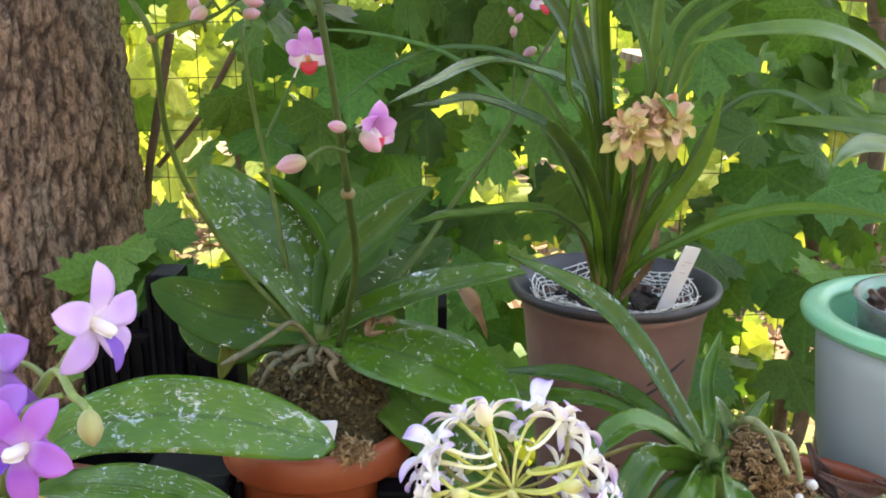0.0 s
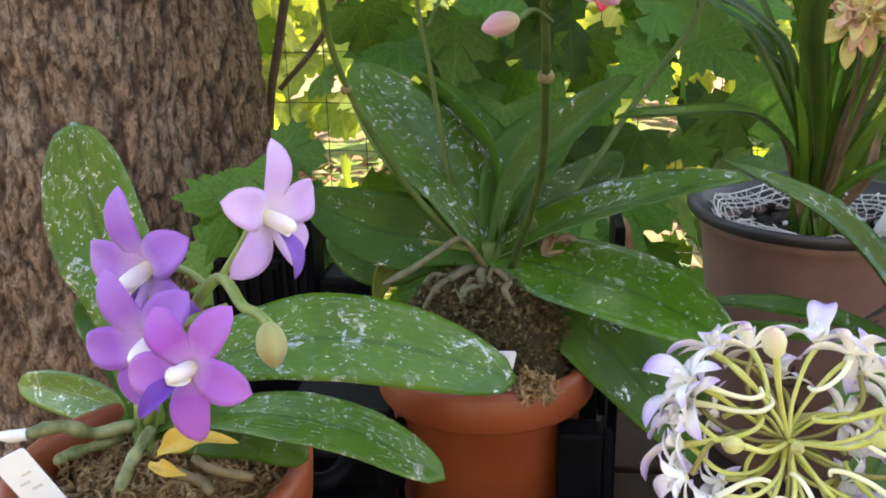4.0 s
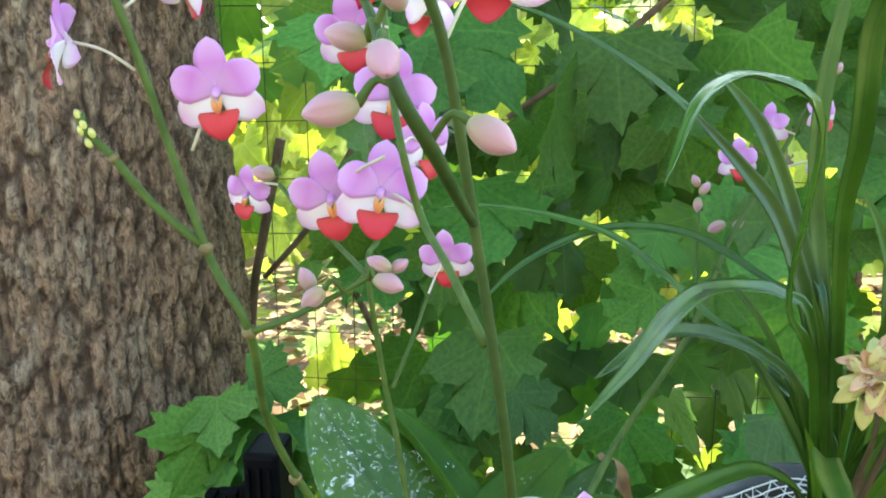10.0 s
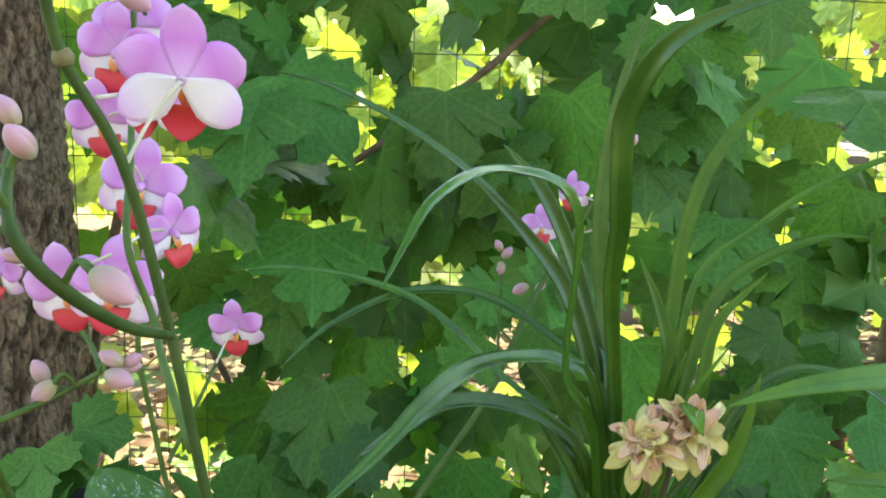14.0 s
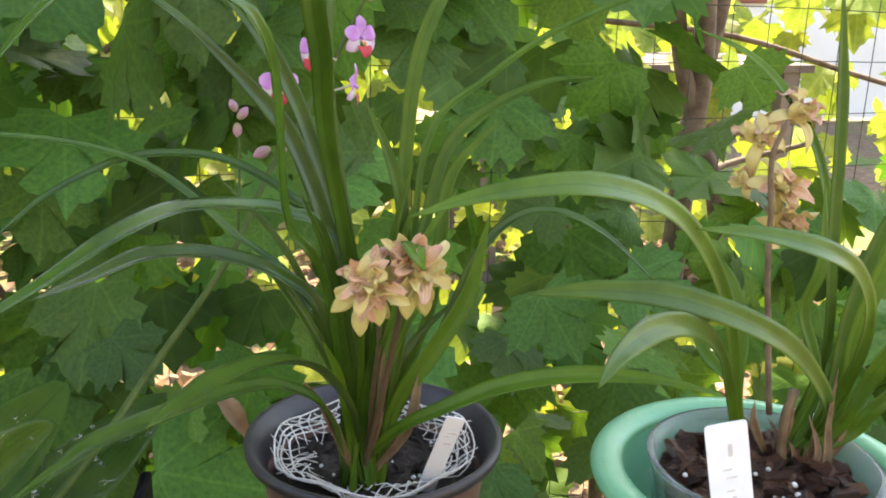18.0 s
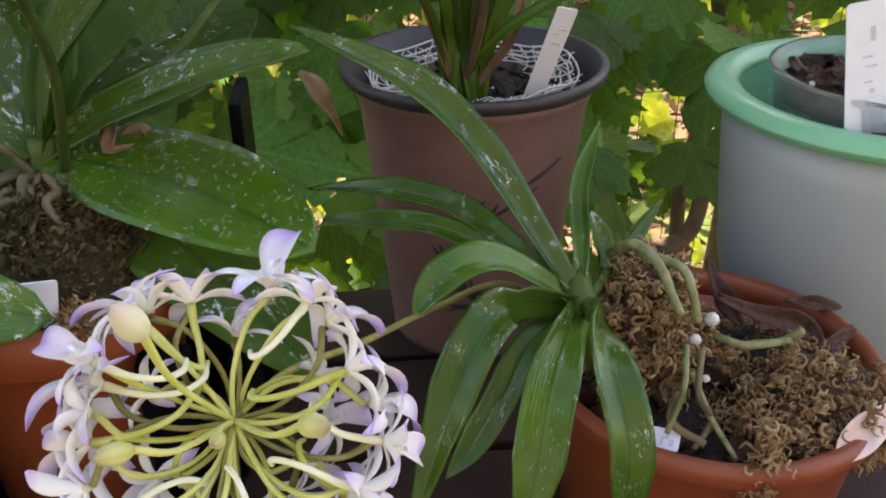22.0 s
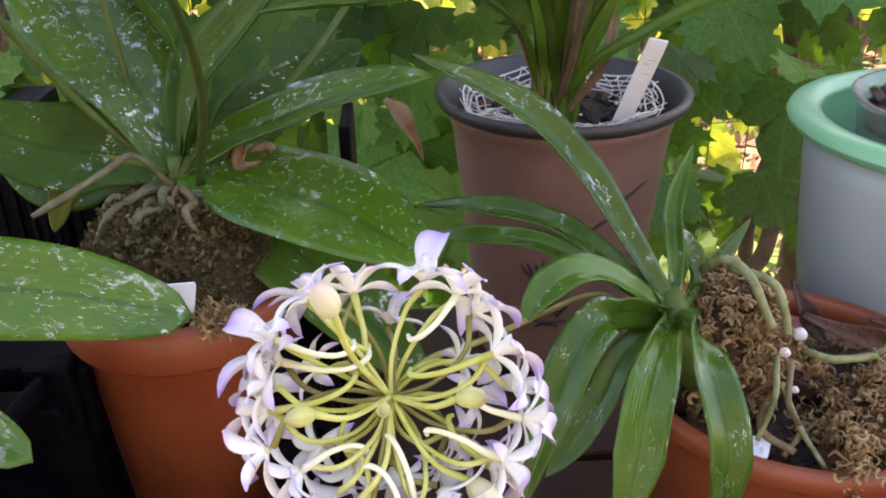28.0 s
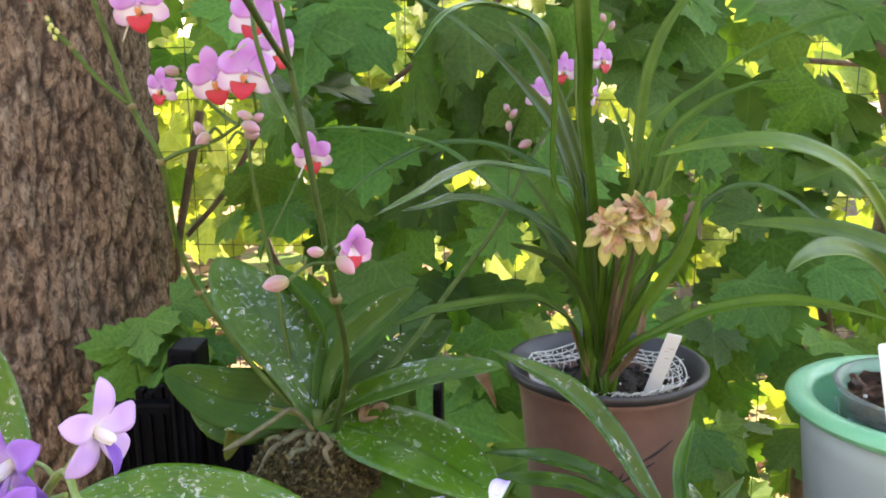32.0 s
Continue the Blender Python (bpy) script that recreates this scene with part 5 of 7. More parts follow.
build_green_pot()
mixture = thing("perlite", (*BROWN_C, 0.11), "white perlite grains on the dark soil", "perlite")
grains(mixture, BROWN_C, 0.055, 0.109, 18, 4)
chips(mixture, BROWN_C, 0.055, 0.106, 90, 5, (0.004, 0.009), SOIL)
loose = thing("bark_pieces", (0.26, 0.50, 0.03), "dark curled bark pieces lying in the wide bowl", "bark")
chips(loose, (0.225, 0.485), 0.050, 0.020, 36, 15, (0.007, 0.016))
for pts, w in (([(0.244, 0.535, 0.067), (0.249, 0.530, 0.052), (0.255, 0.525, 0.042), (0.262, 0.520, 0.033)], 0.013), ([(0.248, 0.525, 0.050), (0.265, 0.515, 0.045), (0.284, 0.510, 0.040), (0.294, 0.505, 0.032), (0.290, 0.500, 0.021)], 0.014), ([(0.311, 0.500, 0.042), (0.299, 0.495, 0.037), (0.283, 0.485, 0.030), (0.270, 0.480, 0.024)], 0.013), ([(0.289, 0.530, 0.042), (0.304, 0.525, 0.041), (0.316, 0.520, 0.041)], 0.009)):
    blade("bark_strip", pts, w, CHIP, loose, "long curled bark strip", face=(0, -0.8, 0.6), profile=profile_oval, fold=0.7, wave=0.35, n=24, m=8, thick=0.0035)
pearl = thing("perlite", (0.22, 0.47, 0.07), "white perlite grains caught in the roots", "perlite")
for at, s in (((0.224, 0.478, 0.069), 0.0075), ((0.210, 0.462, 0.070), 0.0055), ((0.212, 0.450, 0.057), 0.004)):
    v, f, u = ball_data(0.5, 0.45, 0.45, 6, 9)
    hang("grain", mesh_from("grain", v, f, PERLITE, u), pearl, "", Matrix.Translation(at) @ Matrix.Diagonal((s, s, s, 1)))


# ---- labels ----
def plant_label(top, foot, width, face, text_bars, label, thick=0.0008):
    top, foot = Vector(top), Vector(foot)
    along = (top - foot).normalized()
    nor = Vector(face)
    nor = (nor - along * nor.dot(along)).normalized()
    side = along.cross(nor).normalized()
    length = (top - foot).length
    ob = thing("plant_label", foot, label, "label", "plant labels")

    def at(x, y, z):
        return foot + side * x + along * y + nor * z

    w, c = width / 2, width * 0.09
    rim = [(-w, 0), (w, 0), (w, length - c), (w - c * 0.3, length - c * 0.3), (w - c, length), (-w + c, length), (-w + c * 0.3, length - c * 0.3), (-w, length - c)]
    n = len(rim)
    v = [at(x, y, thick / 2) for x, y in rim] + [at(x, y, -thick / 2) for x, y in rim]
    f = [tuple(range(n)), tuple(range(2 * n - 1, n - 1, -1))] + [(i, n + i, n + (i + 1) % n, (i + 1) % n) for i in range(n)]
    part("plate", v, f, TAG, ob, "", smooth=False)
    for x, y, bw, bh in text_bars:
        q = [(x - bw / 2, y - bh / 2), (x + bw / 2, y - bh / 2), (x + bw / 2, y + bh / 2), (x - bw / 2, y + bh / 2)]
        v = [at(a * width, b * length, thick / 2 + 0.0003) for a, b in q] + [at(a * width, b * length, thick / 2) for a, b in q]
        part("writing_bar", v, [(0, 1, 2, 3), (0, 4, 5, 1), (1, 5, 6, 2), (2, 6, 7, 3), (3, 7, 4, 0)], PENCIL, ob, "", smooth=False)


rb = random.Random(2)
bars = [(rb.uniform(-0.12, 0.12), 0.86 - 0.045 * k, rb.uniform(0.25, 0.5), 0.014) for k in (1, 2, 4)]
plant_label((0.183, 0.622, 0.179), (0.171, 0.660, 0.108), 0.0115, (0, -1, 0.35), bars, "slim white plastic plant label with faint pencil writing in dark soil")
plant_label((0.3265, 0.5735, 0.190), (0.3415, 0.5690, 0.106), 0.0245, (-0.12, -0.99, 0.05), [(0.05, 0.80, 0.10, 0.09), (-0.06, 0.66, 0.22, 0.012), (0.04, 0.60, 0.26, 0.012), (-0.02, 0.50, 0.18, 0.012), (0.06, 0.44, 0.10, 0.03)], "broad white plastic plant label with faint pencil writing")
plant_label((-0.070, 0.477, 0.112), (-0.077, 0.480, 0.078), 0.016, (0.4, -0.9, 0.2), [(0.1, 0.5, 0.3, 0.05)], "white plant label half hidden behind a wet leaf")
plant_label((-0.249, 0.335, 0.132), (-0.236, 0.345, 0.094), 0.013, (0.2, -0.95, 0.4), [(0.1, 0.75, 0.3, 0.03), (-0.1, 0.66, 0.3, 0.03), (0.1, 0.57, 0.3, 0.03)], "white plant label lying against the pot's rim")
plant_label((0.197, 0.434, 0.036), (0.181, 0.4435, 0.034), 0.0105, (0.1, -0.45, 0.9), [(0.15, 0.82, 0.3, 0.10), (-0.2, 0.70, 0.3, 0.08), (0.1, 0.6, 0.4, 0.05)], "white plant label with dark writing lying inside the bowl's rim")
dry = thing("dry_leaf", (0.262, 0.42, 0.033), "pale pink dried leaf curled over the bowl's rim", "leaf")
blade("blade", [(0.352, 0.455, 0.035), (0.334, 0.45, 0.034), (0.29, 0.435, 0.039), (0.262, 0.42, 0.033)], 0.017, plain("dried_pink_leaf", (0.60, 0.42, 0.38), (0.78, 0.66, 0.60), 60, 0.7, 0.3, 240).mat, dry, "", face=(-0.2, -0.8, 0.55), profile=lambda u: 0.16 + 0.84 * min(1.0, max(0.0, (u - 0.3) / 0.5)) * (1 - max(0.0, (u - 0.8) / 0.2) ** 2) ** 0.5, fold=0.5, n=24, m=8)


# ---- black trays behind and under the pots ----
def build_trays():
    t = thing("carrier_tray", (-0.16, 0.46, BENCH_Z), "black plastic carrier tray holding the terracotta pots", "tray")
    x0, x1, y0, y1 = -0.285, -0.012, 0.285, 0.615
    box("base", (x0, y0, BENCH_Z), (x1, y1, BENCH_Z + 0.010), BLACK, t)
    for lo, hi in (((x0, y0, BENCH_Z + 0.01), (x0 + 0.005, y1, 0.02)), ((x1 - 0.005, y0, BENCH_Z + 0.01), (x1, y1, 0.005)), ((x0, y1 - 0.005, BENCH_Z + 0.01), (x1, y1, 0.05)), ((x0 + 0.10, y0 + 0.0, BENCH_Z + 0.01), (x1, y0 + 0.005, 0.0))):
        box("side_wall", lo, hi, BLACK, t)
    px, py = PHAL_POT
    for dx, dy in ((0.052, -0.042), (-0.062, -0.038), (0.055, 0.05), (-0.055, 0.05)):
        box("corner_post", (px + dx - 0.011, py + dy - 0.009, BENCH_Z + 0.01), (px + dx + 0.013, py + dy + 0.009, 0.064), BLACK, t, "", 0.003)
        box("post_slot", (px + dx + 0.0135, py + dy - 0.004, 0.02), (px + dx + 0.0185, py + dy + 0.006, 0.060), BLACK, t, "", 0.001)
    for k in range(7):
        y = y0 + 0.03 + 0.045 * k
        box("rib", (x1 - 0.007, y, BENCH_Z + 0.01), (x1 + 0.003, y + 0.005, 0.004), BLACK, t, "", 0.0008)
    ring = [(px - 0.095, py - 0.04, 0.058), (px - 0.105, py - 0.075, 0.055), (px - 0.075, py - 0.09, 0.055), (px - 0.062, py - 0.05, 0.058)]
    tube("handle", ring, [0.005, 0.005], BLACK, t, "", 14, 8)
    box("crossbar", (px - 0.135, py - 0.06, 0.030), (px - 0.052, py - 0.042, 0.050), BLACK, t, "", 0.003)
    box("crossbar", (px - 0.120, py - 0.02, 0.035), (px - 0.056, py + 0.10, 0.048), BLACK, t, "", 0.003)
    q = thing("crate", (-0.29, 0.80, GROUND_Z), "tall black plastic crate with a broken upper edge behind the orchids", "crate")
    for lo, hi, near, top in ((-0.301, -0.269, 0.845, 0.087), (-0.352, -0.304, 0.862, 0.020), (-0.384, -0.354, 0.870, 0.002), (-0.266, -0.214, 0.850, 0.004)):
        box("panel", (lo, near, GROUND_Z), (hi, near + 0.05, top), BLACK, q, "", 0.005)
        for k in range(3):
            u = lo + (hi - lo) * (k + 0.6) / 3.4
            box("rib", (u - 0.0015, near - 0.003, -0.3), (u + 0.0015, near, top - 0.012), BLACK, q, "", 0.0006)
    for x, z in ((-0.346, 0.024), (-0.336, 0.020), (-0.324, 0.027), (-0.312, 0.033), (-0.376, 0.005), (-0.362, 0.009)):
        box("broken_lip", (x - 0.005, 0.875, z - 0.014), (x + 0.005, 0.89, z + 0.006), BLACK, q, "", 0.002)
    f = thing("fin_tray", (0.02, 0.66, BENCH_Z), "black plastic tray edge beside the brown pot", "tray")
    box("wall", (-0.004, 0.615, BENCH_Z), (0.003, 0.665, 0.135), BLACK, f, "", 0.002)
    box("foot", (-0.03, 0.615, BENCH_Z), (0.003, 0.665, BENCH_Z + 0.006), BLACK, f, "", 0.001)


build_trays()


# ---- the moth orchid with pink flowers ----
def build_pink_orchid():
    crown = Vector((-0.079, 0.545, 0.140))
    p = thing("moth_orchid", (-0.080, 0.53, 0.085), "moth orchid with wet green leaves and pink crimson-lipped flowers", "orchid")
    up = (0, -0.55, 0.85)

    def leaf(points, width, mat=LEAF_PHAL, label="", face=up, fold=0.22, profile=profile_oval, **how):
        blade("leaf", [crown, *points], width, mat, p, label, face=face, profile=profile, fold=fold, n=30, m=10, thick=0.0018, **how)

    leaf([(-0.106, 0.578, 0.178), (-0.136, 0.598, 0.207), (-0.170, 0.622, 0.240)], 0.070, LEAF_VIOLET, face=(0.45, -0.62, 0.66), fold=0.14)
    leaf([(-0.116, 0.560, 0.144), (-0.152, 0.556, 0.152), (-0.193, 0.556, 0.172)], 0.050, LEAF_PHAL_DARK, face=(0.15, -0.8, 0.55), fold=0.3)
    leaf([(-0.120, 0.565, 0.134), (-0.154, 0.572, 0.126), (-0.186, 0.585, 0.134)], 0.036, LEAF_PHAL_DARK, face=(0.0, -0.9, 0.4))
    leaf([(-0.038, 0.530, 0.136), (0.004, 0.502, 0.132), (0.044, 0.474, 0.120)], 0.062, face=(0.35, -0.5, 0.78), fold=0.12, profile=oval_petal)
    leaf([(-0.042, 0.540, 0.112), (-0.010, 0.520, 0.090), (0.040, 0.500, 0.036)], 0.058, LEAF_PHAL_DARK, face=(0.55, -0.65, 0.52), profile=oval_petal)
    leaf([(-0.052, 0.545, 0.156), (-0.018, 0.530, 0.172), (0.016, 0.510, 0.188), (0.048, 0.490, 0.200)], 0.032, face=(0.2, -0.50, 0.84), fold=0.4)
    leaf([(-0.061, 0.545, 0.184), (-0.034, 0.530, 0.215), (-0.006, 0.512, 0.246)], 0.034, LEAF_PHAL_DARK, "dull grey-green leaf", face=(-0.75, -0.5, 0.42), fold=0.55)
    leaf([(-0.071, 0.575, 0.175), (-0.052, 0.600, 0.195), (-0.028, 0.620, 0.216)], 0.042, LEAF_PHAL_DARK, "", (0.0, -0.93, 0.3))
    leaf([(-0.050, 0.600, 0.147), (-0.025, 0.660, 0.148), (0.007, 0.720, 0.160)], 0.044, LEAF_PHAL_DARK, "", (0.0, -0.8, 0.55))
    leaf([(-0.078, 0.575, 0.181), (-0.101, 0.605, 0.207), (-0.134, 0.635, 0.232)], 0.030, LEAF_PHAL_DARK, "", (0.8, -0.35, 0.5), 0.9)
    leaf([(-0.097, 0.570, 0.157), (-0.117, 0.590, 0.170), (-0.139, 0.610, 0.181)], 0.018, LEAF_PHAL_DARK, "", (0.3, -0.3, 0.9), 0.8)
    leaf([(-0.126, 0.560, 0.138), (-0.140, 0.550, 0.130), (-0.149, 0.545, 0.108)], 0.017, LEAF_OLIVE, "small yellowing olive leaf", (0.3, -0.9, 0.1))
    tube("crown", [(-0.080, 0.54, 0.095), (-0.079, 0.544, 0.12), crown + Vector((0, 0, 0.008))], [0.006, 0.008, 0.006], STEM_PALE, p, "", 10, 12)
    tube("root", [(-0.082, 0.535, 0.136), (-0.094, 0.525, 0.156), (-0.105, 0.515, 0.153), (-0.120, 0.495, 0.148), (-0.132, 0.488, 0.143)], [0.0018, 0.0016, 0.0019, 0.0016, 0.0022, 0.0012], ROOT, p, "grey-green root hanging in the air", 30, 9)
    rng = random.Random(6)
    for turn, reach, r, mat in ((-168, 0.046, 0.0021, ROOT), (-145, 0.050, 0.0024, ROOT), (-122, 0.030, 0.0018, ROOT_BROWN), (-104, 0.044, 0.0025, ROOT), (-84, 0.026, 0.0017, ROOT_BROWN), (-62, 0.042, 0.0021, ROOT_BROWN), (-25, 0.042, 0.0022, ROOT), (-45, 0.03, 0.0016, ROOT)):
        pts = [(-0.080, 0.541, 0.130)]
        for k in range(1, 5):
            a, q = radians(turn + rng.uniform(-10, 10)), reach * k / 4
            x, y = -0.080 + q * math.cos(a), 0.538 + q * math.sin(a)
            d2 = ((x - PHAL_POT[0]) ** 2 + (y - PHAL_POT[1]) ** 2) ** 2 / 0.055**4
            pts.append((x, y, 0.078 + 0.050 * (1 - d2) + (0.0075, 0.004, 0.0065, -0.003)[k - 1] + rng.uniform(-0.001, 0.001)))
        tube("root", pts, [r * 1.1, r * 0.95, r * 1.08, r * 0.9, r * 0.8], mat, p, "", 20, 9)
    for pts in ([(-0.054, 0.550, 0.144), (-0.046, 0.545, 0.153), (-0.048, 0.540, 0.143), (-0.035, 0.545, 0.143)], [(-0.050, 0.550, 0.136), (-0.035, 0.550, 0.148), (-0.032, 0.550, 0.140)]):
        blade("dry_bract", pts, 0.008, DRY, p, "shrivelled brown bract", profile=profile_pointed, fold=0.8, wave=0.5, n=14)

    # flower spikes
    sa = Vector((-0.149, 0.465, 0.333))
    a_line = [(-0.088, 0.552, 0.135), (-0.127, 0.552, 0.178), (-0.154, 0.535, 0.234), (-0.160, 0.510, 0.279), sa, (-0.164, 0.467, 0.364), (-0.184, 0.464, 0.438), (-0.201, 0.459, 0.493), (-0.209, 0.459, 0.523)]
    tube("flower_spike", a_line, [0.0021, 0.0018, 0.0016, 0.0014], STEM_PALE, p, "", 60, 9)
    b_line = [(-0.068, 0.535, 0.135), (-0.052, 0.500, 0.198), (-0.050, 0.456, 0.254), (-0.051, 0.440, 0.283), (-0.054, 0.425, 0.325), (-0.062, 0.418, 0.385), (-0.069, 0.405, 0.437), (-0.078, 0.392, 0.465), (-0.080, 0.385, 0.487), (-0.085, 0.380, 0.508)]
    tube("flower_spike", b_line, [0.0023, 0.0019, 0.0016, 0.0015], STEM_DARK, p, "", 70, 9)
    c_line = [(-0.059, 0.425, 0.345), (-0.073, 0.445, 0.365), (-0.085, 0.470, 0.376), (-0.091, 0.466, 0.402), (-0.100, 0.498, 0.426), (-0.107, 0.525, 0.459), (-0.109, 0.538, 0.495), (-0.109, 0.547, 0.519)]
    tube("flower_spike", c_line, [0.0015, 0.0014, 0.0012], STEM_PALE, p, "", 40, 8)
    d_line = [(-0.100, 0.57, 0.14), (-0.115, 0.580, 0.233), (-0.122, 0.580, 0.274), (-0.126, 0.570, 0.332), (-0.126, 0.600, 0.340), (-0.120, 0.556, 0.392)]
    tube("flower_spike", d_line, [0.0017, 0.0014, 0.0011], STEM_PALE, p, "", 40, 8)
    e_line = [(-0.117, 0.580, 0.265), (-0.110, 0.600, 0.283), (-0.105, 0.630, 0.300)]
    tube("flower_stalk", e_line, [0.0012, 0.001], STEM_PALE, p, "", 10, 6)
    f_line = [sa, (-0.135, 0.461, 0.339), (-0.120, 0.475, 0.344), (-0.105, 0.472, 0.353)]
    tube("side_branch", f_line, [0.0015, 0.0012, 0.001], STEM_PALE, p, "", 16, 7)
    f2_line = [(-0.105, 0.472, 0.353), (-0.121, 0.500, 0.356), (-0.139, 0.506, 0.371), (-0.153, 0.525, 0.378)]
    tube("side_branch", f2_line, [0.0012, 0.001], STEM_PALE, p, "", 12, 7)
    g_line = [(-0.164, 0.467, 0.364), (-0.182, 0.466, 0.380), (-0.195, 0.465, 0.397), (-0.204, 0.464, 0.407), (-0.206, 0.464, 0.413)]
    tube("side_branch", g_line, [0.0017, 0.0016, 0.0016, 0.0019], STEM_PALE, p, "", 18, 8)
    h_line = [(-0.062, 0.418, 0.385), (-0.063, 0.385, 0.398), (-0.066, 0.360, 0.413), (-0.071, 0.350, 0.425), (-0.075, 0.352, 0.434), (-0.080, 0.365, 0.442), (-0.088, 0.385, 0.452)]
    tube("side_branch", h_line, [0.0014, 0.0018, 0.0015, 0.0010], STEM_DARK, p, "", 26, 9)
    for at, way, r in ((sa, (-0.2, 0, 1), 0.0024), ((-0.050, 0.456, 0.254), (0, 0, 1), 0.0030), ((-0.078, 0.392, 0.465), (-0.3, 0, 1), 0.0023), ((-0.156, 0.534, 0.237), (-0.4, 0, 1), 0.0026), ((-0.195, 0.465, 0.397), (-0.6, 0, 1), 0.0017), ((-0.164, 0.467, 0.364), (-0.2, 0, 1), 0.0022)):
        node_ring(p, at, way, r)

    blooms = [
        ((-0.154, 0.463, 0.421), (0.12, -0.95, -0.05), 0.034, (-0.166, 0.466, 0.400), "pink flower with a crimson lip facing forward"),
        ((-0.115, 0.533, 0.467), (0.0, -0.98, -0.1), 0.036, (-0.106, 0.525, 0.457), ""),
        ((-0.121, 0.529, 0.440), (0.05, -0.95, -0.15), 0.032, (-0.103, 0.511, 0.442), ""),
        ((-0.102, 0.516, 0.415), (0.15, -0.95, 0.15), 0.036, (-0.100, 0.498, 0.426), ""),
        ((-0.090, 0.511, 0.398), (0.75, -0.6, -0.1), 0.030, (-0.091, 0.466, 0.402), ""),
        ((-0.122, 0.489, 0.380), (0.1, -0.97, -0.1), 0.034, (-0.097, 0.466, 0.398), ""),
        ((-0.101, 0.480, 0.383), (0.08, -0.95, 0.2), 0.036, (-0.087, 0.472, 0.378), ""),
        ((-0.096, 0.642, 0.318), (0.0, -0.95, -0.2), 0.033, (-0.105, 0.630, 0.300), ""),
        ((-0.205, 0.459, 0.438), (-0.93, -0.3, 0.1), 0.036, (-0.184, 0.465, 0.428), ""),
        ((-0.172, 0.478, 0.458), (0.55, 0.75, 0.25), 0.030, (-0.186, 0.465, 0.449), "pink flower seen from behind"),
        ((-0.170, 0.534, 0.373), (-0.25, -0.8, -0.1), 0.024, (-0.153, 0.525, 0.378), ""),
        ((-0.0565, 0.418, 0.4595), (-0.12, 0.95, 0.12), 0.0385, (-0.069, 0.405, 0.436), "large pink flower seen from behind"),
        ((-0.116, 0.556, 0.478), (0.2, -0.9, 0.2), 0.036, (-0.109, 0.538, 0.495), ""),
        ((-0.034, 0.412, 0.2965), (0.45, -0.85, -0.10), 0.026, (-0.050, 0.440, 0.284), "half-open pink flower"),
        ((-0.080, 0.470, 0.450), (-0.6, 0.5, 0.1), 0.026, (-0.074, 0.402, 0.455), ""),
    ]
    spins = (7, -5, 9, -10, 6, 12, -6, 4, -14, 15, -8, 4, 10, -6, 8)
    for (at, face, size, foot, label), spin in zip(blooms, spins):
        flower(p, PINK_CUP if label.startswith("half") else PINK_PARTS, PINK_COLUMN, at, face, size, label, spin)
        a, b = Vector(foot), Vector(at) - Vector(face).normalized() * 0.002
        tube("flower_stalk", [a, a.lerp(b, 0.5) + Vector((0, 0, 0.002)), b], [0.0007, 0.0006, 0.0007], STALK_PINK, p, "", 10, 6)
    buds = [
        ((-0.203, 0.459, 0.463), (-1, 0, -0.2), 0.0145, (-0.192, 0.465, 0.463)), ((-0.160, 0.525, 0.383), (-1, 0, 0.2), 0.011, (-0.153, 0.525, 0.382)), ((-0.126, 0.471, 0.345), (-0.6, 0, -0.5), 0.0115, (-0.115, 0.475, 0.346)),
        ((-0.101, 0.472, 0.358), (-0.6, 0, 0.3), 0.010, (-0.105, 0.472, 0.353)), ((-0.094, 0.474, 0.357), (0.6, 0, 0.4), 0.008, (-0.104, 0.472, 0.353)), ((-0.097, 0.468, 0.352), (0.8, -0.2, -0.2), 0.012, (-0.105, 0.472, 0.353)),
        ((-0.0865, 0.350, 0.4235), (-0.9, -0.3, -0.15), 0.0125, (-0.071, 0.350, 0.427)), ((-0.0725, 0.337, 0.4340), (0.2, -0.6, -0.3), 0.0112, (-0.075, 0.352, 0.434)), ((-0.086, 0.365, 0.4385), (-1, 0, 0.2), 0.0105, (-0.078, 0.360, 0.438)),
        ((-0.074, 0.358, 0.4475), (-0.2, -0.5, 0.6), 0.0098, (-0.079, 0.362, 0.440)), ((-0.083, 0.372, 0.4530), (-0.4, 0, 0.7), 0.0085, (-0.083, 0.372, 0.446)), ((-0.0525, 0.350, 0.4180), (0.6, -0.2, -0.35), 0.0122, (-0.067, 0.358, 0.415)),
        ((-0.085, 0.466, 0.484), (0.5, 0, -0.3), 0.013, (-0.104, 0.534, 0.482)), ((-0.096, 0.484, 0.492), (-0.5, 0, 0.5), 0.011, (-0.109, 0.538, 0.491)), ((-0.090, 0.484, 0.493), (0.6, 0, 0.5), 0.010, (-0.109, 0.538, 0.493)),
        ((-0.203, 0.459, 0.484), (-0.3, 0, -0.8), 0.011, (-0.199, 0.459, 0.490)), ((-0.198, 0.459, 0.493), (0.3, 0, 0.8), 0.010, (-0.194, 0.461, 0.482)), ((-0.066, 0.380, 0.283), (-1, 0, -0.25), 0.0135, (-0.048, 0.445, 0.278)),
        ((-0.045, 0.375, 0.300), (-0.7, -0.4, 0.2), 0.0085, (-0.049, 0.441, 0.283)), ((-0.031, 0.377, 0.293), (0.6, -0.3, -0.5), 0.0120, (-0.049, 0.440, 0.284)), ((-0.130, 0.478, 0.350), (-0.4, 0, 0.8), 0.0105, (-0.128, 0.490, 0.336)), ((-0.105, 0.500, 0.345), (0.9, 0, 0.1), 0.0105, (-0.117, 0.490, 0.341)),
    ]
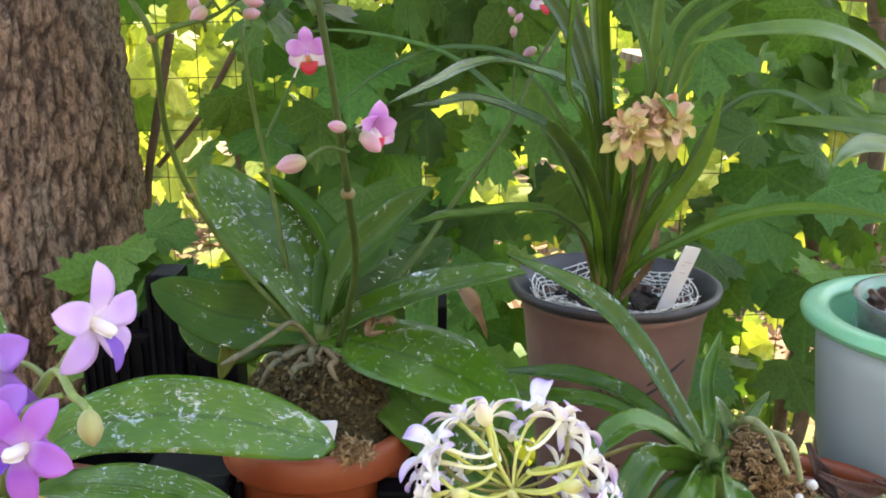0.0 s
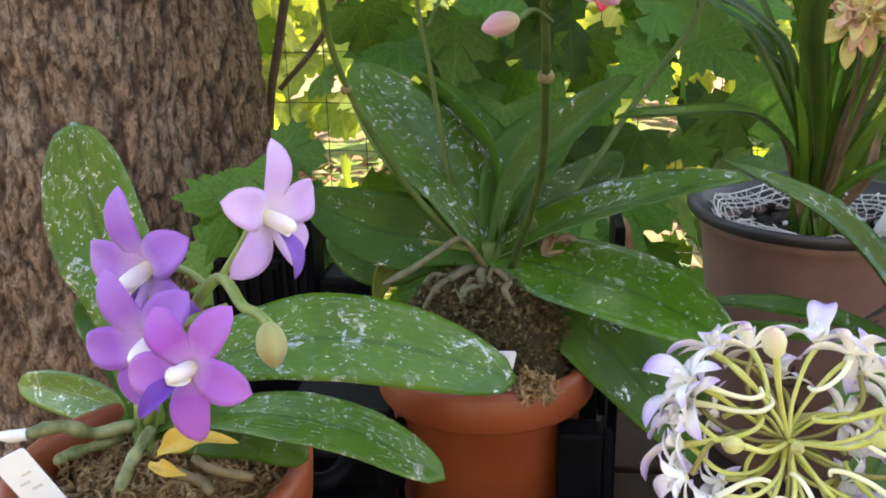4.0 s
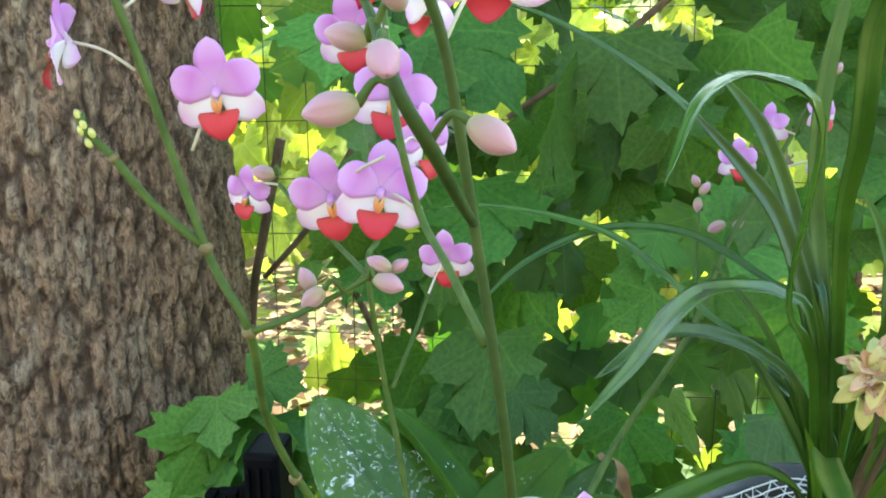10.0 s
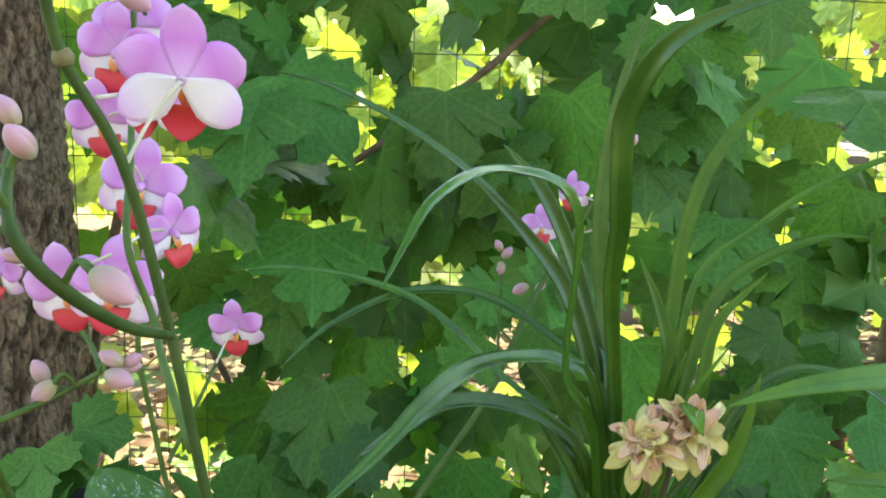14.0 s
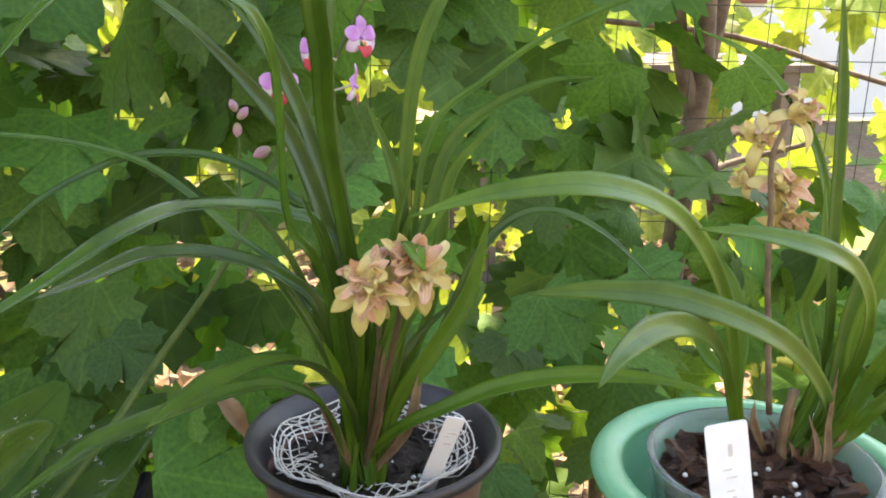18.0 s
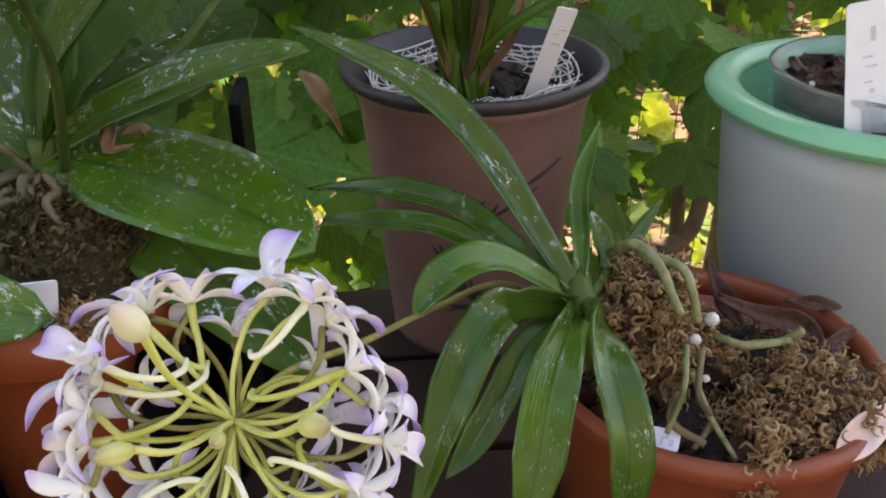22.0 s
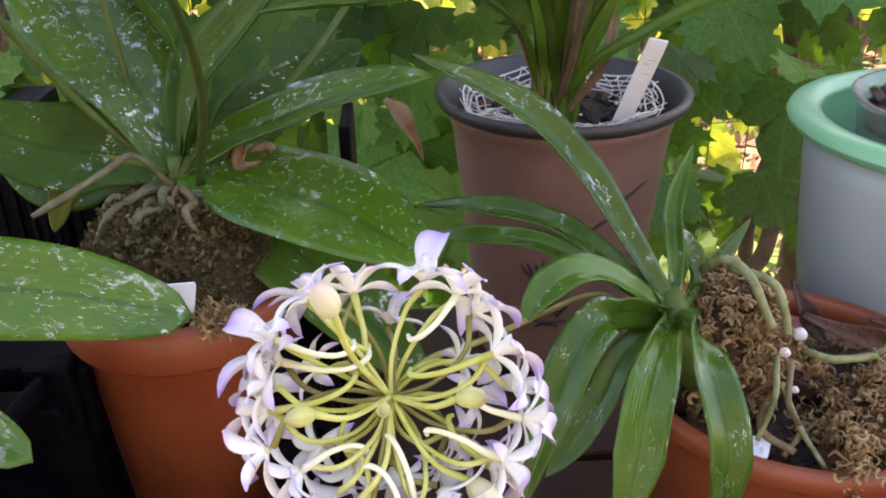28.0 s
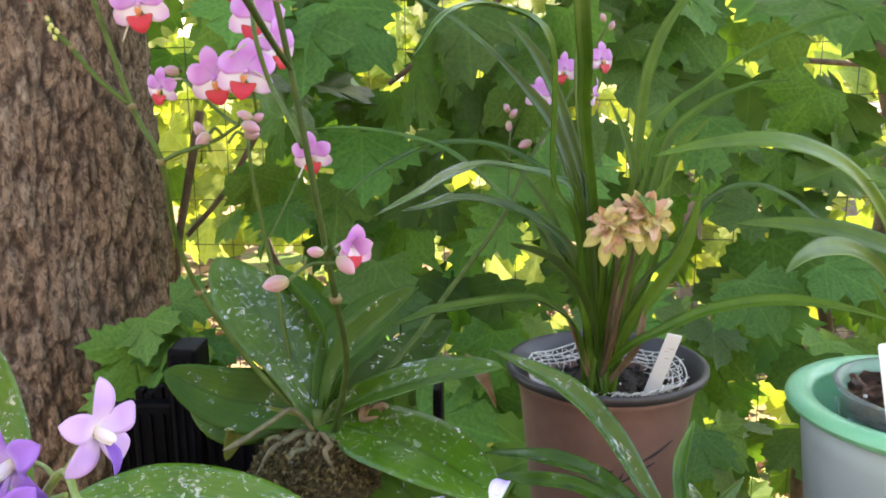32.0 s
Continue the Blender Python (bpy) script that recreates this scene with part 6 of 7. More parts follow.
    for at, way, length, foot in buds:
        bud(p, at, way, length, BUD_PINK)
        a, b = Vector(foot), Vector(at) - Vector(way).normalized() * length * 0.45
        tube("bud_stalk", [a, a.lerp(b, 0.55) + Vector((0, 0, 0.004)), b], [0.0010, 0.0009, 0.0012], STEM_PALE, p, "", 10, 6)
    for dx, dz in ((0.0, 0.0), (0.0016, -0.0036), (0.0006, -0.0056), (0.0030, -0.0102), (0.0046, -0.0066)):
        bud(p, Vector((-0.206 + dx, 0.463, 0.413 + dz)), (-0.4, 0, 0.9), 0.004, BUD_GREEN)

    # far spike leaning back to the right
    far = [(-0.060, 0.560, 0.140), (-0.02, 0.63, 0.17), (0.006, 0.676, 0.197), (0.052, 0.720, 0.252), (0.080, 0.760, 0.302), (0.114, 0.790, 0.351), (0.137, 0.800, 0.392), (0.149, 0.800, 0.415)]
    tube("flower_spike", far, [0.0024, 0.0022, 0.0014], STEM_PALE, p, "", 40, 8)
    tube("side_branch", [(0.057, 0.735, 0.259), (0.059, 0.750, 0.293), (0.060, 0.760, 0.326)], [0.001, 0.0008], STEM_PALE, p, "", 10, 6)
    for at, face, foot in (((0.087, 0.780, 0.355), (0.1, -0.9, 0.1), (0.100, 0.775, 0.332)), ((0.112, 0.800, 0.377), (-0.6, -0.6, 0.0), (0.127, 0.795, 0.371)), ((0.137, 0.790, 0.354), (0.9, -0.2, -0.1), (0.120, 0.790, 0.349)), ((0.144, 0.800, 0.386), (0.5, -0.75, 0.1), (0.137, 0.800, 0.392))):
        flower(p, PINK_PARTS, PINK_COLUMN, at, face, 0.029, "")
        tube("flower_stalk", [foot, at], [0.0009, 0.0008], STALK_PINK, p, "", 4, 6)
    for at, way, s in (((0.074, 0.770, 0.311), (-0.8, 0, -0.4), 0.013), ((0.059, 0.760, 0.328), (0, 0, -1), 0.010), ((0.063, 0.760, 0.339), (0.4, 0, 0.5), 0.010), ((0.057, 0.760, 0.344), (-0.3, 0, 0.6), 0.009), ((0.088, 0.770, 0.313), (0.5, 0, 0.4), 0.009), ((0.153, 0.800, 0.415), (0.3, 0, 0.7), 0.009), ((0.145, 0.800, 0.422), (-0.3, 0, 0.7), 0.009)):
        bud(p, at, way, s, BUD_PINK)


build_pink_orchid()


# ---- the violet orchid ----
def build_violet_orchid():
    base = Vector((-0.230, 0.410, 0.098))
    p = thing("violet_orchid", (-0.225, 0.40, 0.085), "small orchid with wet light-green leaves and a cluster of violet flowers", "orchid")

    def leaf(points, width, mat=LEAF_VIOLET, label="", face=(0, -0.55, 0.85), fold=0.16, **how):
        blade("leaf", [base, *points], width, mat, p, label, face=face, profile=profile_broad, fold=fold, n=32, m=10, thick=0.0018, **how)

    leaf([(-0.241, 0.425, 0.157), (-0.257, 0.440, 0.189), (-0.266, 0.450, 0.236)], 0.044, face=(0.25, -0.9, 0.35), fold=0.12)
    leaf([(-0.202, 0.420, 0.129), (-0.161, 0.430, 0.138), (-0.115, 0.445, 0.128), (-0.062, 0.463, 0.103)], 0.043, face=(0.1, -0.72, 0.7), wave=0.05)
    leaf([(-0.189, 0.380, 0.125), (-0.151, 0.365, 0.135), (-0.117, 0.355, 0.134), (-0.085, 0.345, 0.123)], 0.025, face=(0.1, -0.35, 0.93), wave=0.06)
    leaf([(-0.253, 0.425, 0.100), (-0.285, 0.440, 0.100), (-0.328, 0.463, 0.092)], 0.022, LEAF_VIOLET, "", (0.1, -0.9, 0.4), 0.3)
    leaf([(-0.196, 0.385, 0.112), (-0.168, 0.380, 0.117), (-0.145, 0.375, 0.110)], 0.020, LEAF_PHAL_DARK, "", (0, -0.8, 0.5))
    leaf([(-0.254, 0.430, 0.131), (-0.267, 0.445, 0.142), (-0.268, 0.450, 0.145)], 0.022, LEAF_PHAL_DARK, "", (0.3, -0.9, 0.2))
    blade("leaf", [(-0.202, 0.360, 0.119), (-0.187, 0.360, 0.127), (-0.168, 0.360, 0.126)], 0.010, YELLOWED, p, "shrivelled yellow leaf", profile=profile_pointed, fold=0.6, wave=0.6, m=8)
    blade("leaf", [(-0.201, 0.350, 0.121), (-0.192, 0.345, 0.122), (-0.184, 0.345, 0.120)], 0.006, YELLOWED, p, "shrivelled yellow leaf", profile=profile_pointed, fold=0.6, wave=0.6, m=8)
    tube("crown", [(-0.228, 0.40, 0.085), base, (-0.228, 0.408, 0.118)], [0.006, 0.008, 0.006], STEM_VIOLET, p, "", 8, 10)
    for pts, r, mat in (([(-0.231, 0.400, 0.108), (-0.246, 0.390, 0.109), (-0.254, 0.380, 0.118), (-0.269, 0.375, 0.116)], 0.0034, ROOT_GREEN), ([(-0.219, 0.390, 0.112), (-0.218, 0.370, 0.111), (-0.219, 0.355, 0.104)], 0.0030, ROOT_GREEN), ([(-0.239, 0.400, 0.101), (-0.251, 0.380, 0.105), (-0.253, 0.370, 0.107)], 0.003, ROOT_GREEN),
                        ([(-0.187, 0.360, 0.118), (-0.176, 0.350, 0.120), (-0.160, 0.350, 0.117)], 0.0022, ROOT_BROWN), ([(-0.192, 0.350, 0.118), (-0.179, 0.345, 0.118), (-0.173, 0.340, 0.116)], 0.0022, ROOT_BROWN)):
        tube("root", pts, [r * 0.8, r * 1.0, r * 0.72, r * 1.02, r * 0.8, r * 0.95, r * 0.6], mat, p, "", 18, 9)
    tube("root_tip", [(-0.267, 0.374, 0.117), (-0.273, 0.372, 0.117), (-0.279, 0.371, 0.118)], [0.0026, 0.0028, 0.0014], PERLITE, p, "pale grey root tip", 8, 9)
    spike = [(-0.226, 0.402, 0.108), (-0.197, 0.360, 0.154), (-0.167, 0.335, 0.196), (-0.157, 0.333, 0.206), (-0.144, 0.315, 0.204), (-0.134, 0.300, 0.208), (-0.127, 0.290, 0.209)]
    tube("flower_spike", spike, [0.0027, 0.0022, 0.0018, 0.0014], STEM_VIOLET, p, "", 40, 9)
    spots = [
        (LILAC_PARTS, (-0.1380, 0.3260, 0.2300), (0.92, -0.40, 0.06), 0.0400, (-0.157, 0.333, 0.206), -8, "pale lilac flower with a deep violet lip"),
        (VIOLET_PARTS, (-0.1840, 0.3400, 0.2070), (-0.42, -0.90, 0.06), 0.0480, (-0.162, 0.334, 0.202), 14, "violet flower"),
        (VIOLET_PARTS, (-0.1740, 0.3140, 0.1920), (-0.22, -0.95, 0.10), 0.0435, (-0.153, 0.325, 0.199), 30, "violet flower"),
        (MAGENTA_PARTS, (-0.1500, 0.2880, 0.1960), (-0.12, -0.90, 0.35), 0.0365, (-0.154, 0.320, 0.198), -34, "magenta-violet flower"),
    ]
    for kind, at, face, size, foot, spin, label in spots:
        flower(p, kind, WHITE_COLUMN, at, face, size, label, spin)
        a, b = Vector(foot), Vector(at) - Vector(face).normalized() * 0.003
        tube("flower_stalk", [a, a.lerp(b, 0.5) + Vector((0, 0.004, 0)), b], [0.0014, 0.0013, 0.0015], STEM_VIOLET, p, "", 8, 7)
    bud(p, (-0.126, 0.287, 0.204), (0.15, -0.2, -1), 0.0135, BUD_OLIVE, 0.66, "greenish unopened bud")


build_violet_orchid()


# ---- the strap-leaved orchid with the white flower head ----
def build_white_orchid():
    crown = Vector((0.158, 0.472, 0.086))
    p = thing("strap_leaf_orchid", (0.185, 0.485, 0.03), "strap-leaved orchid with arching wet leaves and a round white flower head", "orchid")

    def leaf(points, width, face=(0, -0.55, 0.85), fold=0.45, mat=LEAF_VANDA, **how):
        blade("leaf", [crown, *points], 0.88 * width, mat, p, "", face=face, profile=profile_strap, fold=fold + 0.12, n=30, m=8, thick=0.0018, **how)

    leaf([(0.137, 0.485, 0.118), (0.111, 0.500, 0.156), (0.083, 0.508, 0.181), (0.040, 0.516, 0.203)], 0.023, (0.5, -0.6, 0.7), 0.5)
    leaf([(0.125, 0.462, 0.113), (0.106, 0.452, 0.121), (0.092, 0.445, 0.116), (0.082, 0.440, 0.106)], 0.021, (-0.2, -0.4, 0.9))
    leaf([(0.126, 0.452, 0.103), (0.109, 0.435, 0.100), (0.094, 0.420, 0.076), (0.076, 0.405, 0.026)], 0.024, (-0.5, -0.75, 0.35), 0.3)
    leaf([(0.133, 0.455, 0.080), (0.121, 0.445, 0.062), (0.107, 0.440, 0.039), (0.094, 0.435, 0.025)], 0.018, (-0.4, -0.6, 0.7), 0.3)
    leaf([(0.143, 0.440, 0.089), (0.133, 0.420, 0.077), (0.126, 0.405, 0.053), (0.118, 0.395, 0.022)], 0.025, (-0.15, -0.9, 0.4), 0.3)
    leaf([(0.153, 0.435, 0.105), (0.152, 0.405, 0.102), (0.155, 0.388, 0.084), (0.155, 0.382, 0.060), (0.155, 0.382, 0.027)], 0.021, (0.15, -0.9, 0.4), 0.3)
    leaf([(0.127, 0.490, 0.110), (0.106, 0.530, 0.109), (0.076, 0.560, 0.105), (0.036, 0.600, 0.090)], 0.018, (0.1, -0.6, 0.8), 0.5)
    leaf([(0.125, 0.490, 0.102), (0.099, 0.520, 0.103), (0.066, 0.550, 0.093), (0.044, 0.570, 0.086)], 0.015, (0.0, -0.6, 0.8), 0.5)
    leaf([(0.163, 0.490, 0.106), (0.166, 0.510, 0.127), (0.178, 0.530, 0.150)], 0.012, (-0.4, -0.9, 0.1), 0.8)
    leaf([(0.173, 0.495, 0.091), (0.174, 0.505, 0.101), (0.171, 0.510, 0.113)], 0.014, (0.3, -0.9, 0.2), 0.6)
    leaf([(0.182, 0.505, 0.088), (0.197, 0.520, 0.095), (0.215, 0.535, 0.105)], 0.011, (0.1, -0.9, 0.3), 0.6)
    tube("stem", [(0.185, 0.485, 0.03), (0.170, 0.478, 0.06), crown, (0.160, 0.485, 0.095)], [0.008, 0.010, 0.009, 0.005], STEM_PALE, p, "", 12, 10)
    for pts, r, mat in (([(0.176, 0.490, 0.101), (0.181, 0.475, 0.114), (0.188, 0.462, 0.111), (0.194, 0.454, 0.097), (0.197, 0.452, 0.091)], 0.0022, ROOT_GREEN), ([(0.184, 0.480, 0.107), (0.200, 0.466, 0.106), (0.204, 0.458, 0.096), (0.206, 0.454, 0.085)], 0.0021, ROOT_GREEN),
                        ([(0.202, 0.453, 0.074), (0.197, 0.438, 0.062), (0.191, 0.435, 0.041)], 0.0014, ROOT_GREEN), ([(0.211, 0.456, 0.069), (0.205, 0.440, 0.057), (0.213, 0.440, 0.041), (0.202, 0.430, 0.035)], 0.0015, ROOT_BROWN), ([(0.204, 0.448, 0.063), (0.212, 0.440, 0.044), (0.220, 0.425, 0.031)], 0.0014, ROOT_GREEN),
                        ([(0.223, 0.470, 0.065), (0.234, 0.460, 0.066), (0.254, 0.460, 0.067)], 0.0019, ROOT_GREEN), ([(0.241, 0.470, 0.059), (0.252, 0.465, 0.063), (0.259, 0.460, 0.072)], 0.0020, ROOT_GREEN), ([(0.195, 0.440, 0.058), (0.195, 0.440, 0.042), (0.207, 0.430, 0.037)], 0.002, ROOT_BROWN)):
        tube("root", pts, [r, r, r * 0.85], mat, p, "", 20, 9)

    # the flower head: stalks spread from one point, the flowers stand outward with their spurs curving back over the middle
    heart, n = Vector((0.029, 0.326, 0.156)), Vector((0.05, -0.80, 0.58)).normalized()
    tube("flower_spike", [crown + Vector((-0.004, -0.004, -0.002)), (0.124, 0.475, 0.098), (0.092, 0.452, 0.103), (0.062, 0.400, 0.125), (0.040, 0.355, 0.148), heart], [0.0015, 0.0014, 0.0012, 0.0009], STEM_OLIVE, p, "", 24, 8)
    rng = random.Random(31)
    side = Vector((1, 0, 0.06)).cross(n).normalized() * -1
    across = n.cross(side).normalized()
    # each flower: turn round the head in degrees, reach from its middle, height towards the viewer, size
    blooms = [(82, 46, -4, 28), (112, 47, 2, 29), (130, 42, 10, 25), (146, 45, 4, 28), (163, 43, 12, 29), (178, 46, 2, 27), (196, 47, 6, 28), (208, 50, 12, 30), (225, 44, 2, 29), (240, 42, 8, 27), (258, 44, 4, 30),
              (274, 46, 10, 28), (290, 44, 2, 28), (306, 43, 8, 29), (322, 46, 4, 28), (338, 45, 8, 27), (352, 48, 2, 28), (6, 46, 10, 29), (20, 48, 3, 29), (34, 46, 10, 28), (48, 46, 0, 28), (64, 44, -6, 26),
              (152, 30, -14, 23), (216, 30, -10, 24), (236, 31, -14, 24), (298, 30, -12, 24), (324, 32, -14, 23), (100, 30, -16, 22), (30, 32, -12, 22), (186, 32, -14, 23), (266, 30, -16, 24)]
    for k, (turn, reach, lift, size) in enumerate(blooms):
        a = radians(turn + rng.uniform(-7, 7))
        d = across * math.cos(a) + side * math.sin(a)
        at = heart + d * reach * rng.uniform(0.00066, 0.00080) + n * lift * 0.0006
        face = d * 0.9 + n * rng.uniform(-0.6, 0.35) + Vector((rng.uniform(-0.3, 0.3), 0, rng.uniform(-0.10, 0.40)))
        flower(p, NEO_PARTS[k % 3], NEO_COLUMN, at, face, size * rng.uniform(0.00082, 0.00100), "", rng.uniform(-50, 50))
        back = at - face.normalized() * 0.0015
        start = heart - n * rng.uniform(-0.002, 0.008)
        bow = d.cross(n) * rng.uniform(-0.009, 0.009)
        tube("flower_stalk", [start, start.lerp(back, 0.35) + n * 0.003 + bow, start.lerp(back, 0.75) + n * 0.005 + bow, back], [0.0007, 0.0007, 0.0008, 0.0010], STEM_OLIVE if k % 3 == 0 else STEM_LIME, p, "", 12, 7)
        if k > 21 or k % 2 and k not in (7, 11, 19):
            continue
        s = d.cross(n) * rng.choice((-1, 1))
        h = rng.uniform(0.016, 0.025)
        q = back + face.normalized() * 0.001
        up, b = rng.uniform(0.20, 0.40), rng.uniform(0.2, 0.9)
        spur = [q, q - d * 0.22 * h + n * 0.75 * up * h + s * 0.02 * h, q - d * 0.52 * h + n * up * h + s * 0.08 * b * h, q - d * 0.82 * h + n * 0.85 * up * h + s * 0.25 * b * h, q - d * 0.97 * h + n * 0.45 * up * h + s * 0.50 * b * h, q - d * 0.93 * h + s * 0.68 * b * h]
        tube("spur", spur, [0.00125, 0.0010, 0.00085, 0.0008, 0.00085, 0.0006], STEM_CREAM if k % 4 else STEM_LIME, p, "", 24, 8)
    for at, s, skin, wide in (((0.0065, 0.3050, 0.1665), 0.0105, BUD_GREEN, 0.5), ((0.0505, 0.3050, 0.1700), 0.0115, BUD_GREEN, 0.5), ((0.0545, 0.3050, 0.1360), 0.0150, BUD_CREAM, 0.52), ((0.0180, 0.3000, 0.1350), 0.0125, BUD_GREEN, 0.55), ((0.0155, 0.3060, 0.2000), 0.0130, BUD_CREAM, 0.54), ((0.0275, 0.3120, 0.1620), 0.0070, BUD_GREEN, 0.55)):
        v = Vector(at)
        out = (v - heart).normalized()
        bow = out.cross(n) * rng.choice((-1, 1)) * 0.004
        bud(p, v, out + n * 0.1, s, skin, wide, "lime-green bud" if skin is BUD_GREEN else "plump cream bud")
        tube("bud_stalk", [heart, heart.lerp(v, 0.5) + n * 0.004 + bow, v - out * s * 0.4], [0.0008, 0.0008, 0.0011], STEM_LIME, p, "", 12, 7)


build_white_orchid()


# ---- the two cymbidiums ----
def ruffled(parent, at, face, size, seed, outer=4, inner=40, mats=(CREAM_GREEN, CREAM, CREAM_PINK)):
    """A double flower: reflexed outer petals and a ruffled heart."""
    rng = random.Random(seed)
    v, f, u = ball_data(0.10, 0.10, 0.12)
    core = hang("flower", mesh_from("flower", v, f, mats[2], u), parent, "double cream-yellow flower with pink markings", flower_frame(at, face, size))
    for k in range(outer):
        ob = new("petal", petal_mesh("petal", rng.uniform(0.50, 0.62), 0.25, mats[0], lance_petal, rng.uniform(0.05, 0.25), 0.25, 8, 4))
        ob.parent, ob.matrix_local = core, rot(360 * k / outer + rng.uniform(-25, 25), rng.uniform(-35, 0))
    for k in range(inner):
        ob = new("petal", petal_mesh("petal", rng.uniform(0.30, 0.54), rng.uniform(0.13, 0.25), mats[1 + k % 2], oval_petal, rng.uniform(-0.18, 0.18), 0.5, 9, 6, rng.uniform(0.4, 0.9)))
        ob.parent, ob.matrix_local = core, rot(rng.uniform(0, 360), rng.uniform(0, 74), (rng.uniform(-0.16, 0.16), rng.uniform(-0.12, 0.12), rng.uniform(0.0, 0.08)))
    return core


def build_cymbidium():
    base = Vector((0.130, 0.672, 0.108))
    p = thing("cymbidium", base, "cymbidium with long arching grassy leaves and double cream flowers", "orchid")
    rng = random.Random(17)

    def leaf(points, width, mat=LEAF_CYM, face=(0, -0.6, 0.8), fold=0.5, label=""):
        foot = base + Vector((rng.uniform(-0.012, 0.012), rng.uniform(-0.012, 0.012), -0.004))
        blade("leaf", [foot, *points], 0.88 * width, mat, p, label, face=face, profile=profile_strap, fold=fold, n=34, m=6, thick=0.001)

    front = (0, -0.9, 0.4)
    leaf([(0.121, 0.680, 0.264), (0.094, 0.720, 0.289), (0.057, 0.740, 0.309), (0.023, 0.745, 0.315), (-0.013, 0.740, 0.312), (-0.055, 0.725, 0.294), (-0.085, 0.700, 0.271)], 0.0085)
    leaf([(0.114, 0.670, 0.267), (0.090, 0.660, 0.295), (0.068, 0.645, 0.303), (0.037, 0.600, 0.313), (0.014, 0.555, 0.312), (-0.006, 0.510, 0.306), (-0.029, 0.466, 0.300)], 0.0125)
    leaf([(0.111, 0.668, 0.223), (0.085, 0.660, 0.257), (0.052, 0.645, 0.275), (0.020, 0.610, 0.287), (-0.002, 0.570, 0.288), (-0.019, 0.535, 0.291)], 0.013)
    leaf([(0.103, 0.680, 0.230), (0.057, 0.710, 0.270), (0.010, 0.730, 0.307), (-0.031, 0.740, 0.321), (-0.080, 0.740, 0.329), (-0.121, 0.735, 0.328)], 0.0065)
    leaf([(0.122, 0.680, 0.264), (0.113, 0.700, 0.306), (0.059, 0.700, 0.375), (0.014, 0.690, 0.416), (-0.042, 0.680, 0.448), (-0.079, 0.670, 0.459)], 0.0075)
    leaf([(0.130, 0.675, 0.200), (0.122, 0.690, 0.269), (0.103, 0.700, 0.337), (0.085, 0.700, 0.379), (0.070, 0.700, 0.401), (0.053, 0.700, 0.419)], 0.012, face=front)
    leaf([(0.127, 0.675, 0.200), (0.117, 0.685, 0.263), (0.096, 0.690, 0.328), (0.070, 0.690, 0.364), (0.035, 0.685, 0.401)], 0.013, face=front)
    leaf([(0.126, 0.668, 0.250), (0.111, 0.636, 0.342), (0.108, 0.614, 0.385), (0.104, 0.600, 0.412), (0.103, 0.590, 0.445), (0.115, 0.575, 0.474), (0.138, 0.565, 0.490), (0.170, 0.555, 0.500)], 0.0138, face=front)
    leaf([(0.136, 0.678, 0.198), (0.127, 0.690, 0.261), (0.119, 0.700, 0.320), (0.114, 0.700, 0.370), (0.116, 0.700, 0.414), (0.124, 0.700, 0.463), (0.140, 0.700, 0.511)], 0.012, face=front)
    leaf([(0.154, 0.680, 0.224), (0.162, 0.700, 0.313), (0.172, 0.710, 0.381), (0.198, 0.720, 0.430), (0.248, 0.730, 0.474)], 0.011, LEAF_CYM2, face=front)
    leaf([(0.161, 0.680, 0.224), (0.178, 0.700, 0.286), (0.193, 0.710, 0.325), (0.220, 0.715, 0.347), (0.255, 0.710, 0.364), (0.282, 0.700, 0.368)], 0.01, LEAF_CYM2)
    leaf([(0.162, 0.685, 0.222), (0.180, 0.720, 0.327), (0.225, 0.740, 0.365), (0.274, 0.750, 0.395), (0.345, 0.750, 0.422), (0.421, 0.740, 0.427)], 0.0065, LEAF_CYM2)
    leaf([(0.152, 0.670, 0.162), (0.177, 0.665, 0.205), (0.197, 0.662, 0.242), (0.209, 0.664, 0.291)], 0.0135, LEAF_CYM2, face=front, label="broad green leaf with a cut tip")
    leaf([(0.145, 0.670, 0.182), (0.157, 0.675, 0.243), (0.158, 0.680, 0.292), (0.150, 0.685, 0.325), (0.137, 0.690, 0.355)], 0.01, LEAF_CYM2, face=front)
    leaf([(0.153, 0.675, 0.163), (0.184, 0.690, 0.202), (0.211, 0.700, 0.255), (0.237, 0.700, 0.279), (0.264, 0.690, 0.283), (0.292, 0.680, 0.269), (0.319, 0.665, 0.243)], 0.008)
    leaf([(0.151, 0.655, 0.154), (0.175, 0.635, 0.177), (0.205, 0.615, 0.199), (0.243, 0.598, 0.212), (0.287, 0.590, 0.211), (0.330, 0.585, 0.201)], 0.0135, LEAF_CYM2)
    leaf([(0.126, 0.655, 0.164), (0.105, 0.600, 0.221), (0.084, 0.545, 0.253), (0.065, 0.480, 0.276), (0.054, 0.430, 0.290), (0.048, 0.397, 0.300)], 0.0145, LEAF_CYM2, (0, -0.4, 0.9))
    leaf([(0.110, 0.648, 0.172), (0.085, 0.630, 0.200), (0.058, 0.605, 0.211), (0.007, 0.548, 0.219), (-0.006, 0.510, 0.226), (-0.019, 0.467, 0.234)], 0.0145, LEAF_CYM2, (0, -0.35, 0.93))
    leaf([(0.124, 0.670, 0.168), (0.105, 0.675, 0.213), (0.086, 0.680, 0.245), (0.073, 0.685, 0.261)], 0.009, face=front)
    leaf([(0.131, 0.670, 0.187), (0.120, 0.675, 0.215), (0.095, 0.680, 0.237), (0.079, 0.680, 0.254)], 0.008)
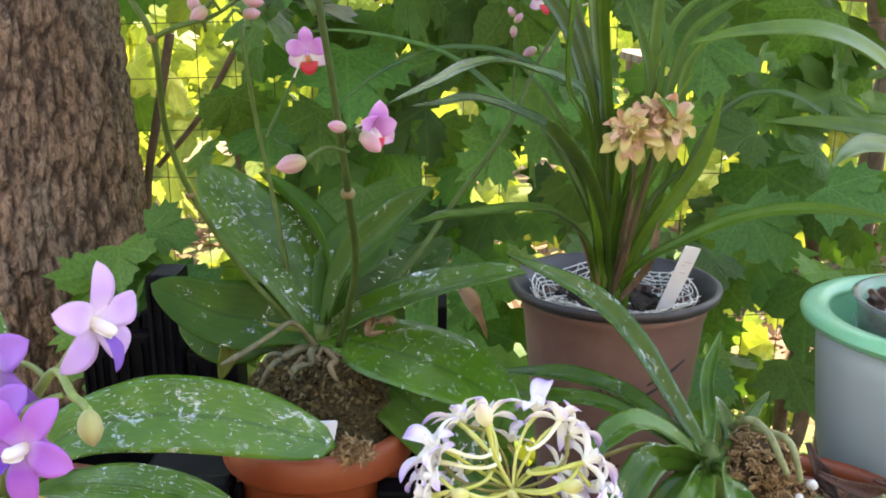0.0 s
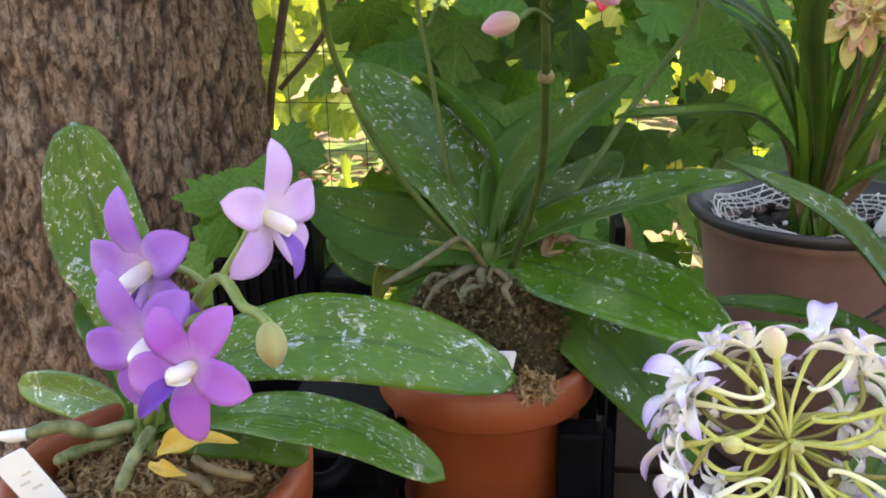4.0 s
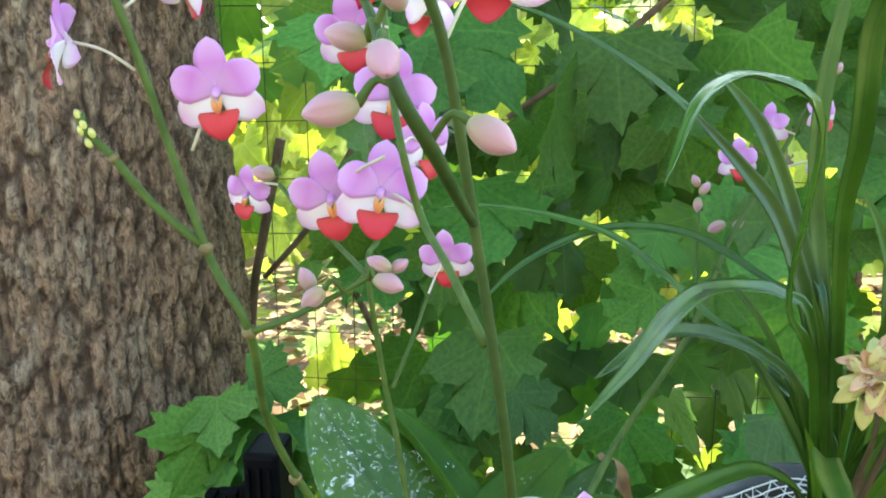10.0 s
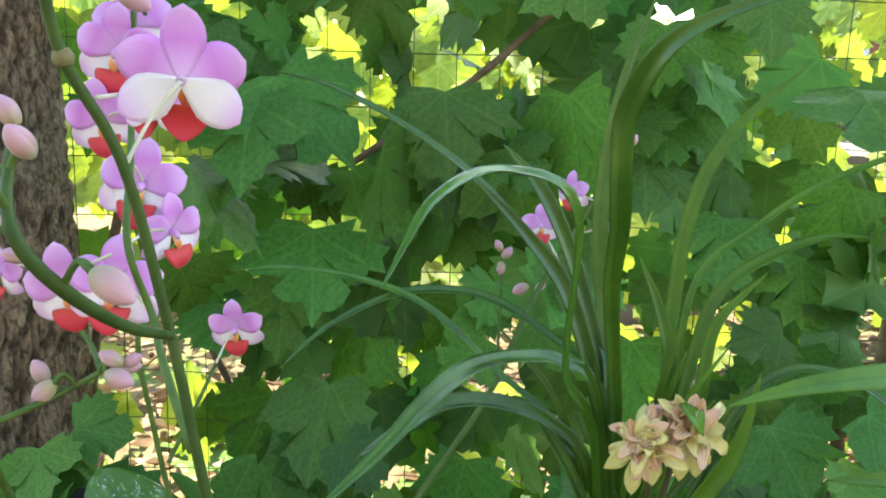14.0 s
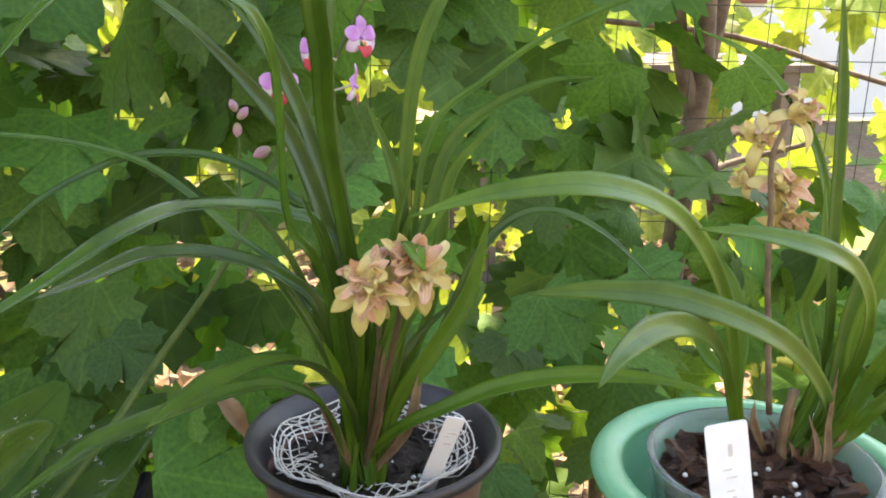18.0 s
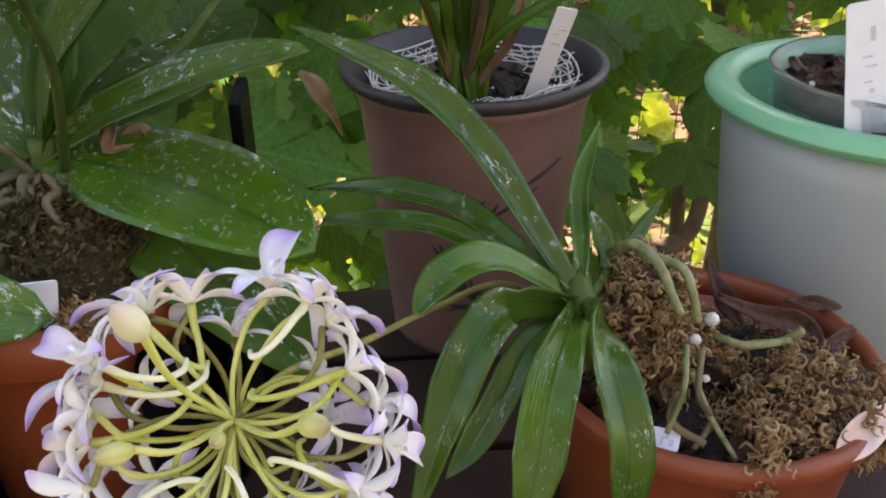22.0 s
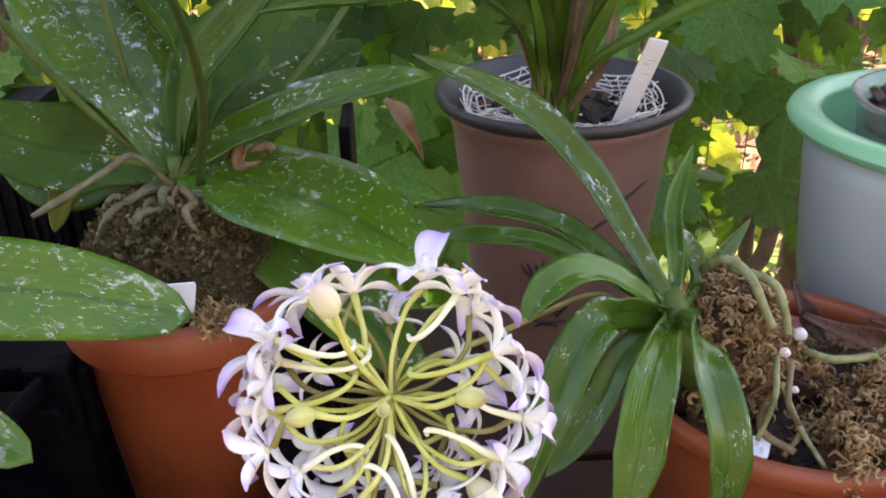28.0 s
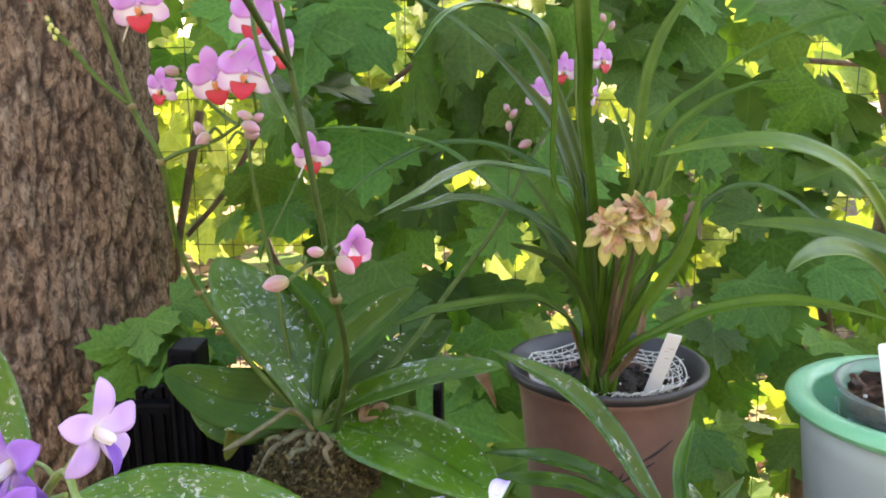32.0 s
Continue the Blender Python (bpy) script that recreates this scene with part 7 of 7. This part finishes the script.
    leaf([(0.173, 0.690, 0.207), (0.185, 0.700, 0.264), (0.194, 0.710, 0.306), (0.228, 0.720, 0.340)], 0.01, LEAF_CYM2, face=front)
    leaf([(0.112, 0.660, 0.250), (0.088, 0.640, 0.297), (0.081, 0.585, 0.397), (0.045, 0.550, 0.420), (0.015, 0.500, 0.415), (-0.003, 0.457, 0.390)], 0.010, face=(-0.2, -0.5, 0.85))
    for k in range(15):
        a = radians(rng.uniform(-200, 20))
        s, h = rng.uniform(0.02, 0.07), rng.uniform(0.10, 0.22)
        out = Vector((math.cos(a), 0.6 * math.sin(a), 0))
        leaf([base + out * 0.010 + Vector((0, 0, 0.35 * h)), base + out * (0.012 + 0.4 * s) + Vector((0, 0, 0.75 * h)), base + out * (0.012 + s) + Vector((0, 0, h))], rng.uniform(0.005, 0.009), rng.choice((LEAF_CYM, LEAF_CYM2)), front)
    for pts, w in (([(0.116, 0.660, 0.152), (0.106, 0.650, 0.179), (0.095, 0.650, 0.196)], 0.007), ([(0.158, 0.660, 0.151), (0.166, 0.665, 0.179), (0.170, 0.670, 0.196)], 0.008), ([(0.141, 0.660, 0.160), (0.143, 0.660, 0.190), (0.145, 0.660, 0.209)], 0.006)):
        blade("sheath", [base, *pts], w, DRY, p, "dry brown papery sheath", face=front, profile=profile_pointed, fold=0.8, n=12)
    tube("flower_spike", [base, (0.142, 0.650, 0.180), (0.149, 0.635, 0.229), (0.151, 0.632, 0.247)], [0.0022, 0.0020, 0.0014], STEM_RED, p, "", 16, 8)
    tube("flower_spike", [base + Vector((0.004, 0, 0)), (0.137, 0.655, 0.178), (0.139, 0.635, 0.223), (0.137, 0.632, 0.250)], [0.0017, 0.0016, 0.0012], STEM_RED, p, "", 16, 8)
    ruffled(p, (0.135, 0.626, 0.262), (-0.35, -0.8, 0.45), 0.040, 5)
    ruffled(p, (0.157, 0.630, 0.267), (0.2, -0.75, 0.6), 0.042, 6)
    for at, way in (((0.127, 0.622, 0.242), (0, -0.1, -1)), ((0.137, 0.620, 0.249), (0.05, -0.2, -1)), ((0.153, 0.622, 0.251), (0, -0.1, -1)), ((0.118, 0.622, 0.254), (-0.8, -0.1, -0.6)), ((0.164, 0.630, 0.249), (0.1, 0, -1)), ((0.171, 0.630, 0.263), (1, -0.1, -0.1))):
        v = Vector(at)
        blade("petal", [v - Vector(way) * 0.010, v, v + Vector(way) * 0.009], 0.010, CREAM_GREEN, p, "", face=(0, -1, 0.1), profile=lance_petal, fold=0.4, n=8, m=4)
    blade("bract", [(0.152, 0.625, 0.286), (0.157, 0.615, 0.282), (0.162, 0.615, 0.272)], 0.012, LEAF_CYM2, p, "", face=(0.4, -0.8, 0.5), profile=profile_pointed, fold=0.3, n=10)


build_cymbidium()


def build_cymbidium_two():
    base = Vector((0.415, 0.640, 0.126))
    p = thing("cymbidium", base, "cymbidium with broad pale-green leaves and an upright cream flower spike", "orchid")
    rng = random.Random(19)

    def leaf(points, width, mat=LEAF_CYM2, face=(0, -0.82, 0.57), fold=0.35, foot=None):
        foot = Vector(foot) if foot else base + Vector((rng.uniform(-0.02, 0.02), rng.uniform(-0.012, 0.012), -0.004))
        blade("leaf", [foot, *points], width, mat, p, "", face=face, profile=profile_strap, fold=fold, n=34, m=6, thick=0.001)

    front = (0, -0.9, 0.4)
    left = (0.375, 0.635, 0.125)
    leaf([(0.359, 0.625, 0.191), (0.338, 0.610, 0.249), (0.306, 0.590, 0.293), (0.269, 0.565, 0.320), (0.223, 0.540, 0.335), (0.175, 0.525, 0.335), (0.139, 0.517, 0.328)], 0.0135, foot=left)
    leaf([(0.348, 0.615, 0.196), (0.317, 0.580, 0.236), (0.282, 0.545, 0.261), (0.253, 0.520, 0.270), (0.228, 0.495, 0.270), (0.212, 0.478, 0.263)], 0.0135, foot=left)
    leaf([(0.426, 0.625, 0.162), (0.393, 0.600, 0.205), (0.351, 0.580, 0.239), (0.291, 0.565, 0.267), (0.240, 0.555, 0.278), (0.200, 0.549, 0.280)], 0.0155)
    leaf([(0.439, 0.630, 0.179), (0.433, 0.610, 0.230), (0.408, 0.590, 0.267), (0.376, 0.575, 0.287), (0.331, 0.565, 0.301), (0.290, 0.560, 0.307)], 0.0135)
    leaf([(0.443, 0.660, 0.186), (0.447, 0.675, 0.262), (0.448, 0.685, 0.336), (0.445, 0.690, 0.387), (0.439, 0.690, 0.428)], 0.0095, face=front)
    leaf([(0.443, 0.660, 0.169), (0.459, 0.690, 0.245), (0.447, 0.700, 0.311), (0.426, 0.710, 0.352), (0.398, 0.720, 0.381), (0.361, 0.730, 0.398)], 0.008)
    leaf([(0.445, 0.640, 0.158), (0.449, 0.640, 0.210), (0.464, 0.640, 0.263), (0.478, 0.640, 0.314), (0.496, 0.640, 0.370)], 0.012)
    leaf([(0.439, 0.630, 0.150), (0.440, 0.610, 0.192), (0.454, 0.600, 0.225), (0.479, 0.590, 0.256)], 0.013)
    leaf([(0.445, 0.630, 0.142), (0.455, 0.620, 0.166), (0.479, 0.610, 0.193), (0.497, 0.600, 0.208)], 0.011)
    leaf([(0.432, 0.650, 0.175), (0.423, 0.660, 0.220), (0.431, 0.660, 0.251), (0.433, 0.670, 0.302)], 0.009, face=front)
    leaf([(0.369, 0.640, 0.175), (0.352, 0.650, 0.196), (0.342, 0.660, 0.216)], 0.009, foot=left)
    leaf([(0.370, 0.640, 0.179), (0.374, 0.650, 0.210), (0.369, 0.660, 0.242), (0.354, 0.670, 0.266)], 0.01, foot=left)
    leaf([(0.443, 0.650, 0.157), (0.457, 0.660, 0.218), (0.480, 0.670, 0.270), (0.516, 0.680, 0.325)], 0.011)
    for pts in ([(0.402, 0.630, 0.154), (0.405, 0.630, 0.179)], [(0.378, 0.630, 0.156), (0.378, 0.630, 0.172)], [(0.425, 0.620, 0.124), (0.424, 0.620, 0.157), (0.426, 0.620, 0.196)], [(0.419, 0.620, 0.133), (0.414, 0.625, 0.163)]):
        blade("sheath", [base + Vector((-0.015, 0, -0.006)), *pts], 0.007, DRY, p, "dry brown papery sheath", face=front, profile=profile_pointed, fold=0.8, n=12)
    tube("stub", [base + Vector((-0.012, -0.01, -0.01)), (0.397, 0.625, 0.157), (0.405, 0.630, 0.179)], [0.0035, 0.003, 0.0032], DRY, p, "cut brown flower stub", 8, 8)
    for k in range(14):
        a = radians(rng.uniform(0, 360))
        foot = base + Vector((0.022 * math.cos(a), 0.012 * math.sin(a), -0.008))
        tip = foot + Vector((0.014 * math.cos(a) + rng.uniform(-0.006, 0.006), 0.008 * math.sin(a), rng.uniform(0.018, 0.045)))
        blade("sheath", [foot, foot.lerp(tip, 0.5) + Vector((0.002, 0, 0.002)), tip], rng.uniform(0.003, 0.007), DRY, p, "", face=front, profile=profile_pointed, fold=0.9, n=8, m=4)
    stem = [(0.402, 0.650, 0.151), (0.403, 0.665, 0.203), (0.400, 0.670, 0.245), (0.400, 0.675, 0.283), (0.396, 0.675, 0.320), (0.404, 0.675, 0.344)]
    tube("flower_spike", stem, [0.0022, 0.0020, 0.0016], DRY, p, "", 24, 8)
    mats = (CREAM, CREAM, CREAM_PINK)
    for at, face, size, seed in (((0.403, 0.700, 0.327), (-0.5, -0.6, 0.6), 0.040, 11), ((0.423, 0.700, 0.342), (0.2, -0.5, 0.8), 0.042, 12), ((0.412, 0.690, 0.298), (0.2, -0.8, 0.3), 0.042, 13), ((0.420, 0.690, 0.278), (0.4, -0.8, -0.3), 0.042, 14), ((0.403, 0.710, 0.298), (-0.8, -0.4, 0.2), 0.032, 15)):
        ruffled(p, at, face, size, seed, 4, 15, mats)


build_cymbidium_two()
